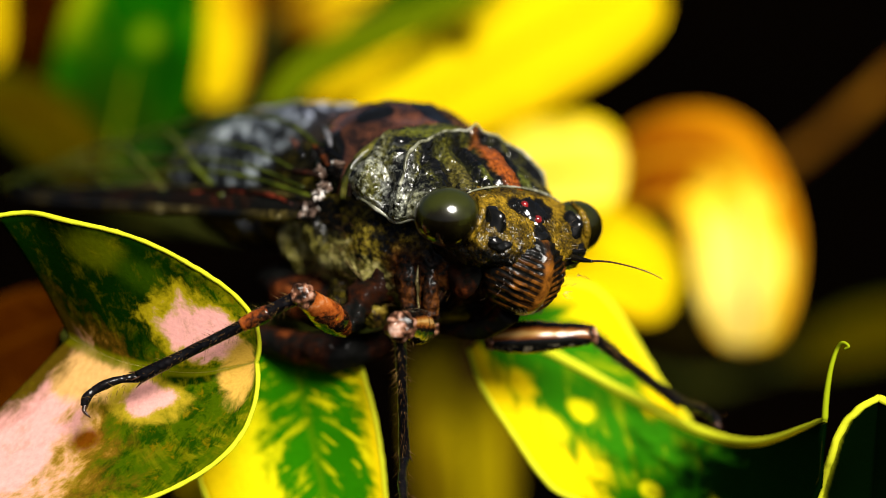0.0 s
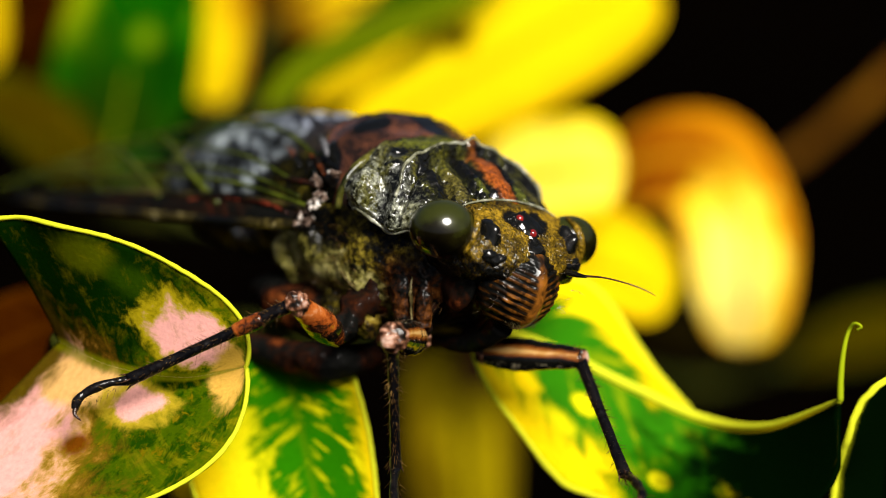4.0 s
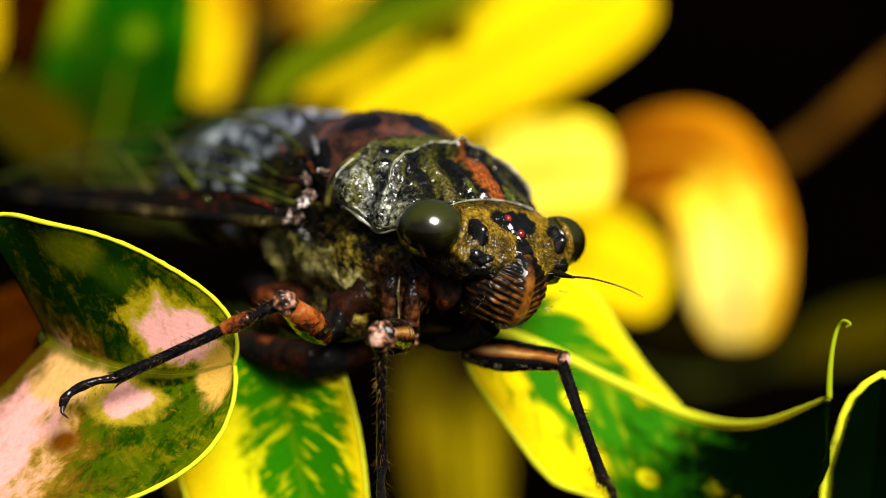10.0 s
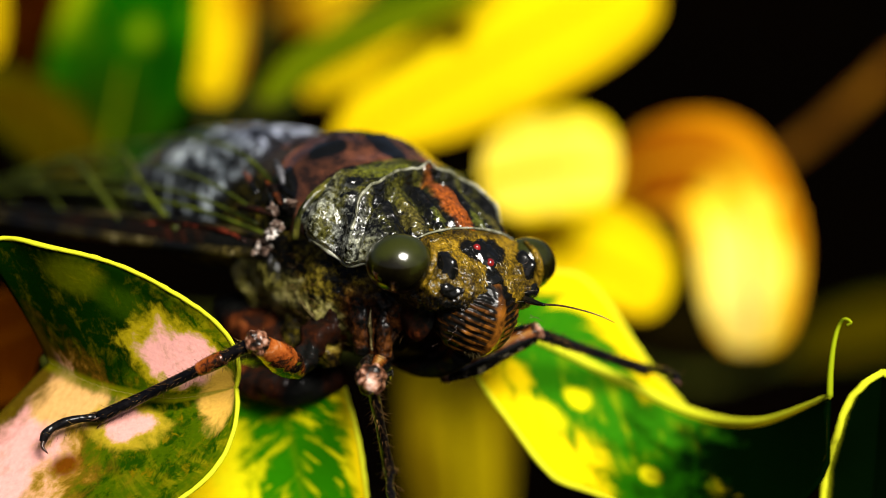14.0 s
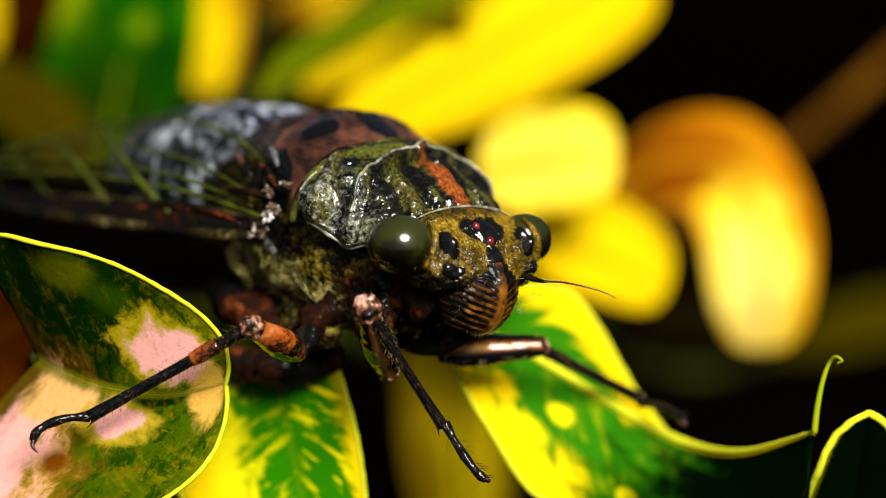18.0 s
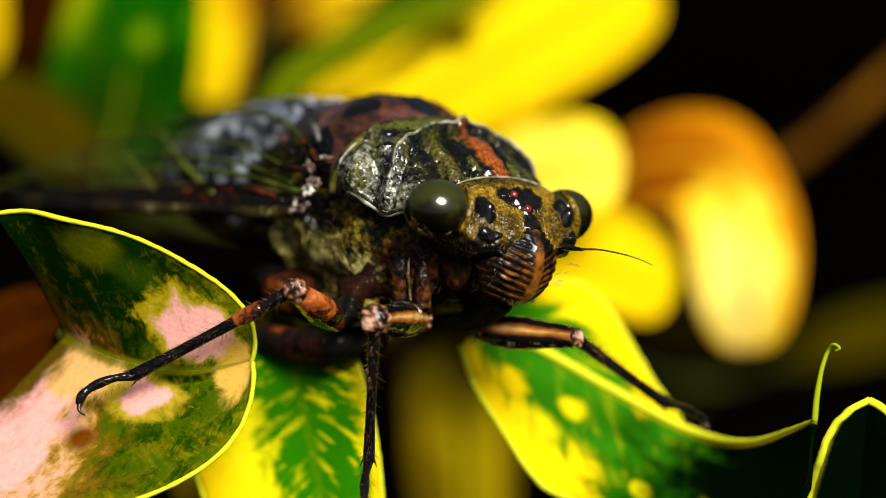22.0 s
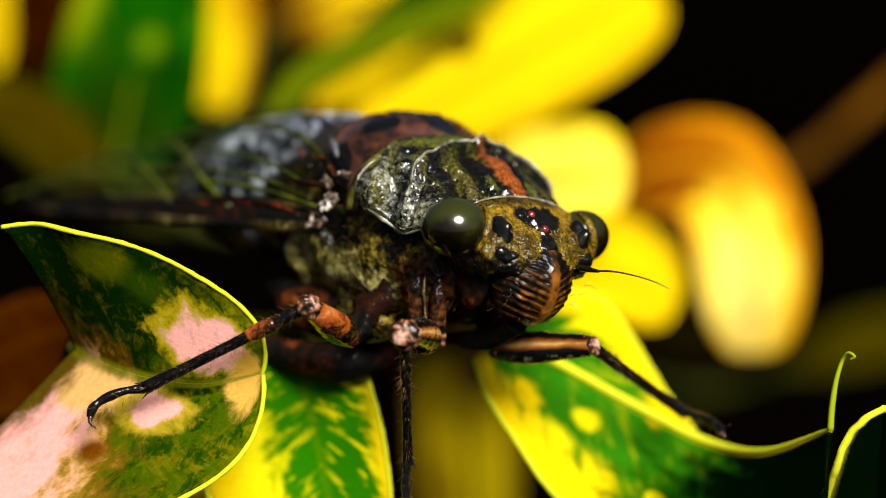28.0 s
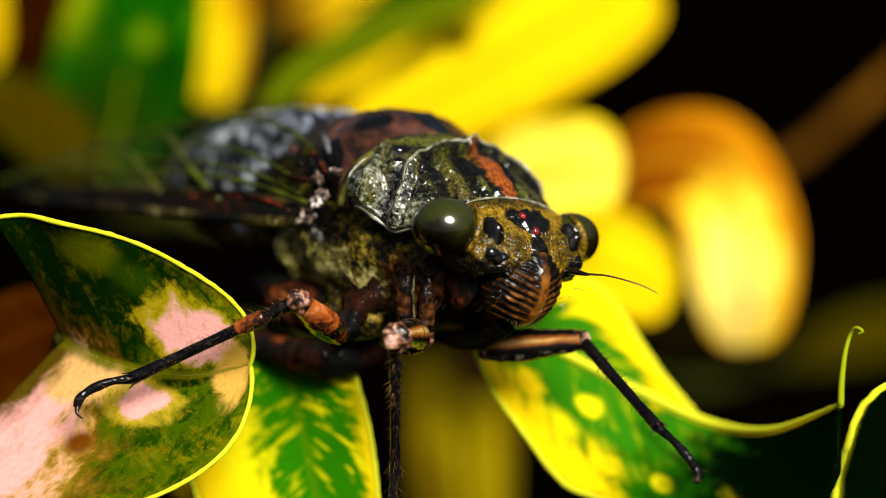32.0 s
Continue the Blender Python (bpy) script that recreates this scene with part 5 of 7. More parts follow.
        tube(bm, [at(2, 0.14), at(5, 0.2), at(9, 0.17), at(13, 0.12)], [0.2, 0.42, 0.3, 0.08], n=24, sides=10, squash=0.6, rough=0.4)
        part("basal_patch", bm, MAT["patch"], w, "dull red patch at the wing's base")
        for f0, f1, i0, i1, r in ((0.3, 0.36, 0, 36, 0.17), (0.38, 0.5, 2, 34, 0.14), (0.5, 0.75, 3, 33, 0.14), (0.85, 0.93, 1, 32, 0.18)):
            bm = bmesh.new()
            tube(bm, [at(i, f0 + (f1 - f0) * (i - i0) / (i1 - i0)) for i in range(i0, i1 + 1, 3)], [r, r * 0.8, r * 0.5], n=40, sides=6)
            part("vein", bm, MAT["vein"], w)
        for i, f0, f1 in ((9, 0.13, 0.95), (14, 0.14, 0.92), (20, 0.16, 0.9), (26, 0.2, 0.9), (31, 0.2, 0.9)):
            bm = bmesh.new()
            tube(bm, [at(min(i + int(3 * q), n - 1), f0 + (f1 - f0) * q / 5) for q in range(6)], [0.26, 0.22, 0.16] if i < 18 else [0.08, 0.08, 0.06], n=14, sides=6)
            part("cross_vein", bm, MAT["vein"], w)
        return w
    wing(-1, "forewing")
    wing(1, "forewing")

    # legs: each piece has its joint at its origin and lies along +x
    def segment(name, length, radii, material, label, spines=0, squash=1.0, bow=0.0, hook=0.0, behind=0.0):
        """One piece of a leg along +x; hook bends its far end towards +y or -y; behind: its reach past the joint."""
        bm = bmesh.new()
        tube(bm, [(0, 0, 0), (length * 0.33, -hook * 0.8, bow), (length * 0.66, -hook, bow), (length * 0.88, -hook * 0.6, bow), (length, hook * 0.3, 0)] if hook else [(-behind, 0, 0), (length * 0.33, 0, bow), (length * 0.66, 0, bow), (length, 0, 0)], radii, n=56, sides=20, squash=squash, rough=0.06)
        ob = part(name, bm, material, body, label)
        if spines:
            bm = bmesh.new()
            for _ in range(spines):
                x, a = rnd.uniform(0.06, 1.0) * length, rnd.uniform(0, 2 * math.pi)
                r = radii[min(int(x / length * (len(radii) - 1)), len(radii) - 1)] * 0.8
                d = Vector((0, math.cos(a), math.sin(a)))
                l = rnd.uniform(0.2, 0.6) * rnd.uniform(0.4, 1.0) ** 2 * 1.4
                p = Vector((x, 0, bow * math.sin(math.pi * x / length))) + d * r
                tube(bm, [p, p + d * l + Vector((l * 0.7, 0, 0))], [0.022, 0.006], n=2, sides=3)
            part("leg_hair", bm, MAT["hair"], ob, "fine golden-brown leg hairs")
        return ob

    legs = {}
    for key, lens, fat, orange in (("left_front", (6.9, 9.8, 4.4), 1.15, True), ("right_front", (6.6, 9.8, 4.6), 1.22, True), ("right_middle", (6.0, 11.95, 3.95), 1.05, True)):
        f = segment("femur", lens[0], [fat * 0.55, fat * 0.95, fat * 1.0, fat * 0.8, fat * 0.62], MAT["leg_orange" if key == "right_middle" else "thigh"], "orange-brown thigh with black streaks", 26, 0.8, 0.1, behind=1.0 if key == "right_front" else 0.0)
        bm = bmesh.new()
        big = {"left_front": 0.66, "right_front": 1.0, "right_middle": 0.84}[key]
        blob(bm, (lens[0] - 0.1, 0, 0.0), (big, big * 0.92, big * 0.95), 44, 32, lambda u, p: p + u * (0.18 * noise.noise(p * 2.4) + 0.04 * noise.noise(p * 6) + 0.07 * math.sin(p.x * 9 + p.z * 1.5)))
        part("knee", bm, MAT["joint"], f, "pinkish knee joint")
        if key != "right_middle":
            bm = bmesh.new()
            blob(bm, (0.35 if key == "left_front" else -0.7, 0, 0), (0.5, 0.76, 0.76), 28, 20, lambda u, p: p + u * (0.1 * noise.noise(p * 3) + 0.04 * math.sin(p.x * 16)))
            part("trochanter", bm, MAT["joint"], f, "pale ringed joint at the thigh's base")
        slim = {"left_front": 0.84, "right_front": 0.8, "right_middle": 0.9}[key]
        t = segment("tibia", lens[1], [slim * q for q in (0.52, 0.46, 0.40, 0.41, 0.5)], MAT["leg_dark"], "thin black hairy shin", 260, 0.9, -0.08)
        if key == "right_middle":
            bm = bmesh.new()
            tube(bm, [(2.4, 0, -0.06), (4.4, 0, -0.08)], [0.5, 0.56, 0.54, 0.46], n=12, sides=14)
            part("shin_band", bm, MAT["leg_orange"], t, "rust band on the shin")
        bm = bmesh.new()
        for q in range(4):
            a = q * 1.5
            tube(bm, [(lens[1] - 0.2, 0.3 * math.cos(a), 0.3 * math.sin(a)), (lens[1] + 0.45, 0.55 * math.cos(a), 0.55 * math.sin(a))], [0.1, 0.02], n=3, sides=5)
        part("spur", bm, MAT["claw"], t, "short black shin spurs")
        curl = {"left_front": -0.25, "right_front": 0.2, "right_middle": 0.5}[key]
        r = segment("tarsus", lens[2], [0.36, 0.24, 0.33, 0.26, 0.33, 0.24], MAT["leg_dark"], "black jointed foot", 60, 0.9, 0.12, curl)
        for s in (-1, 1):
            bm = bmesh.new()
            tube(bm, [(lens[2] - 0.1, curl * 0.2, 0.08 * s), (lens[2] + 0.12, curl * 0.9, 0.2 * s), (lens[2] - 0.05, curl * 1.9, 0.3 * s)], [0.17, 0.13, 0.03], n=10, sides=6)
            part("claw", bm, MAT["claw"], r, "curved reddish claw")
        legs[key] = (f, t, r)
    # hip joints and the folded hind leg
    for q in ((-1.98, 1.32, -8.44), (-2.32, -3.66, -7.98), (-4.99, -7.92, -9.18)):
        bm = bmesh.new()
        tube(bm, [(q[0] - 1.2, q[1] * 0.6, q[2] + 3.4), (q[0] - 0.6, q[1] * 0.85, q[2] + 1.6), q], [1.3, 0.9, 0.55], n=20, sides=18, rough=0.7)
        part("coxa", bm, MAT["belly"], body, "dark red-brown hip joint")
    bm = bmesh.new()
    tube(bm, [(-7.57, -1.91, -10.49), (-9.08, -5.66, -11.91), (-14.85, -7.95, -12.64)], [0.9, 1.35, 0.9], n=22, sides=14, rough=0.1)
    part("hind_femur", bm, MAT["belly"], body, "dark red-brown hind thigh")
    bm = bmesh.new()
    tube(bm, [(-14.85, -7.95, -12.64), (-17.72, -6, -16.02), (-23.17, -2.59, -20.09)], [0.5, 0.42, 0.4], n=18, sides=10)
    part("hind_tibia", bm, MAT["leg_dark"], body, "dark hind shin")
    return body, legs


BODY, LEGS = cicada()


def motions():
    body_rows = [  # seconds, mm, degrees
        (0, 4.77, 2.65, 1.69, -3.3, 16.1, -51.3), (0.5, 4.76, 2.65, 1.76, -3.1, 16.2, -51), (1, 4.72, 2.65, 1.69, -3.3, 16.1, -51.3), (1.5, 4.74, 2.65, 1.52, -3.5, 16.2, -51.2),
        (2, 4.59, 2.65, 1.1, -3.8, 17.1, -51.6), (2.5, 4.68, 2.65, 0.89, -4.5, 17, -51.9), (3, 4.68, 2.65, 0.86, -4.4, 16.9, -51.6), (3.5, 4.62, 2.65, 0.85, -4.5, 16.7, -51.6),
        (5.5, 4.56, 2.65, 0.72, -4.5, 17, -51.6), (6, 4.58, 2.65, 0.66, -3.6, 17.6, -51.8), (6.5, 4.54, 2.65, 0.66, -4.6, 17, -51.9), (7, 4.5, 2.65, 0.62, -4.6, 16.9, -51.8),
        (7.5, 4.51, 2.65, 0.65, -4.5, 17.1, -51.8), (8, 4.52, 2.65, 0.66, -4.6, 17, -51.9), (8.5, 4.43, 2.64, 0.65, -4.4, 17.2, -51.7), (9, 4.4, 2.65, 0.72, -3.7, 17.6, -51.8),
        (9.5, 4.33, 2.65, 0.69, -4.9, 16.8, -52), (10, 4.2, 2.65, 0.7, -4.8, 17.2, -52.3), (10.5, 4.18, 2.65, 0.79, -4.5, 17.2, -52.1), (11, 4.05, 2.65, 0.72, -4.6, 17.1, -52.3),
        (11.5, 3.92, 2.65, 0.64, -4.3, 17.7, -52.5), (12, 3.82, 2.65, 0.93, -4.7, 17.2, -52.3), (12.5, 3.91, 2.65, 0.87, -4.8, 17.2, -52.4), (13, 3.75, 2.66, 0.97, -4.3, 17.3, -52.3),
        (13.1, 3.75, 2.66, 0.97, -4.3, 17.3, -52.3), (13.2, 1.86, 2.42, -1.08, -0.4, 18.4, -51.5), (13.5, 1.86, 2.42, -1.08, -0.4, 18.4, -51.5), (14, 2.03, 2.42, -1.3, -0.3, 19.1, -50.6),
        (14.5, 1.85, 2.41, -1.41, -0.3, 19, -49.5), (16.5, 1.83, 2.39, -1.85, 1.3, 20.6, -47.9), (17, 1.92, 2.21, -1.38, 1.2, 19, -51.1), (17.5, 2.07, 2.41, -1.09, 1.9, 19.9, -46.4),
        (18, 2.06, 2.44, -0.32, 1.9, 19.2, -47.4), (18.5, 2.45, 2.47, 0.28, 0.7, 18, -49.1), (19, 2.48, 2.39, 0.57, 0.2, 16.4, -51.7), (19.5, 2.69, 2.54, 0.51, -0, 17.2, -50.2),
        (20, 2.66, 2.5, 0.62, 0.1, 16.2, -52.5), (20.5, 2.78, 2.58, 0.54, -0.6, 16.8, -51.2), (21, 2.69, 2.53, 0.69, 0.1, 16.7, -53), (21.3, 2.69, 2.53, 0.69, 0.1, 16.7, -53),
        (21.4, 4.34, 2.65, 2.78, -2, 15.3, -51.6), (21.5, 4.34, 2.65, 2.78, -2, 15.3, -51.6), (22, 4.28, 2.65, 2.33, -2.1, 15.3, -51.2), (22.5, 4.34, 2.65, 2.26, -2.2, 15.6, -51.4),
        (23, 4.37, 2.64, 2.07, -3.3, 15.4, -51.9), (23.5, 4.44, 2.65, 2.2, -2.4, 15.5, -51.7), (24, 4.49, 2.65, 2.05, -2.5, 15.6, -51.2), (24.5, 4.55, 2.65, 1.94, -2.3, 15.9, -51.4),
        (25, 4.76, 2.65, 1.86, -3, 15.8, -51.2), (25.5, 4.84, 2.64, 1.64, -2.6, 16.1, -50.9), (27.5, 4.94, 2.65, 1.47, -3.3, 16.1, -51.3), (28, 5.04, 2.63, 1.43, -3.1, 16.1, -51.3),
        (28.5, 4.99, 2.65, 1.53, -3.3, 16.1, -50.9), (29, 4.88, 2.65, 1.64, -3.3, 16.1, -50.8), (29.5, 4.88, 2.65, 1.8, -3.5, 15.7, -51), (30, 4.77, 2.65, 1.72, -3.3, 16.1, -51.3),
        (30.5, 4.75, 2.65, 1.79, -3.3, 16, -51.2), (31, 4.77, 2.65, 1.64, -3.3, 16.1, -51.3), (31.5, 4.68, 2.65, 1.44, -3.8, 16.3, -51.6), (32, 4.73, 2.65, 0.98, -4.1, 17.1, -51.1),
    ]
    left_front_femur = [  # on the body
        (0, -1.98, 1.32, -8.44, 71.2, -15.4, 50.4), (1, -1.98, 1.32, -8.44, 72.2, -17.9, 47.3), (1.6, -1.98, 1.32, -8.44, 71.1, -20.8, 51.6), (1.8, -1.98, 1.32, -8.44, 70.8, -21.3, 51.8),
        (2, -1.98, 1.32, -8.44, 70.6, -20.6, 51.8), (2.2, -1.98, 1.32, -8.44, 71, -12, 49.8), (2.4, -1.98, 1.32, -8.44, 71.2, -12.7, 50.1), (2.8, -1.98, 1.32, -8.44, 71.3, -12.5, 49.9),
        (3.5, -1.98, 1.32, -8.44, 72.7, -12.5, 44.2), (6, -1.98, 1.32, -8.44, 74.2, -13.7, 27.4), (7, -1.98, 1.32, -8.44, 75.5, -14.3, 28.9), (9, -1.98, 1.32, -8.44, 73.9, -12.8, 27.4),
        (11, -1.98, 1.32, -8.44, 75.1, -13.3, 27), (12, -1.98, 1.32, -8.44, 75.3, -13.9, 27.1), (13, -1.98, 1.32, -8.44, 74.8, -13.1, 25.2), (13.1, -1.98, 1.32, -8.44, 74.8, -13.1, 25.2),
        (13.2, -1.98, 1.32, -8.44, 66, -32.4, 57.9), (14, -1.98, 1.32, -8.44, 67.7, -37.1, 53.9), (16.5, -1.98, 1.32, -8.44, 63.7, -31, 55.1), (17, -1.98, 1.32, -8.44, 65.2, -24.3, 55.6),
        (19, -1.98, 1.32, -8.44, 68.7, -8.8, 50.8), (20, -1.98, 1.32, -8.44, 71.3, -13.4, 38.5), (21, -1.98, 1.32, -8.44, 71.7, -14.7, 35.4), (21.3, -1.98, 1.32, -8.44, 71.7, -14.7, 35.4),
        (21.4, -1.98, 1.32, -8.44, 74, -10.7, 25.1), (23, -1.98, 1.32, -8.44, 75, -12.7, 30.5), (25, -1.98, 1.32, -8.44, 75.3, -16.3, 33.1), (28, -1.98, 1.32, -8.44, 76.3, -17.7, 30),
        (30, -1.98, 1.32, -8.44, 71.2, -15.4, 50.4), (31, -1.98, 1.32, -8.44, 73.6, -19.2, 42.9), (31.6, -1.98, 1.32, -8.44, 71.2, -21.1, 51.8), (31.8, -1.98, 1.32, -8.44, 71.1, -20.8, 51.5),
        (32, -1.98, 1.32, -8.44, 74.5, -21.1, 40.2),
    ]
    left_front_tibia = [  # on the body
        (0, 2.26, 6.45, -6.6, 87.5, 25.6, 86.6), (1, 2.47, 6.15, -6.31, 87, 25, 86.7), (1.6, 2.03, 6.37, -5.99, 83, 21.4, 84.2), (1.8, 1.99, 6.37, -5.93, 83.3, 22.5, 82.9),
        (2, 2.01, 6.4, -6.01, 50.8, 15, -1.7), (2.2, 2.37, 6.48, -7.01, 48.5, 13.5, -6.1), (2.4, 2.34, 6.48, -6.92, 45.8, 20, -4.9), (2.8, 2.35, 6.47, -6.94, 40.2, 28, -7.3),
        (3.5, 2.85, 6.01, -6.94, 37.9, 32.7, -8.1), (6, 3.97, 4.4, -6.8, 36.7, 30.8, -9.1), (7, 3.87, 4.55, -6.73, 36.9, 30.8, -9.7), (9, 3.99, 4.41, -6.91, 35.9, 32.6, -9.4),
        (11, 4, 4.37, -6.84, 37.8, 34.7, -6.6), (12, 3.98, 4.38, -6.77, 39, 38.1, -4.3), (13, 4.1, 4.18, -6.88, 38.4, 38, -4.7), (13.1, 4.1, 4.18, -6.88, 38.4, 38, -4.7),
        (13.2, 1.11, 6.26, -4.74, 70.5, 11.5, 84.4), (14, 1.26, 5.77, -4.28, 71.6, 13.5, 81.7), (16.5, 1.4, 6.17, -4.89, 70, 14.3, 73.1), (17, 1.57, 6.51, -5.6, 73.7, 18.5, 81.3),
        (19, 2.33, 6.6, -7.38, 79.6, 23.2, 79.6), (20, 3.27, 5.5, -6.84, 80.2, 22.2, 85.4), (21, 3.46, 5.18, -6.69, 81.2, 23.8, 86.6), (21.3, 3.46, 5.18, -6.69, 81.2, 23.8, 86.6),
        (21.4, 4.16, 4.2, -7.16, 87.6, 26.9, 85.6), (23, 3.82, 4.74, -6.92, 86.9, 23.8, 88.7), (25, 3.56, 4.94, -6.5, 87.3, 25.5, 86.2), (28, 3.71, 4.61, -6.34, 85.8, 24.5, 85.1),
        (30, 2.26, 6.45, -6.6, 87.5, 25.6, 86.6), (31, 2.79, 5.76, -6.17, 87.1, 25, 86.9), (31.6, 2, 6.38, -5.95, 83.1, 21.3, 84.3), (31.8, 2.04, 6.36, -5.98, 87.5, 25.9, 85.7),
        (32, 2.93, 5.48, -5.95, 49.9, 16.9, -2.4),
    ]
    left_front_tarsus = [  # on the body
        (0, 2.78, 15.27, -10.83, 62.1, 0.1, -2.2), (1, 2.97, 15.01, -10.46, 63.6, 1.1, 2.7), (1.6, 2.94, 15.45, -9.56, 60.2, 4.6, 1.3), (1.8, 3.1, 15.36, -9.68, 54.5, 15.2, 3.6),
        (2, 11.47, 6.12, -8.54, 56, 5.2, -4.2), (2.2, 11.84, 5.47, -9.3, 50.6, 34.6, 8.7), (2.4, 11.52, 5.69, -10.26, 41.7, 23.2, -7.8), (2.8, 10.93, 5.38, -11.55, 44.1, 11.1, -13.5),
        (3.5, 11.01, 4.85, -12.23, 39.9, 5.6, -21.8), (6, 12.28, 3.06, -11.82, 36.3, 3.6, -24.5), (7, 12.17, 3.13, -11.76, 32.5, 5.6, -26.6), (9, 12.14, 3.07, -12.18, 27.1, 4.6, -29.6),
        (11, 12, 3.44, -12.42, 28.6, 5.2, -28.4), (12, 11.66, 3.8, -12.82, 29.4, 6, -27.6), (13, 11.8, 3.55, -12.9, 29.9, 5.6, -27.2), (13.1, 11.8, 3.55, -12.9, 29.9, 5.6, -27.2),
        (13.2, 2.05, 15.81, -6.69, 70.5, -14.6, -11.1), (14, 2.64, 15.2, -6.57, 65.2, -11.8, -12.9), (16.5, 4.16, 15.26, -7.31, 63.5, -10, -7.6), (17, 2.98, 15.69, -8.72, 62.1, -7, -0.9),
        (19, 3.95, 15.46, -11.23, 63.4, -5, -0.9), (20, 3.99, 14.55, -10.54, 63.2, -3.1, 3.4), (21, 3.99, 14.13, -10.64, 60.9, -2.7, 0.8), (21.3, 3.99, 14.13, -10.64, 60.9, -2.7, 0.8),
        (21.4, 4.82, 12.91, -11.59, 61.5, -0.2, -2.7), (23, 4.01, 13.7, -10.88, 64.1, -0.9, -0.4), (25, 4.15, 13.76, -10.72, 62.6, -0.7, -3), (28, 4.48, 13.49, -10.4, 61.5, -0.4, -4.2),
        (30, 2.78, 15.27, -10.83, 62.1, 0.1, -2.2), (31, 3.27, 14.63, -10.31, 63.6, 1, 2.6), (31.6, 2.9, 15.46, -9.52, 59.3, 6.1, 1.6), (31.8, 2.7, 15.15, -10.26, 56.4, 12.3, 3.4),
        (32, 12.3, 5.08, -8.81, 56.3, 26.7, 13.3),
    ]
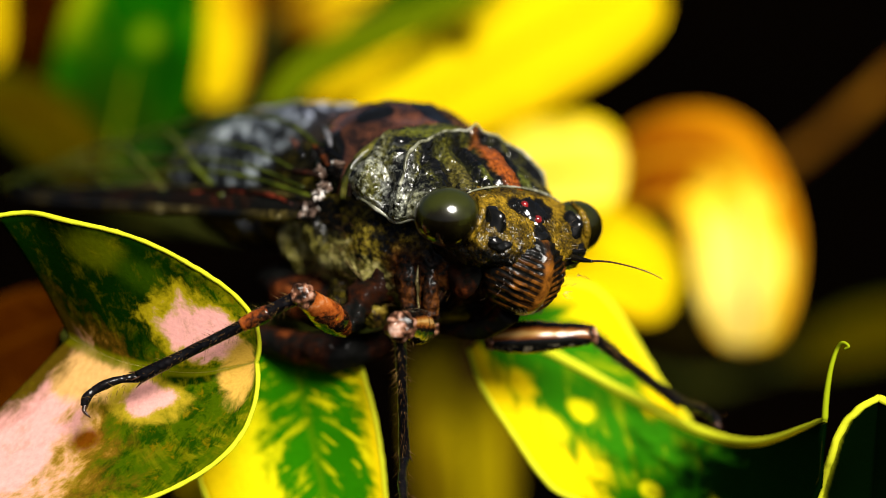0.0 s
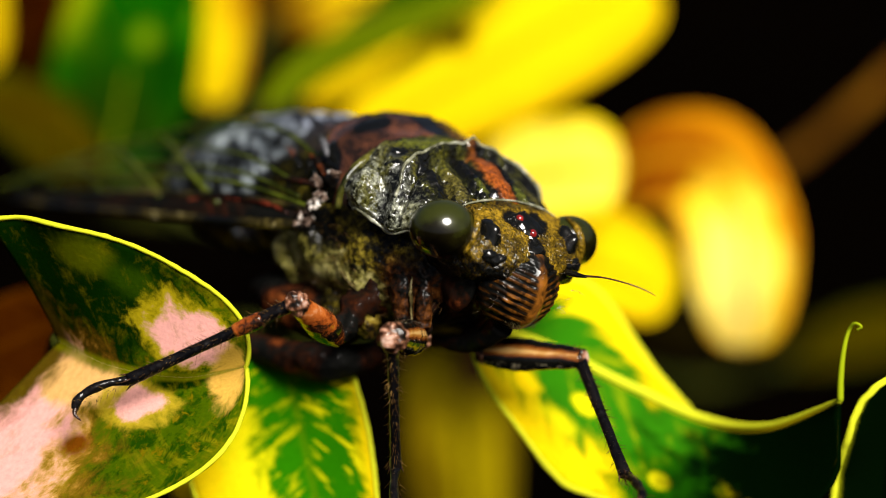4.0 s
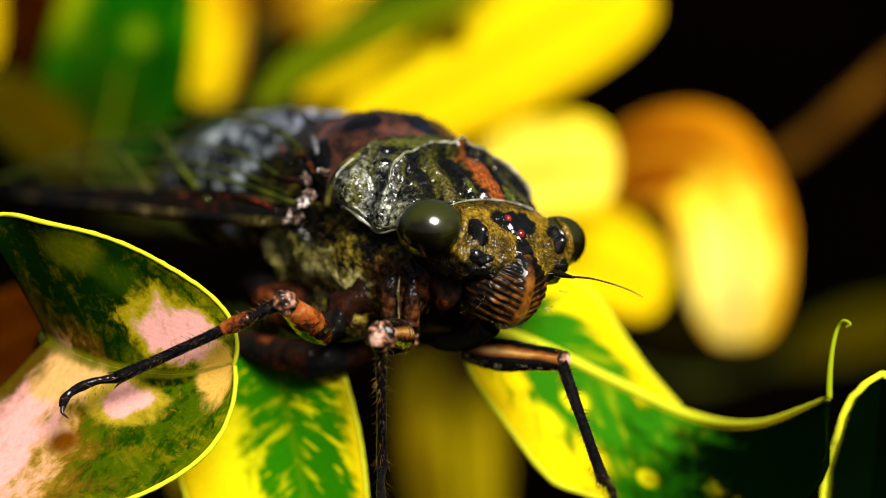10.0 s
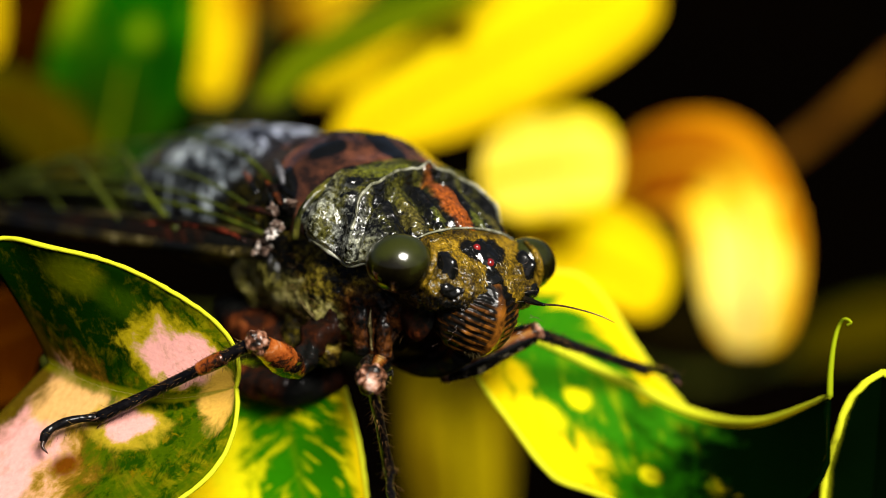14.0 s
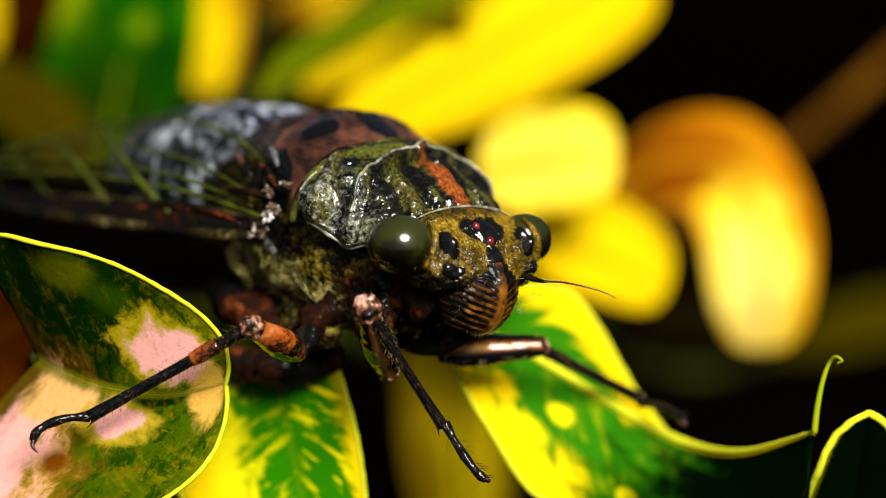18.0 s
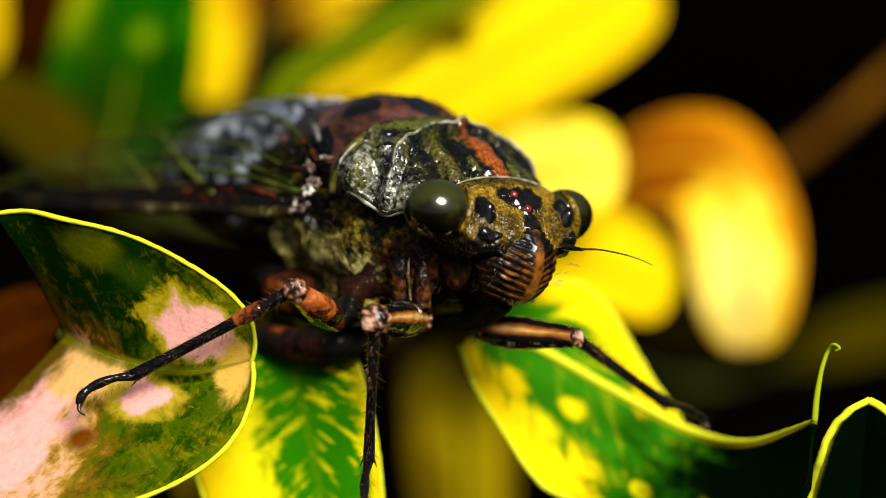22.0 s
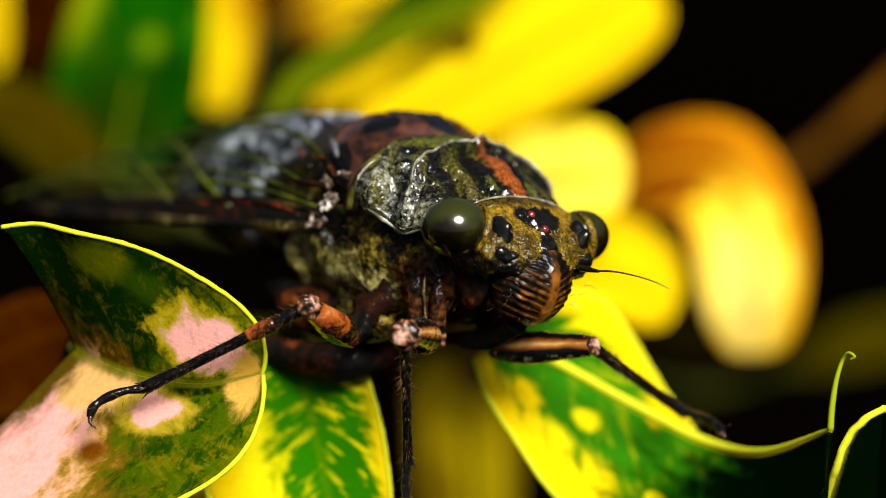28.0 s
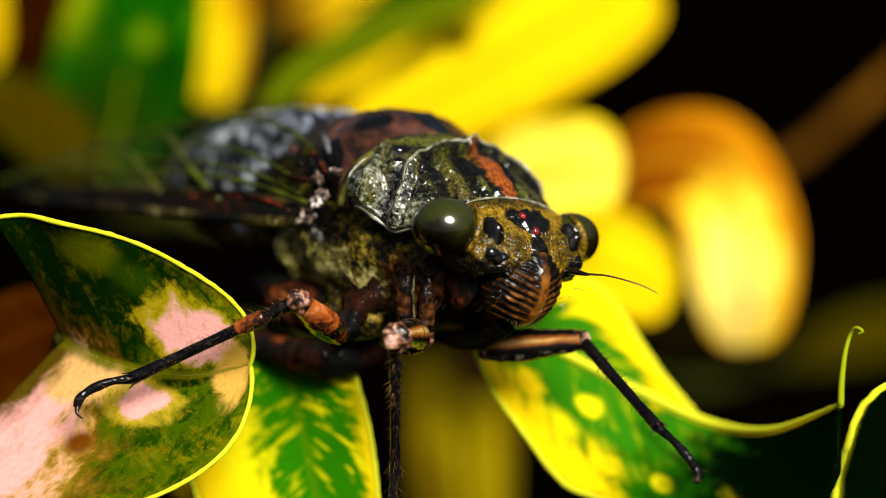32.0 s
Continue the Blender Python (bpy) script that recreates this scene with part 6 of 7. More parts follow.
    right_front_femur = [  # on the body
        (0, -2.32, -3.66, -7.98, -48.4, -8.9, -54.2), (0.5, -2.32, -3.66, -7.98, -48.3, -9.1, -54.4), (1, -2.32, -3.66, -7.98, -49.9, -9.4, -54.4), (1.5, -2.32, -3.66, -7.98, -49.9, -9.1, -54.7),
        (2, -2.32, -3.66, -7.98, -49.5, -9.6, -54.6), (2.5, -2.32, -3.66, -7.98, -48.4, -8.9, -54.1), (3, -2.32, -3.66, -7.98, -49.7, -9.2, -54.4), (3.5, -2.32, -3.66, -7.98, -49.7, -9, -54.3),
        (5.5, -2.32, -3.66, -7.98, -47.8, -9.1, -53.9), (6, -2.32, -3.66, -7.98, -47.8, -9.7, -54.4), (6.5, -2.32, -3.66, -7.98, -47.8, -9, -53.6), (7, -2.32, -3.66, -7.98, -47.1, -9, -53.4),
        (7.5, -2.32, -3.66, -7.98, -47.1, -9.4, -53.2), (8, -2.32, -3.66, -7.98, -47.8, -9, -53.6), (8.5, -2.32, -3.66, -7.98, -47.5, -9.4, -53.6), (9, -2.32, -3.66, -7.98, -48.4, -10.1, -54.1),
        (9.5, -2.32, -3.66, -7.98, -47.8, -8.9, -53.3), (10, -2.32, -3.66, -7.98, -48.1, -9.5, -53.1), (10.5, -2.32, -3.66, -7.98, -49.7, -9.7, -53.8), (11, -2.32, -3.66, -7.98, -48.8, -9.5, -53.3),
        (11.5, -2.32, -3.66, -7.98, -50.3, -10.3, -53.9), (12, -2.32, -3.66, -7.98, -48.5, -9.5, -53.4), (12.5, -2.32, -3.66, -7.98, -49.4, -9.3, -53.9), (13, -2.32, -3.66, -7.98, -51, -10.1, -54.1),
        (13.1, -2.32, -3.66, -7.98, -51, -10.1, -54.1), (13.2, -2.32, -3.66, -7.98, -7.3, -10.3, -43.6), (13.5, -2.32, -3.66, -7.98, -5.5, -9.1, -43.3), (14.5, -2.32, -3.66, -7.98, 2.6, -9.8, -43.6),
        (16.5, -2.32, -3.66, -7.98, 2.8, -10.6, -45.1), (16.7, -2.32, -3.66, -7.98, -4.1, -9.9, -45.4), (16.9, -2.32, -3.66, -7.98, -61.2, -8.7, -77.8), (17, -2.32, -3.66, -7.98, -71, -15.3, -83.2),
        (17.1, -2.32, -3.66, -7.98, -89.6, -36.2, -96.6), (17.3, -2.08, -4.34, -8.49, -94.4, -53.8, -105.2), (17.5, -2.12, -4.38, -8.7, -133.2, -50.4, -64.7), (17.7, -1.48, -3.99, -8.81, -143.4, -46, -61.2),
        (17.9, -0.97, -3.66, -8.87, -146.4, -44.5, -64.4), (18.1, -1.39, -4.06, -8.59, -117.8, -49.4, -79.6), (18.3, 0.09, -4.66, -8.38, -87, -54.1, -120.1), (18.4, 1.37, -4.83, -7.69, -73.2, -45.2, -137.3),
        (18.6, 1.37, -4.44, -7.76, -79, -46, -130.2), (18.8, 0.47, -3.63, -8.26, 68.9, -123, 77), (19, -0.23, -3.83, -8.69, 44.4, -118.3, 99.9), (19.2, -0.49, -4.07, -8.99, 32.7, -120.2, 111.5),
        (19.4, -0.91, -3.99, -8.98, -147.8, -52.7, -63.2), (20, -1.22, -3.9, -8.99, -158.5, -48.1, -52.5), (20.6, -1.25, -3.84, -8.89, -159.6, -47.7, -54.1), (20.8, -2.32, -3.66, -7.98, -111.5, -30.9, -61.9),
        (20.9, -2.32, -3.66, -7.98, -84.5, -25.2, -88), (21, -2.32, -3.66, -7.98, -80.8, -22.1, -88.9), (21.3, -2.32, -3.66, -7.98, -75.1, -16.2, -92), (21.4, -2.32, -3.66, -7.98, -63.8, -0.2, -85.5),
        (21.5, -2.32, -3.66, -7.98, -61.1, -3.1, -74.1), (22, -2.32, -3.66, -7.98, -57.2, -6.1, -64), (23, -2.32, -3.66, -7.98, -48.2, -5.6, -56.7), (24, -2.32, -3.66, -7.98, -49.8, -7.4, -56.7),
        (25, -2.32, -3.66, -7.98, -41.9, -5.3, -55), (28, -2.32, -3.66, -7.98, -54.2, -9.9, -55.7), (30, -2.32, -3.66, -7.98, -47.8, -8.8, -54.2), (31, -2.32, -3.66, -7.98, -48.3, -8.5, -54.7),
        (32, -2.32, -3.66, -7.98, -43.3, -7.9, -54),
    ]
    right_front_tibia = [  # on the body
        (0, 1.49, -8.95, -6.96, 140.6, 67.1, 105.5), (0.5, 1.47, -8.96, -6.94, 140.8, 67.2, 105.4), (1, 1.47, -8.95, -6.91, 141, 67.2, 105.8), (1.5, 1.45, -8.98, -6.94, 140.9, 67.1, 105.6),
        (2, 1.45, -8.96, -6.88, 138.5, 67.2, 103.7), (2.5, 1.5, -8.94, -6.96, 138.4, 66.6, 103.9), (3, 1.47, -8.96, -6.92, 139, 66.6, 104.1), (3.5, 1.48, -8.96, -6.95, 139.6, 66.5, 104.6),
        (5.5, 1.52, -8.93, -6.94, 139.4, 66.8, 104.3), (6, 1.47, -8.95, -6.87, 138.5, 68, 103.6), (6.5, 1.54, -8.91, -6.94, 139.8, 66.9, 104.9), (7, 1.57, -8.89, -6.95, 140.1, 66.9, 105.1),
        (7.5, 1.58, -8.87, -6.9, 139.8, 67.1, 104.8), (8, 1.54, -8.91, -6.95, 140.4, 67, 105.3), (8.5, 1.55, -8.9, -6.91, 140.1, 67.2, 104.9), (9, 1.49, -8.92, -6.83, 139.6, 68.1, 104.4),
        (9.5, 1.58, -8.89, -6.96, 141.1, 66.8, 106.1), (10, 1.59, -8.86, -6.89, 140.5, 67.1, 105.7), (10.5, 1.52, -8.91, -6.87, 140.9, 67.4, 105.9), (11, 1.57, -8.88, -6.89, 141.1, 67.4, 106.3),
        (11.5, 1.51, -8.9, -6.8, 140.1, 68.1, 105.3), (12, 1.56, -8.88, -6.89, 141.2, 67.5, 106.3), (12.5, 1.52, -8.92, -6.91, 141.4, 67.5, 106.5), (13, 1.49, -8.93, -6.83, 141.8, 68, 106.7),
        (13.1, 1.49, -8.93, -6.83, 141.8, 68, 106.7), (13.2, 2.38, -8.14, -6.8, 139.8, 50.5, 115.6), (13.5, 2.42, -8.13, -6.94, 139.7, 50.6, 115.5), (14.5, 2.39, -8.14, -6.86, 142.8, 51.6, 114.7),
        (16.5, 2.26, -8.26, -6.77, 144.1, 52.2, 114.4), (16.7, 2.24, -8.29, -6.85, 138.6, 53.3, 111.6), (16.9, -0.94, -10.03, -6.98, 165.2, 62.6, 127), (17, -1.57, -9.98, -6.24, 178.6, 63.1, 137),
        (17.1, -2.93, -8.95, -4.08, -156.9, 74.6, 156.7), (17.3, -3.1, -8.1, -3.16, 117.9, 64.5, 85.9), (17.5, -0.32, -8.18, -3.61, 83, 50.5, 55.2), (17.7, 0.72, -8.01, -4.06, 86.3, 49.1, 61),
        (17.9, 1.07, -7.91, -4.24, 88.7, 48.8, 64.8), (18.1, -0.62, -8.28, -3.58, 84.2, 43.8, 62.6), (18.3, -1.85, -8.01, -3.04, 75.8, 21.5, 72.5), (18.4, -2.04, -7.98, -3, 69.7, -10.8, 28.4),
        (18.6, -1.59, -7.94, -3.01, 71.1, -12.5, 26.1), (18.8, -0.34, -7.13, -2.73, 65, 0.5, 17.6), (19, 0.31, -6.92, -2.88, 57.5, 22, 18.6), (19.2, 0.73, -7.16, -3.29, 52.6, 29, 12.8),
        (19.4, 0.89, -7.56, -3.73, 53.1, 37.2, 15.2), (20, 1.46, -7.4, -4.08, 76.3, 53.2, 49), (20.6, 1.35, -7.44, -4.01, 88.2, 57.1, 60.8), (20.8, 0.35, -8.65, -4.59, 121.9, 76.7, 86.5),
        (20.9, -2.11, -9.63, -5.17, -159.3, 81.1, 159), (21, -2.2, -9.77, -5.5, -135.5, 83.3, -177.3), (21.3, -2.55, -9.99, -6.14, -176.3, 82.3, 143.7), (21.4, -1.81, -10.24, -7.96, -177, 77, 141.2),
        (21.5, -0.51, -10, -7.62, -169, 76.8, 148.4), (22, 0.55, -9.56, -7.29, 141, 76.7, 102.7), (23, 1.28, -9.15, -7.33, 103.2, 80, 65.1), (24, 1.27, -9.13, -7.13, 138.5, 72.3, 101.8),
        (25, 1.45, -9.04, -7.37, 142.8, 67.6, 107.2), (28, 1.35, -9.03, -6.84, 144.8, 66.4, 109.5), (30, 1.5, -8.95, -6.97, 141.8, 66.5, 106.8), (31, 1.45, -8.99, -7.01, 142.4, 67.5, 106.9),
        (32, 1.52, -8.95, -7.08, 134.4, 70.9, 97.8),
    ]
    right_front_tarsus = [  # on the body
        (0, 0.47, -5.28, -15.99, 17.7, 29.9, -28), (0.5, 0.46, -5.31, -15.98, 17.7, 29.8, -28.2), (1, 0.44, -5.29, -15.94, 17.9, 29.8, -27.8), (1.5, 0.42, -5.3, -15.97, 18.2, 29.8, -27.7),
        (2, 0.56, -5.27, -15.92, 19.2, 29, -26.9), (2.5, 0.57, -5.17, -15.96, 19.8, 29.3, -26.2), (3, 0.53, -5.18, -15.92, 19.8, 29.4, -26.5), (3.5, 0.5, -5.18, -15.94, 20, 29.6, -26.4),
        (5.5, 0.56, -5.19, -15.95, 20.4, 29.2, -26.1), (6, 0.6, -5.38, -15.96, 19.9, 28.2, -26.2), (6.5, 0.55, -5.2, -15.96, 20.6, 29.2, -25.6), (7, 0.57, -5.18, -15.96, 20.7, 29.2, -25.7),
        (7.5, 0.61, -5.19, -15.93, 20.8, 28.9, -25.5), (8, 0.53, -5.22, -15.97, 20.9, 29.1, -25.4), (8.5, 0.57, -5.23, -15.94, 21.1, 28.9, -25.5), (9, 0.58, -5.39, -15.92, 20.6, 28.2, -25.6),
        (9.5, 0.51, -5.18, -15.97, 21.5, 29.3, -24.9), (10, 0.56, -5.2, -15.92, 21.7, 28.9, -24.5), (10.5, 0.49, -5.29, -15.92, 21.5, 28.8, -24.7), (11, 0.51, -5.27, -15.94, 21.6, 28.8, -24.4),
        (11.5, 0.54, -5.37, -15.89, 21.6, 28.1, -24.3), (12, 0.51, -5.28, -15.95, 22, 28.7, -24.1), (12.5, 0.46, -5.32, -15.97, 22.1, 28.8, -24), (13, 0.43, -5.41, -15.92, 21.8, 28.5, -24.2),
        (13.1, 0.43, -5.41, -15.92, 21.8, 28.5, -24.2), (13.2, -0.31, -2.52, -14.36, 25, 14.2, -24.8), (13.5, -0.26, -2.51, -14.5, 24.9, 14.7, -24.7), (14.5, -0.16, -2.61, -14.54, 20.8, 12.8, -30.6),
        (16.5, -0.22, -2.79, -14.52, 20.8, 10.8, -32.1), (16.7, 0.09, -2.84, -14.71, 21, 8.9, -31.1), (16.9, -3.65, -6.44, -15.68, 8.9, 20.2, -35.9), (17, -4.81, -6.96, -14.98, 3.6, 24.6, -39.1),
        (17.1, -5.32, -7.92, -13.53, -6.1, 50.5, -49.5), (17.3, -2.79, -3.88, -12, 27.7, 27.8, -19.7), (17.5, 3.25, -3.06, -11.17, 41.2, 33.4, -4.2), (17.7, 3.84, -2.41, -11.47, 43.5, 35.8, -0.2),
        (17.9, 3.82, -2.06, -11.61, 54, 34.8, 15.1), (18.1, 2.63, -2, -10.37, 54.8, 34.1, 16.5), (18.3, 0.9, 0.68, -6.64, 61.1, 11.1, 19.7), (18.4, 6.43, -3.4, -1.17, 71.6, -14.5, 23.5),
        (18.6, 7, -3.73, -0.89, 69, -10.8, 41.5), (18.8, 9, -4.18, -2.82, 67.9, 14.5, 43.3), (19, 8.91, -4.01, -6.56, 67.8, 22.1, 42.1), (19.2, 9.08, -5.25, -8.04, 66.7, 31.1, 38.3),
        (19.4, 8.42, -5.51, -9.66, 66.2, 33, 36.5), (20, 5.3, -2.98, -11.93, 65.3, 38.4, 36.5), (20.6, 3.95, -2.8, -12.24, 56, 39.2, 20.5), (20.8, 0.49, -6.4, -14.13, 15.4, 30.9, -27.3),
        (20.9, -3.52, -9.09, -14.85, -7.6, 35.9, -47.1), (21, -3.34, -9.83, -15.23, -0.5, 32.3, -40.2), (21.3, -3.6, -9.22, -15.85, 7.2, 28.9, -33.8), (21.4, -3.52, -8.86, -17.51, 2.9, 39.8, -38.9),
        (21.5, -2.41, -8.82, -17.17, -0.3, 36.6, -41.7), (22, 0.06, -7.36, -16.82, 11.6, 30.5, -32.6), (23, 2, -7.6, -16.98, 14.2, 22.5, -31.6), (24, 0.66, -6.21, -16.46, 15.4, 28.1, -30),
        (25, 0.34, -5.47, -16.43, 16.3, 27, -29.7), (28, 0.04, -5.33, -15.82, 17.1, 26.9, -29), (30, 0.37, -5.2, -15.96, 17.9, 31.1, -27.6), (31, 0.36, -5.39, -16.06, 17.6, 28.6, -28.3),
        (32, 1.08, -5.77, -16.34, 17.9, 23.3, -30),
    ]
    right_middle_femur = [  # on the body
        (0, -4.99, -7.92, -9.18, -95, -25.2, -75.7), (0.5, -4.99, -7.92, -9.18, -95.2, -25.4, -76), (1, -4.99, -7.92, -9.18, -95, -25.2, -75.7), (1.5, -4.99, -7.92, -9.18, -94.9, -25.1, -76.3),
        (2, -4.99, -7.92, -9.18, -95.1, -25.8, -76.2), (2.5, -4.99, -7.92, -9.18, -95.8, -25.4, -75), (3, -4.99, -7.92, -9.18, -96.3, -25.4, -75.1), (3.5, -4.99, -7.92, -9.18, -96.9, -25.8, -75.3),
        (5.5, -4.99, -7.92, -9.18, -96.6, -25.9, -75.7), (6, -4.99, -7.92, -9.18, -95.1, -26.6, -76.7), (6.5, -4.99, -7.92, -9.18, -96.5, -25.8, -75.4), (7, -4.99, -7.92, -9.18, -96.5, -25.4, -74.6),
        (7.5, -4.99, -7.92, -9.18, -95.9, -25.5, -75.1), (8, -4.99, -7.92, -9.18, -96.5, -25.8, -75.3), (8.5, -4.99, -7.92, -9.18, -96.1, -26, -75.9), (9, -4.99, -7.92, -9.18, -96, -27, -76.4),
        (9.5, -4.99, -7.92, -9.18, -96.5, -25.1, -74.4), (10, -4.99, -7.92, -9.18, -96.4, -25.6, -74.3), (10.5, -4.99, -7.92, -9.18, -96.7, -26.1, -74.9), (11, -4.99, -7.92, -9.18, -96.7, -26.2, -75.2),
        (11.5, -4.99, -7.92, -9.18, -95.9, -26.5, -75.2), (12, -4.99, -7.92, -9.18, -97.1, -26.2, -74.5), (12.5, -4.99, -7.92, -9.18, -96.4, -26, -75.2), (13, -4.99, -7.92, -9.18, -96.3, -26.6, -75.5),
        (13.1, -4.99, -7.92, -9.18, -96.3, -26.6, -75.5), (13.2, -4.99, -7.92, -9.18, -94.1, -28.2, -74), (13.5, -4.99, -7.92, -9.18, -94.1, -28.2, -74), (14, -4.99, -7.92, -9.18, -90.4, -26.4, -74.8),
        (14.5, -4.99, -7.92, -9.18, -89.2, -25.6, -76.1), (16.5, -4.99, -7.92, -9.18, -81.9, -24.1, -81.7), (17, -4.99, -7.92, -9.18, -84.6, -25.7, -80.4), (17.5, -4.99, -7.92, -9.18, -82.2, -23.9, -83.8),
        (18, -4.99, -7.92, -9.18, -84.1, -24.6, -81.3), (18.5, -4.99, -7.92, -9.18, -86, -24.1, -78.9), (19, -4.99, -7.92, -9.18, -88.4, -24.7, -76.8), (19.5, -4.99, -7.92, -9.18, -89.3, -25.1, -77.4),
        (20, -4.99, -7.92, -9.18, -91.1, -26.2, -75.8), (20.5, -4.99, -7.92, -9.18, -92.2, -25.7, -74.6), (21, -4.99, -7.92, -9.18, -93.3, -28, -74.8), (21.3, -4.99, -7.92, -9.18, -93.3, -28, -74.8),
        (21.4, -4.99, -7.92, -9.18, -94.2, -24.8, -74.5), (21.5, -4.99, -7.92, -9.18, -94.2, -24.8, -74.5), (22, -4.99, -7.92, -9.18, -95.6, -25.6, -75.1), (22.5, -4.99, -7.92, -9.18, -95.5, -25.7, -74.7),
        (23, -4.99, -7.92, -9.18, -95.8, -24.7, -73.5), (23.5, -4.99, -7.92, -9.18, -95.3, -25.5, -74.6), (24, -4.99, -7.92, -9.18, -94.9, -25, -74.8), (24.5, -4.99, -7.92, -9.18, -95.4, -26, -75.3),
        (25, -4.99, -7.92, -9.18, -95.4, -25.2, -75.3), (25.5, -4.99, -7.92, -9.18, -94.5, -25.4, -76.5), (27.5, -4.99, -7.92, -9.18, -95.1, -25.2, -75.7), (28, -4.99, -7.92, -9.18, -93.9, -24.8, -76.2),
        (28.5, -4.99, -7.92, -9.18, -95.5, -25.3, -75.8), (29, -4.99, -7.92, -9.18, -95.5, -25.2, -75.8), (29.5, -4.99, -7.92, -9.18, -95.7, -24.9, -76), (30, -4.99, -7.92, -9.18, -95, -25.2, -75.7),
        (30.5, -4.99, -7.92, -9.18, -95.1, -25.2, -76.4), (31, -4.99, -7.92, -9.18, -95.1, -25.1, -75.7), (31.5, -4.99, -7.92, -9.18, -95.2, -25, -75.1), (32, -4.99, -7.92, -9.18, -95.8, -25.9, -76.7),
    ]
    right_middle_tibia = [  # on the body
        (0, -3.64, -13.18, -6.63, -75.6, 40.2, -132.5), (0.5, -3.67, -13.18, -6.61, -75.4, 40.2, -132.6), (1, -3.64, -13.18, -6.63, -75.9, 40, -133.2), (1.5, -3.7, -13.2, -6.63, -75.6, 39.8, -132.6),
        (2, -3.7, -13.17, -6.57, -74.7, 40, -131.7), (2.5, -3.58, -13.16, -6.61, -74.3, 39.6, -130.4), (3, -3.59, -13.16, -6.6, -74.5, 39.5, -131), (3.5, -3.62, -13.15, -6.57, -74.8, 39.4, -131.1),
        (5.5, -3.65, -13.15, -6.56, -74.4, 39.6, -130.9), (6, -3.75, -13.14, -6.49, -72.9, 39.3, -129.6), (6.5, -3.62, -13.15, -6.56, -74.4, 39.6, -130.5), (7, -3.55, -13.15, -6.6, -74.9, 39.4, -131.5),
        (7.5, -3.59, -13.15, -6.6, -74.6, 39.5, -131.2), (8, -3.62, -13.15, -6.57, -73.8, 39.1, -129.7), (8.5, -3.67, -13.15, -6.55, -74.5, 39.5, -131.2), (9, -3.73, -13.12, -6.45, -72.3, 38.9, -128.8),
        (9.5, -3.53, -13.16, -6.63, -74.7, 39.1, -130.7), (10, -3.52, -13.13, -6.59, -74.6, 39.6, -130.7), (10.5, -3.58, -13.12, -6.54, -73.4, 39.2, -129.2), (11, -3.61, -13.12, -6.53, -74.4, 39.4, -130.4),
        (11.5, -3.61, -13.11, -6.5, -73.3, 38.9, -129.6), (12, -3.55, -13.11, -6.53, -73.9, 39.1, -129.7), (12.5, -3.6, -13.14, -6.55, -74.8, 39.4, -131.1), (13, -3.65, -13.12, -6.5, -74.5, 38.9, -131.4),
        (13.1, -3.65, -13.12, -6.5, -74.5, 38.9, -131.4), (13.2, -3.53, -13.01, -6.35, -78.7, 40.1, -142.6), (13.5, -3.53, -13.01, -6.35, -78.7, 40.1, -142.6), (14, -3.57, -13.11, -6.51, -76.7, 40.5, -140.5),
        (14.5, -3.69, -13.18, -6.59, -75.2, 40.3, -138.8), (16.5, -4.19, -13.34, -6.73, -67.6, 39.5, -130.3), (17, -4.09, -13.25, -6.58, -65.9, 38, -123.3), (17.5, -4.39, -13.37, -6.75, -65.4, 40.1, -127.1),
        (18, -4.16, -13.32, -6.69, -66.7, 40.9, -127.5), (18.5, -3.93, -13.3, -6.73, -70.4, 41.4, -129.9), (19, -3.74, -13.23, -6.68, -74.1, 40.4, -132.1), (19.5, -3.8, -13.23, -6.64, -75.7, 41.7, -136.2),
        (20, -3.66, -13.14, -6.53, -76.9, 40.3, -136), (20.5, -3.55, -13.13, -6.58, -78.5, 41.5, -139.3), (21, -3.59, -13.03, -6.37, -79, 41.6, -138.9), (21.3, -3.59, -13.03, -6.37, -79, 41.6, -138.9),
        (21.4, -3.53, -13.17, -6.67, -75.7, 40.8, -132), (21.5, -3.53, -13.17, -6.67, -75.7, 40.8, -132), (22, -3.6, -13.15, -6.59, -76.2, 40.2, -133.4), (22.5, -3.56, -13.14, -6.57, -75.5, 40, -132.3),
        (23, -3.44, -13.15, -6.68, -77, 41, -133.2), (23.5, -3.55, -13.14, -6.6, -75.6, 40, -132.1), (24, -3.56, -13.17, -6.64, -75.8, 40.3, -132.8), (24.5, -3.61, -13.14, -6.55, -74.8, 39.9, -131.6),
        (25, -3.61, -13.17, -6.62, -75.7, 40.4, -132.5), (25.5, -3.72, -13.19, -6.6, -74.6, 39.9, -131.7), (27.5, -3.64, -13.18, -6.63, -75.5, 40.2, -132.3), (28, -3.69, -13.21, -6.67, -75.5, 40, -132.4),
        (28.5, -3.65, -13.18, -6.62, -74.8, 40, -131.5), (29, -3.65, -13.18, -6.63, -75.7, 40.3, -133), (29.5, -3.67, -13.2, -6.65, -76, 40.3, -132.6), (30, -3.64, -13.18, -6.63, -75.6, 40.2, -132.5),
        (30.5, -3.7, -13.2, -6.62, -76.2, 40.6, -133.3), (31, -3.64, -13.18, -6.63, -75.1, 39.8, -131.9), (31.5, -3.58, -13.18, -6.65, -75.6, 40, -132.2), (32, -3.74, -13.18, -6.56, -74.7, 39.8, -131.9),
    ]
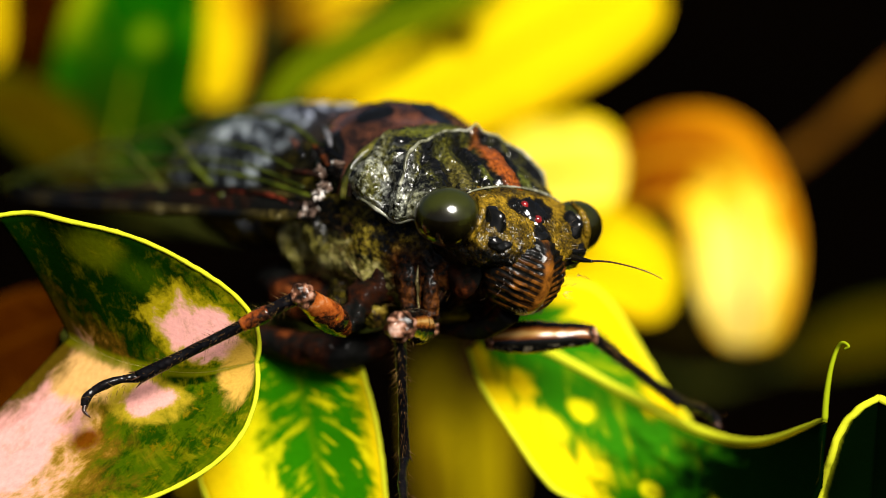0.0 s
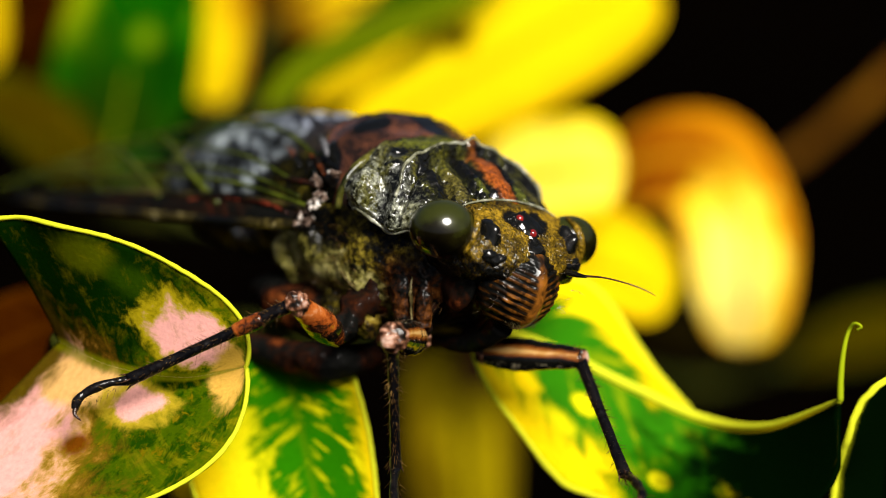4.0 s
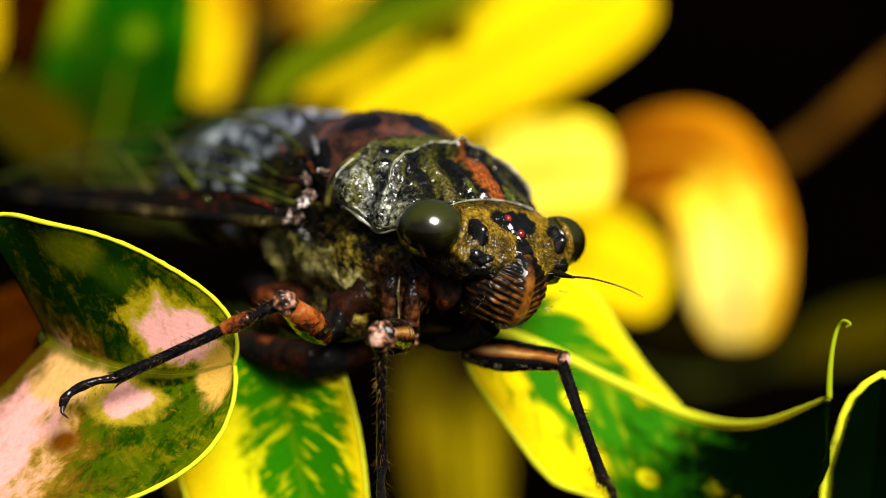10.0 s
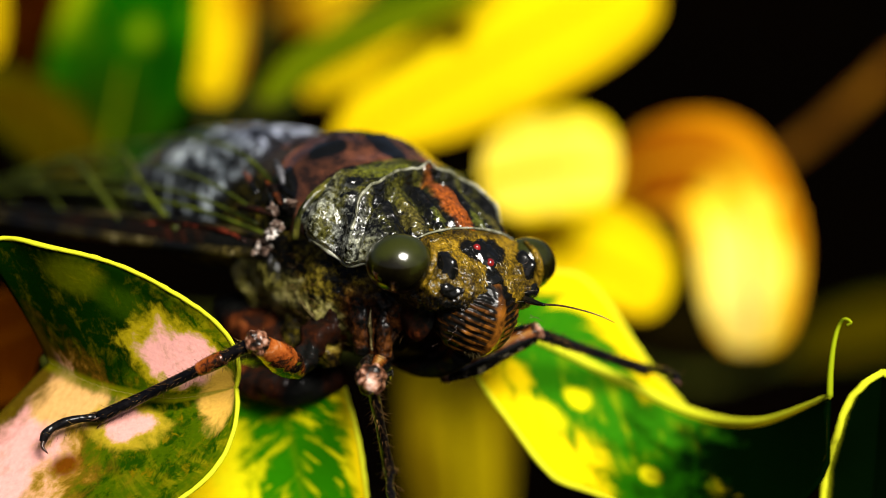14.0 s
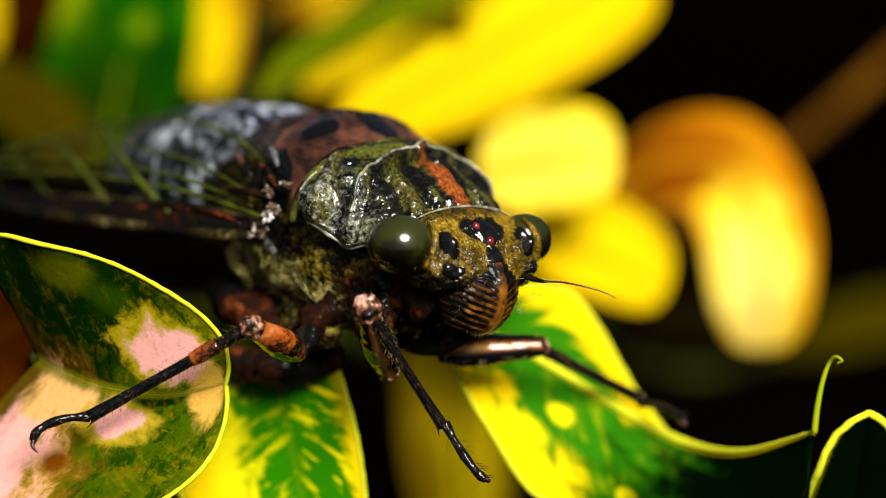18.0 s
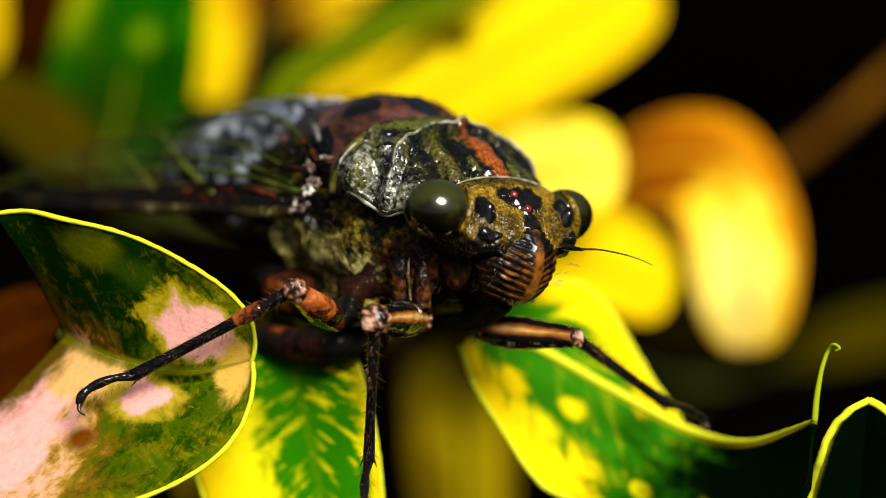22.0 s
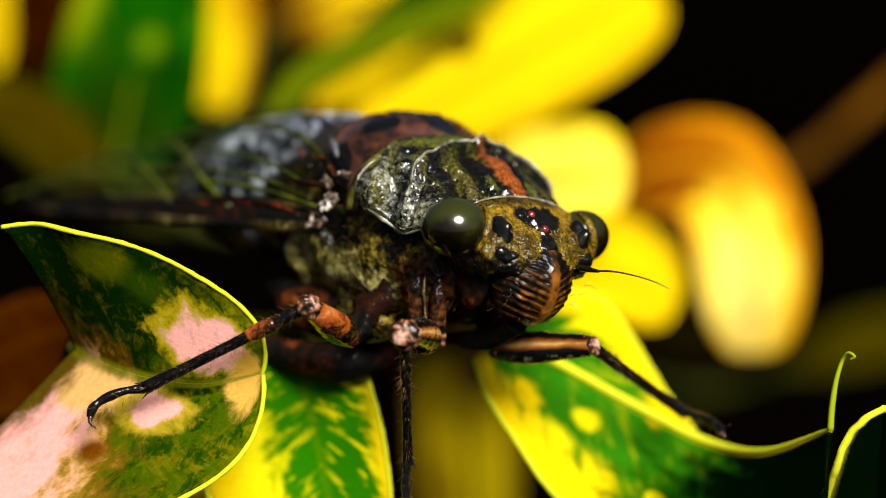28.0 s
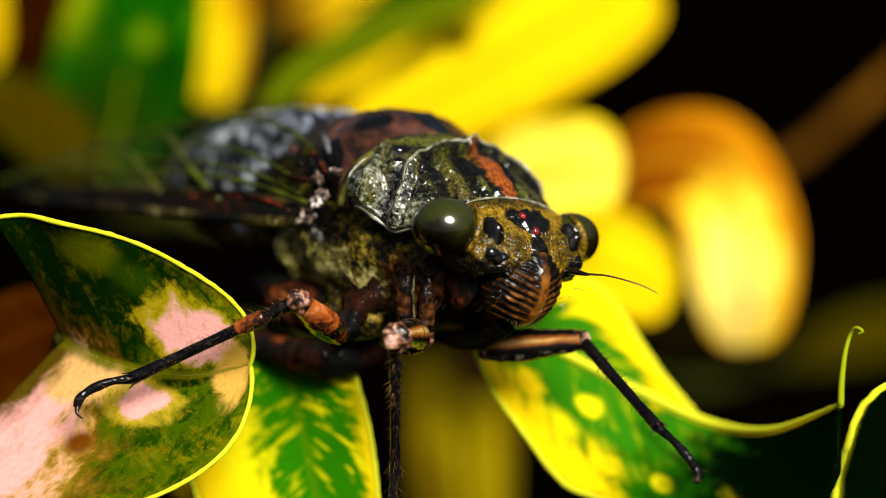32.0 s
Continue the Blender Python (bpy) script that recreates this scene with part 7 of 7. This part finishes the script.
    right_middle_tarsus = [  # on the body
        (0, -9.8, -19.92, -14.34, -65, 36.5, -115.4), (0.5, -9.86, -19.9, -14.31, -64.9, 36.4, -115.6), (1, -9.9, -19.86, -14.31, -65, 36.5, -115.4), (1.5, -9.92, -19.96, -14.28, -65.1, 36.7, -115.5),
        (2, -9.78, -20.01, -14.25, -64.1, 37.3, -114.5), (2.5, -9.55, -20.17, -14.22, -64.5, 37.8, -114.5), (3, -9.63, -20.12, -14.2, -64.7, 37.8, -114.9), (3.5, -9.69, -20.1, -14.17, -64.9, 37.8, -115),
        (5.5, -9.68, -20.11, -14.18, -64.5, 37.9, -114.8), (6, -9.64, -20.27, -14.06, -63.3, 37.3, -113.9), (6.5, -9.6, -20.15, -14.18, -64.5, 37.8, -114.5), (7, -9.66, -20.06, -14.19, -64.6, 37.8, -114.7),
        (7.5, -9.66, -20.1, -14.19, -64.3, 37.9, -114.4), (8, -9.54, -20.28, -14.11, -64.5, 37.8, -114.5), (8.5, -9.75, -20.1, -14.15, -64.3, 37.8, -114.5), (9, -9.56, -20.37, -13.95, -63.3, 37.3, -113.9),
        (9.5, -9.58, -20.18, -14.18, -64.9, 38.1, -114.6), (10, -9.53, -20.11, -14.22, -64.3, 38.1, -114), (10.5, -9.43, -20.31, -14.09, -64.2, 37.8, -114), (11, -9.59, -20.15, -14.12, -64.2, 37.8, -113.8),
        (11.5, -9.54, -20.28, -14, -63.3, 37.7, -113.2), (12, -9.47, -20.24, -14.07, -64.1, 38, -113.7), (12.5, -9.68, -20.09, -14.13, -64.2, 38, -113.8), (13, -9.79, -20.1, -14, -63.8, 37.6, -113.6),
        (13.1, -9.79, -20.1, -14, -63.8, 37.6, -113.6), (13.2, -10.79, -18.56, -14.04, -61.9, 29.9, -114.2), (13.5, -10.79, -18.56, -14.04, -61.9, 29.9, -114.2), (14, -10.58, -18.89, -14.27, -61.3, 30.4, -114.8),
        (14.5, -10.54, -19.18, -14.33, -61.4, 30.6, -115.7), (16.5, -10.16, -20.37, -14.34, -59.1, 30.3, -115.9), (17, -9.25, -21.13, -13.94, -60.3, 28.7, -113.6), (17.5, -9.92, -20.67, -14.44, -59.7, 30, -117.7),
        (18, -9.66, -20.49, -14.51, -60.4, 29.4, -117.2), (18.5, -9.68, -20.18, -14.63, -62.1, 29.4, -116.6), (19, -9.85, -19.98, -14.42, -63.7, 28.5, -115), (19.5, -10.24, -19.39, -14.59, -63.2, 29.5, -116.2),
        (20, -10.22, -19.48, -14.26, -63.9, 28.4, -114.4), (20.5, -10.35, -18.97, -14.49, -63.8, 29.7, -115.7), (21, -10.33, -18.91, -14.3, -63.4, 28.5, -113.7), (21.3, -10.33, -18.91, -14.3, -63.4, 28.5, -113.7),
        (21.4, -9.58, -19.9, -14.47, -65.3, 34.9, -115.3), (21.5, -9.58, -19.9, -14.47, -65.3, 34.9, -115.3), (22, -9.86, -19.79, -14.3, -65.3, 35.1, -115.6), (22.5, -9.72, -19.91, -14.25, -65, 35.2, -115.2),
        (23, -9.61, -19.72, -14.52, -65.7, 36.1, -115.2), (23.5, -9.68, -19.93, -14.29, -65.1, 35.3, -115.1), (24, -9.75, -19.86, -14.37, -65.2, 35.6, -115.5), (24.5, -9.7, -20, -14.22, -64.7, 35.5, -115.1),
        (25, -9.76, -19.89, -14.36, -65.2, 36.1, -115.6), (25.5, -9.82, -20.03, -14.27, -64.7, 36, -115.6), (27.5, -9.79, -19.93, -14.34, -65.1, 36.5, -115.4), (28, -9.86, -19.98, -14.35, -65, 36.3, -115.4),
        (28.5, -9.72, -20.04, -14.3, -65.1, 36.6, -115.8), (29, -9.87, -19.85, -14.35, -65.1, 36.6, -115.9), (29.5, -9.84, -19.91, -14.38, -65.8, 36.6, -116.1), (30, -9.8, -19.92, -14.34, -65, 36.5, -115.4),
        (30.5, -9.93, -19.81, -14.39, -65.2, 36.5, -115.6), (31, -9.77, -20.02, -14.28, -65, 36.5, -115.4), (31.5, -9.74, -19.96, -14.33, -65, 36.9, -115), (32, -9.87, -20.01, -14.22, -64.4, 37.6, -115.2),
    ]
    cupped_leaf_rows = [  # shift in mm
        (0, 0, 0, -0), (0.5, 0, 0, 0.06), (1, -0.06, 0, 0.05), (1.5, -0.14, 0, -0),
        (2, -0.39, 0, -0.08), (2.5, -0.33, 0, -0.17), (3, -0.36, 0, -0.22), (3.5, -0.47, 0, -0.25),
        (5.5, -0.55, 0, -0.33), (6, -0.53, 0, -0.39), (6.5, -0.52, 0, -0.33), (7, -0.58, 0, -0.39),
        (7.5, -0.61, 0, -0.39), (8, -0.61, 0, -0.33), (8.5, -0.67, 0, -0.28), (9, -0.72, 0, -0.22),
        (9.5, -0.78, 0, -0.28), (10, -0.91, 0, -0.22), (10.5, -0.91, 0, -0.14), (11, -1.08, 0, -0.17),
        (11.5, -1.22, 0, -0.19), (12, -1.33, 0, 0.06), (12.5, -1.25, 0, -0), (13, -1.39, 0, 0.11),
        (13.1, -1.39, 0, 0.11), (13.2, -0.94, 0, -1.61), (13.5, -0.94, 0, -1.61), (14, -0.99, 0, -1.96),
        (14.5, -1.36, 0, -2.19), (16.5, -1.91, 0, -2.94), (17, -1.88, 0, -2.66), (17.5, -1.66, 0, -2.6),
        (18, -1.55, 0, -2.16), (18.5, -1.16, 0, -1.55), (19, -1, 0, -1.19), (19.5, -0.72, 0, -1),
        (20, -0.61, 0, -0.83), (20.5, -0.36, 0, -0.72), (21, -0.36, 0, -0.63), (21.3, -0.36, 0, -0.63),
        (21.4, -0, 0, 0.33), (21.5, -0, 0, 0.33), (22, -0.11, 0, 0.11), (22.5, -0.11, 0, 0.14),
        (23, -0.05, 0, 0.05), (23.5, -0.03, 0, 0.08), (24, -0.06, 0, 0), (24.5, 0, 0, -0.03),
        (25, 0.17, 0, -0.05), (25.5, 0.08, 0, -0.27), (27.5, 0.17, 0, -0.27), (28, 0.22, 0, -0.33),
        (28.5, 0.25, 0, -0.17), (29, 0.08, 0, -0.11), (29.5, 0.11, 0, 0.05), (30, 0, 0, -0.03),
        (30.5, 0, 0, 0.11), (31, -0.06, 0, -0.05), (31.5, -0.17, 0, -0.05), (32, -0.25, 0, -0.14),
    ]
    streaked_leaf_rows = [  # shift in mm
        (0, 0, 0, -0), (0.5, -0.06, 0, 0.06), (1, -0.06, 0, -0), (1.5, -0.09, 0, -0.12),
        (2, -0.4, 0, -0.32), (2.5, -0.35, 0, -0.4), (3, -0.37, 0, -0.4), (3.5, -0.37, 0, -0.37),
        (5.5, -0.52, 0, -0.4), (6, -0.49, 0, -0.52), (6.5, -0.43, 0, -0.52), (7, -0.55, 0, -0.52),
        (7.5, -0.58, 0, -0.52), (8, -0.52, 0, -0.52), (8.5, -0.63, 0, -0.52), (9, -0.58, 0, -0.46),
        (9.5, -0.69, 0, -0.46), (10, -0.66, 0, -0.46), (10.5, -0.84, 0, -0.37), (11, -0.95, 0, -0.4),
        (11.5, -1.04, 0, -0.43), (12, -1.1, 0, -0.23), (12.5, -1.01, 0, -0.29), (13, -1.21, 0, -0.17),
        (13.1, -1.21, 0, -0.17), (13.2, -0.86, 0, -1.15), (13.5, -0.86, 0, -1.15), (14, -0.81, 0, -1.53),
        (14.5, -1.07, 0, -1.76), (16.5, -1.3, 0, -2.54), (17, -0.91, 0, -2.44), (17.5, -0.91, 0, -2.32),
        (18, -0.8, 0, -1.81), (18.5, -0.57, 0, -1.4), (19, -0.39, 0, -1.14), (19.5, -0.28, 0, -1),
        (20, -0.28, 0, -0.77), (20.5, -0.13, 0, -0.65), (21, -0.13, 0, -0.45), (21.3, -0.13, 0, -0.45),
        (21.4, 0.07, 0, 0.28), (21.5, 0.07, 0, 0.28), (22, -0.05, 0, 0.16), (22.5, -0.05, 0, 0.13),
        (23, 0.02, 0, 0.04), (23.5, 0.1, 0, 0.07), (24, 0.06, 0, 0.12), (24.5, -0.06, 0, 0.09),
        (25, 0.12, 0, 0.06), (25.5, 0.09, 0, -0.11), (27.5, 0.12, 0, -0.17), (28, 0.23, 0, -0.23),
        (28.5, 0.2, 0, -0.12), (29, 0.03, 0, -0), (29.5, 0.12, 0, 0.06), (30, -0.06, 0, 0.03),
        (30.5, -0.06, 0, 0.12), (31, -0.06, 0, -0.06), (31.5, -0.12, 0, -0.17), (32, -0.32, 0, -0.32),
    ]
    curled_leaf_rows = [  # shift in mm
        (0, 0.2, 0, 0), (6, 0.2, 0, 0), (9, 0.2, 0, 0), (13.1, 0.07, 0, 0.27),
        (13.2, 0.35, 0, -0.4), (14.5, 1.0, 0, -0.75), (17, 2.0, 0, -1.1), (19, 1.6, 0, -0.85),
        (20, 0.8, 0, -0.55), (21.3, 0.6, 0, -0.4), (22, 0.4, 0, -0.13), (28, 0.5, 0, -0.09),
        (32, 0.2, 0, 0),
    ]
    draped_leaf_rows = [  # shift in mm, lean and swing in degrees
        (0, 0, 0, -0, -0, 0), (0.5, 0, 0, 0.06, 0.01, -0.38), (1, 0, 0, -0, 0.4, 0.41), (1.5, 0.2, 0, -0, 0.19, 0.78),
        (2, 0.86, 0, 0.43, -2.26, 3.23), (2.5, 0.9, 0, 0.29, -2.82, 5.2), (3, 0.93, 0, 0.29, -2.82, 5.2), (3.5, 0.92, 0, 0.38, -2.82, 5.2),
        (5.5, 0.95, 0, 0.46, -2.82, 5.2), (6, 0.98, 0, 0.35, -2.82, 5.2), (6.5, 0.98, 0, 0.41, -2.82, 5.2), (7, 0.92, 0, 0.35, -2.82, 5.2),
        (7.5, 0.95, 0, 0.35, -2.82, 5.2), (8, 0.9, 0, 0.35, -2.82, 5.2), (8.5, 0.84, 0, 0.41, -2.82, 5.2), (9, 0.72, 0, 0.35, -2.82, 5.2),
        (9.5, 0.72, 0, 0.41, -2.82, 5.2), (10, 0.58, 0, 0.46, -2.82, 5.2), (10.5, 0.52, 0, 0.49, -2.82, 5.2), (11, 0.36, 0, 0.41, -2.82, 5.2),
        (11.5, 0.21, 0, 0.38, -2.82, 5.2), (12, 0.1, 0, 0.69, -2.82, 5.2), (12.5, 0.18, 0, 0.64, -2.82, 5.2), (13, -0.01, 0, 0.69, -2.82, 5.2),
        (13.1, -0.01, 0, 0.69, -2.82, 5.2), (13.2, 0.23, 0, 0.8, -2.86, 2.38), (13.5, 0.23, 0, 0.8, -2.86, 2.38), (14, 0.46, 0, 0.48, -2.47, 4.13),
        (14.5, 0.43, 0, 0.26, -2.64, 5.04), (16.5, 0.66, 0, -0.46, -2.63, 9.11), (17, 0.17, 0, -0.8, 0.09, 8.09), (17.5, -0.23, 0, -1.37, 2.06, 6.78),
        (18, -0.46, 0, -1.03, 2.29, 5.38), (18.5, -0.51, 0, -0.91, 2.35, 3.53), (19, -0.4, 0, -0.54, 1.42, 0.89), (19.5, -0.46, 0, -0.29, 0.99, 1.67),
        (20, -0.51, 0, -0.11, 1.03, 0.46), (20.5, -0.49, 0, 0, 0.81, 0.44), (21, -0.83, 0, 0.03, 1.9, -0.99), (21.3, -0.83, 0, 0.03, 1.9, -0.99),
        (21.4, -0.57, 0, 0.23, 1.44, -0.29), (21.5, -0.57, 0, 0.23, 1.44, -0.29), (22, -0.46, 0, 0.12, 0.83, -0.35), (22.5, -0.4, 0, 0.14, 0.64, -0.74),
        (23, -0.34, 0, 0.12, 0.64, -0.76), (23.5, -0.31, 0, 0.2, 0.41, -0.38), (24, -0.29, 0, 0.11, 0.41, -0.38), (24.5, -0.17, 0, 0.03, 0.42, 0.03),
        (25, 0, 0, -0, 0.2, 0.39), (25.5, 0.03, 0, -0.11, 0.2, 0.39), (27.5, 0.12, 0, -0.17, 0.18, 0.39), (28, 0.17, 0, -0.23, 0.18, 0.39),
        (28.5, 0.09, 0, -0.12, 0.18, 0.39), (29, 0.03, 0, -0.06, -0.01, 0.38), (29.5, 0.06, 0, 0.06, -0.02, 0.38), (30, 0, 0, 0.03, -0, 0),
        (30.5, 0, 0, 0.06, -0.2, -0.39), (31, 0.06, 0, -0.06, 0.61, 0.42), (31.5, 0.17, 0, -0.06, 0.18, 1.18), (32, 1, 0, 0.31, -2.26, 3.66),
    ]
    seat = lambda x, y, z, a, b, c: pose(x * MM, y * MM, z * MM, a, b, c)
    walk(BODY, [(t, BUSH @ seat(*r)) for t, *r in body_rows])
    tables = {"left_front": (left_front_femur, left_front_tibia, left_front_tarsus), "right_front": (right_front_femur, right_front_tibia, right_front_tarsus),
              "right_middle": (right_middle_femur, right_middle_tibia, right_middle_tarsus)}
    for key, pieces in LEGS.items():
        for ob, table in zip(pieces, tables[key]):
            first, last = table[0], table[-1]
            rows = ([(0.0, *first[1:])] if first[0] > 0 else []) + table + ([(CLIP, *last[1:])] if last[0] < CLIP else [])
            walk(ob, [(t, seat(*r)) for t, *r in rows])
    for key, table in (("cupped", cupped_leaf_rows), ("streaked", streaked_leaf_rows), ("curled", curled_leaf_rows)):
        home = LEAF[key].matrix_world.copy()
        walk(LEAF[key], [(t, BUSH @ pose(x * MM, y * MM, z * MM) @ BUSH.inverted() @ home) for t, x, y, z in table])
    mark = pose(9.19 * MM, 7 * MM, -10.79 * MM)
    for key in ("draped", "upright"):
        home = BUSH.inverted() @ LEAF[key].matrix_world
        walk(LEAF[key], [(t, BUSH @ pose(x * MM, y * MM, z * MM) @ mark @ pose(0, 0, 0, 0, lean, swing) @ mark.inverted() @ home) for t, x, y, z, lean, swing in draped_leaf_rows])


motions()
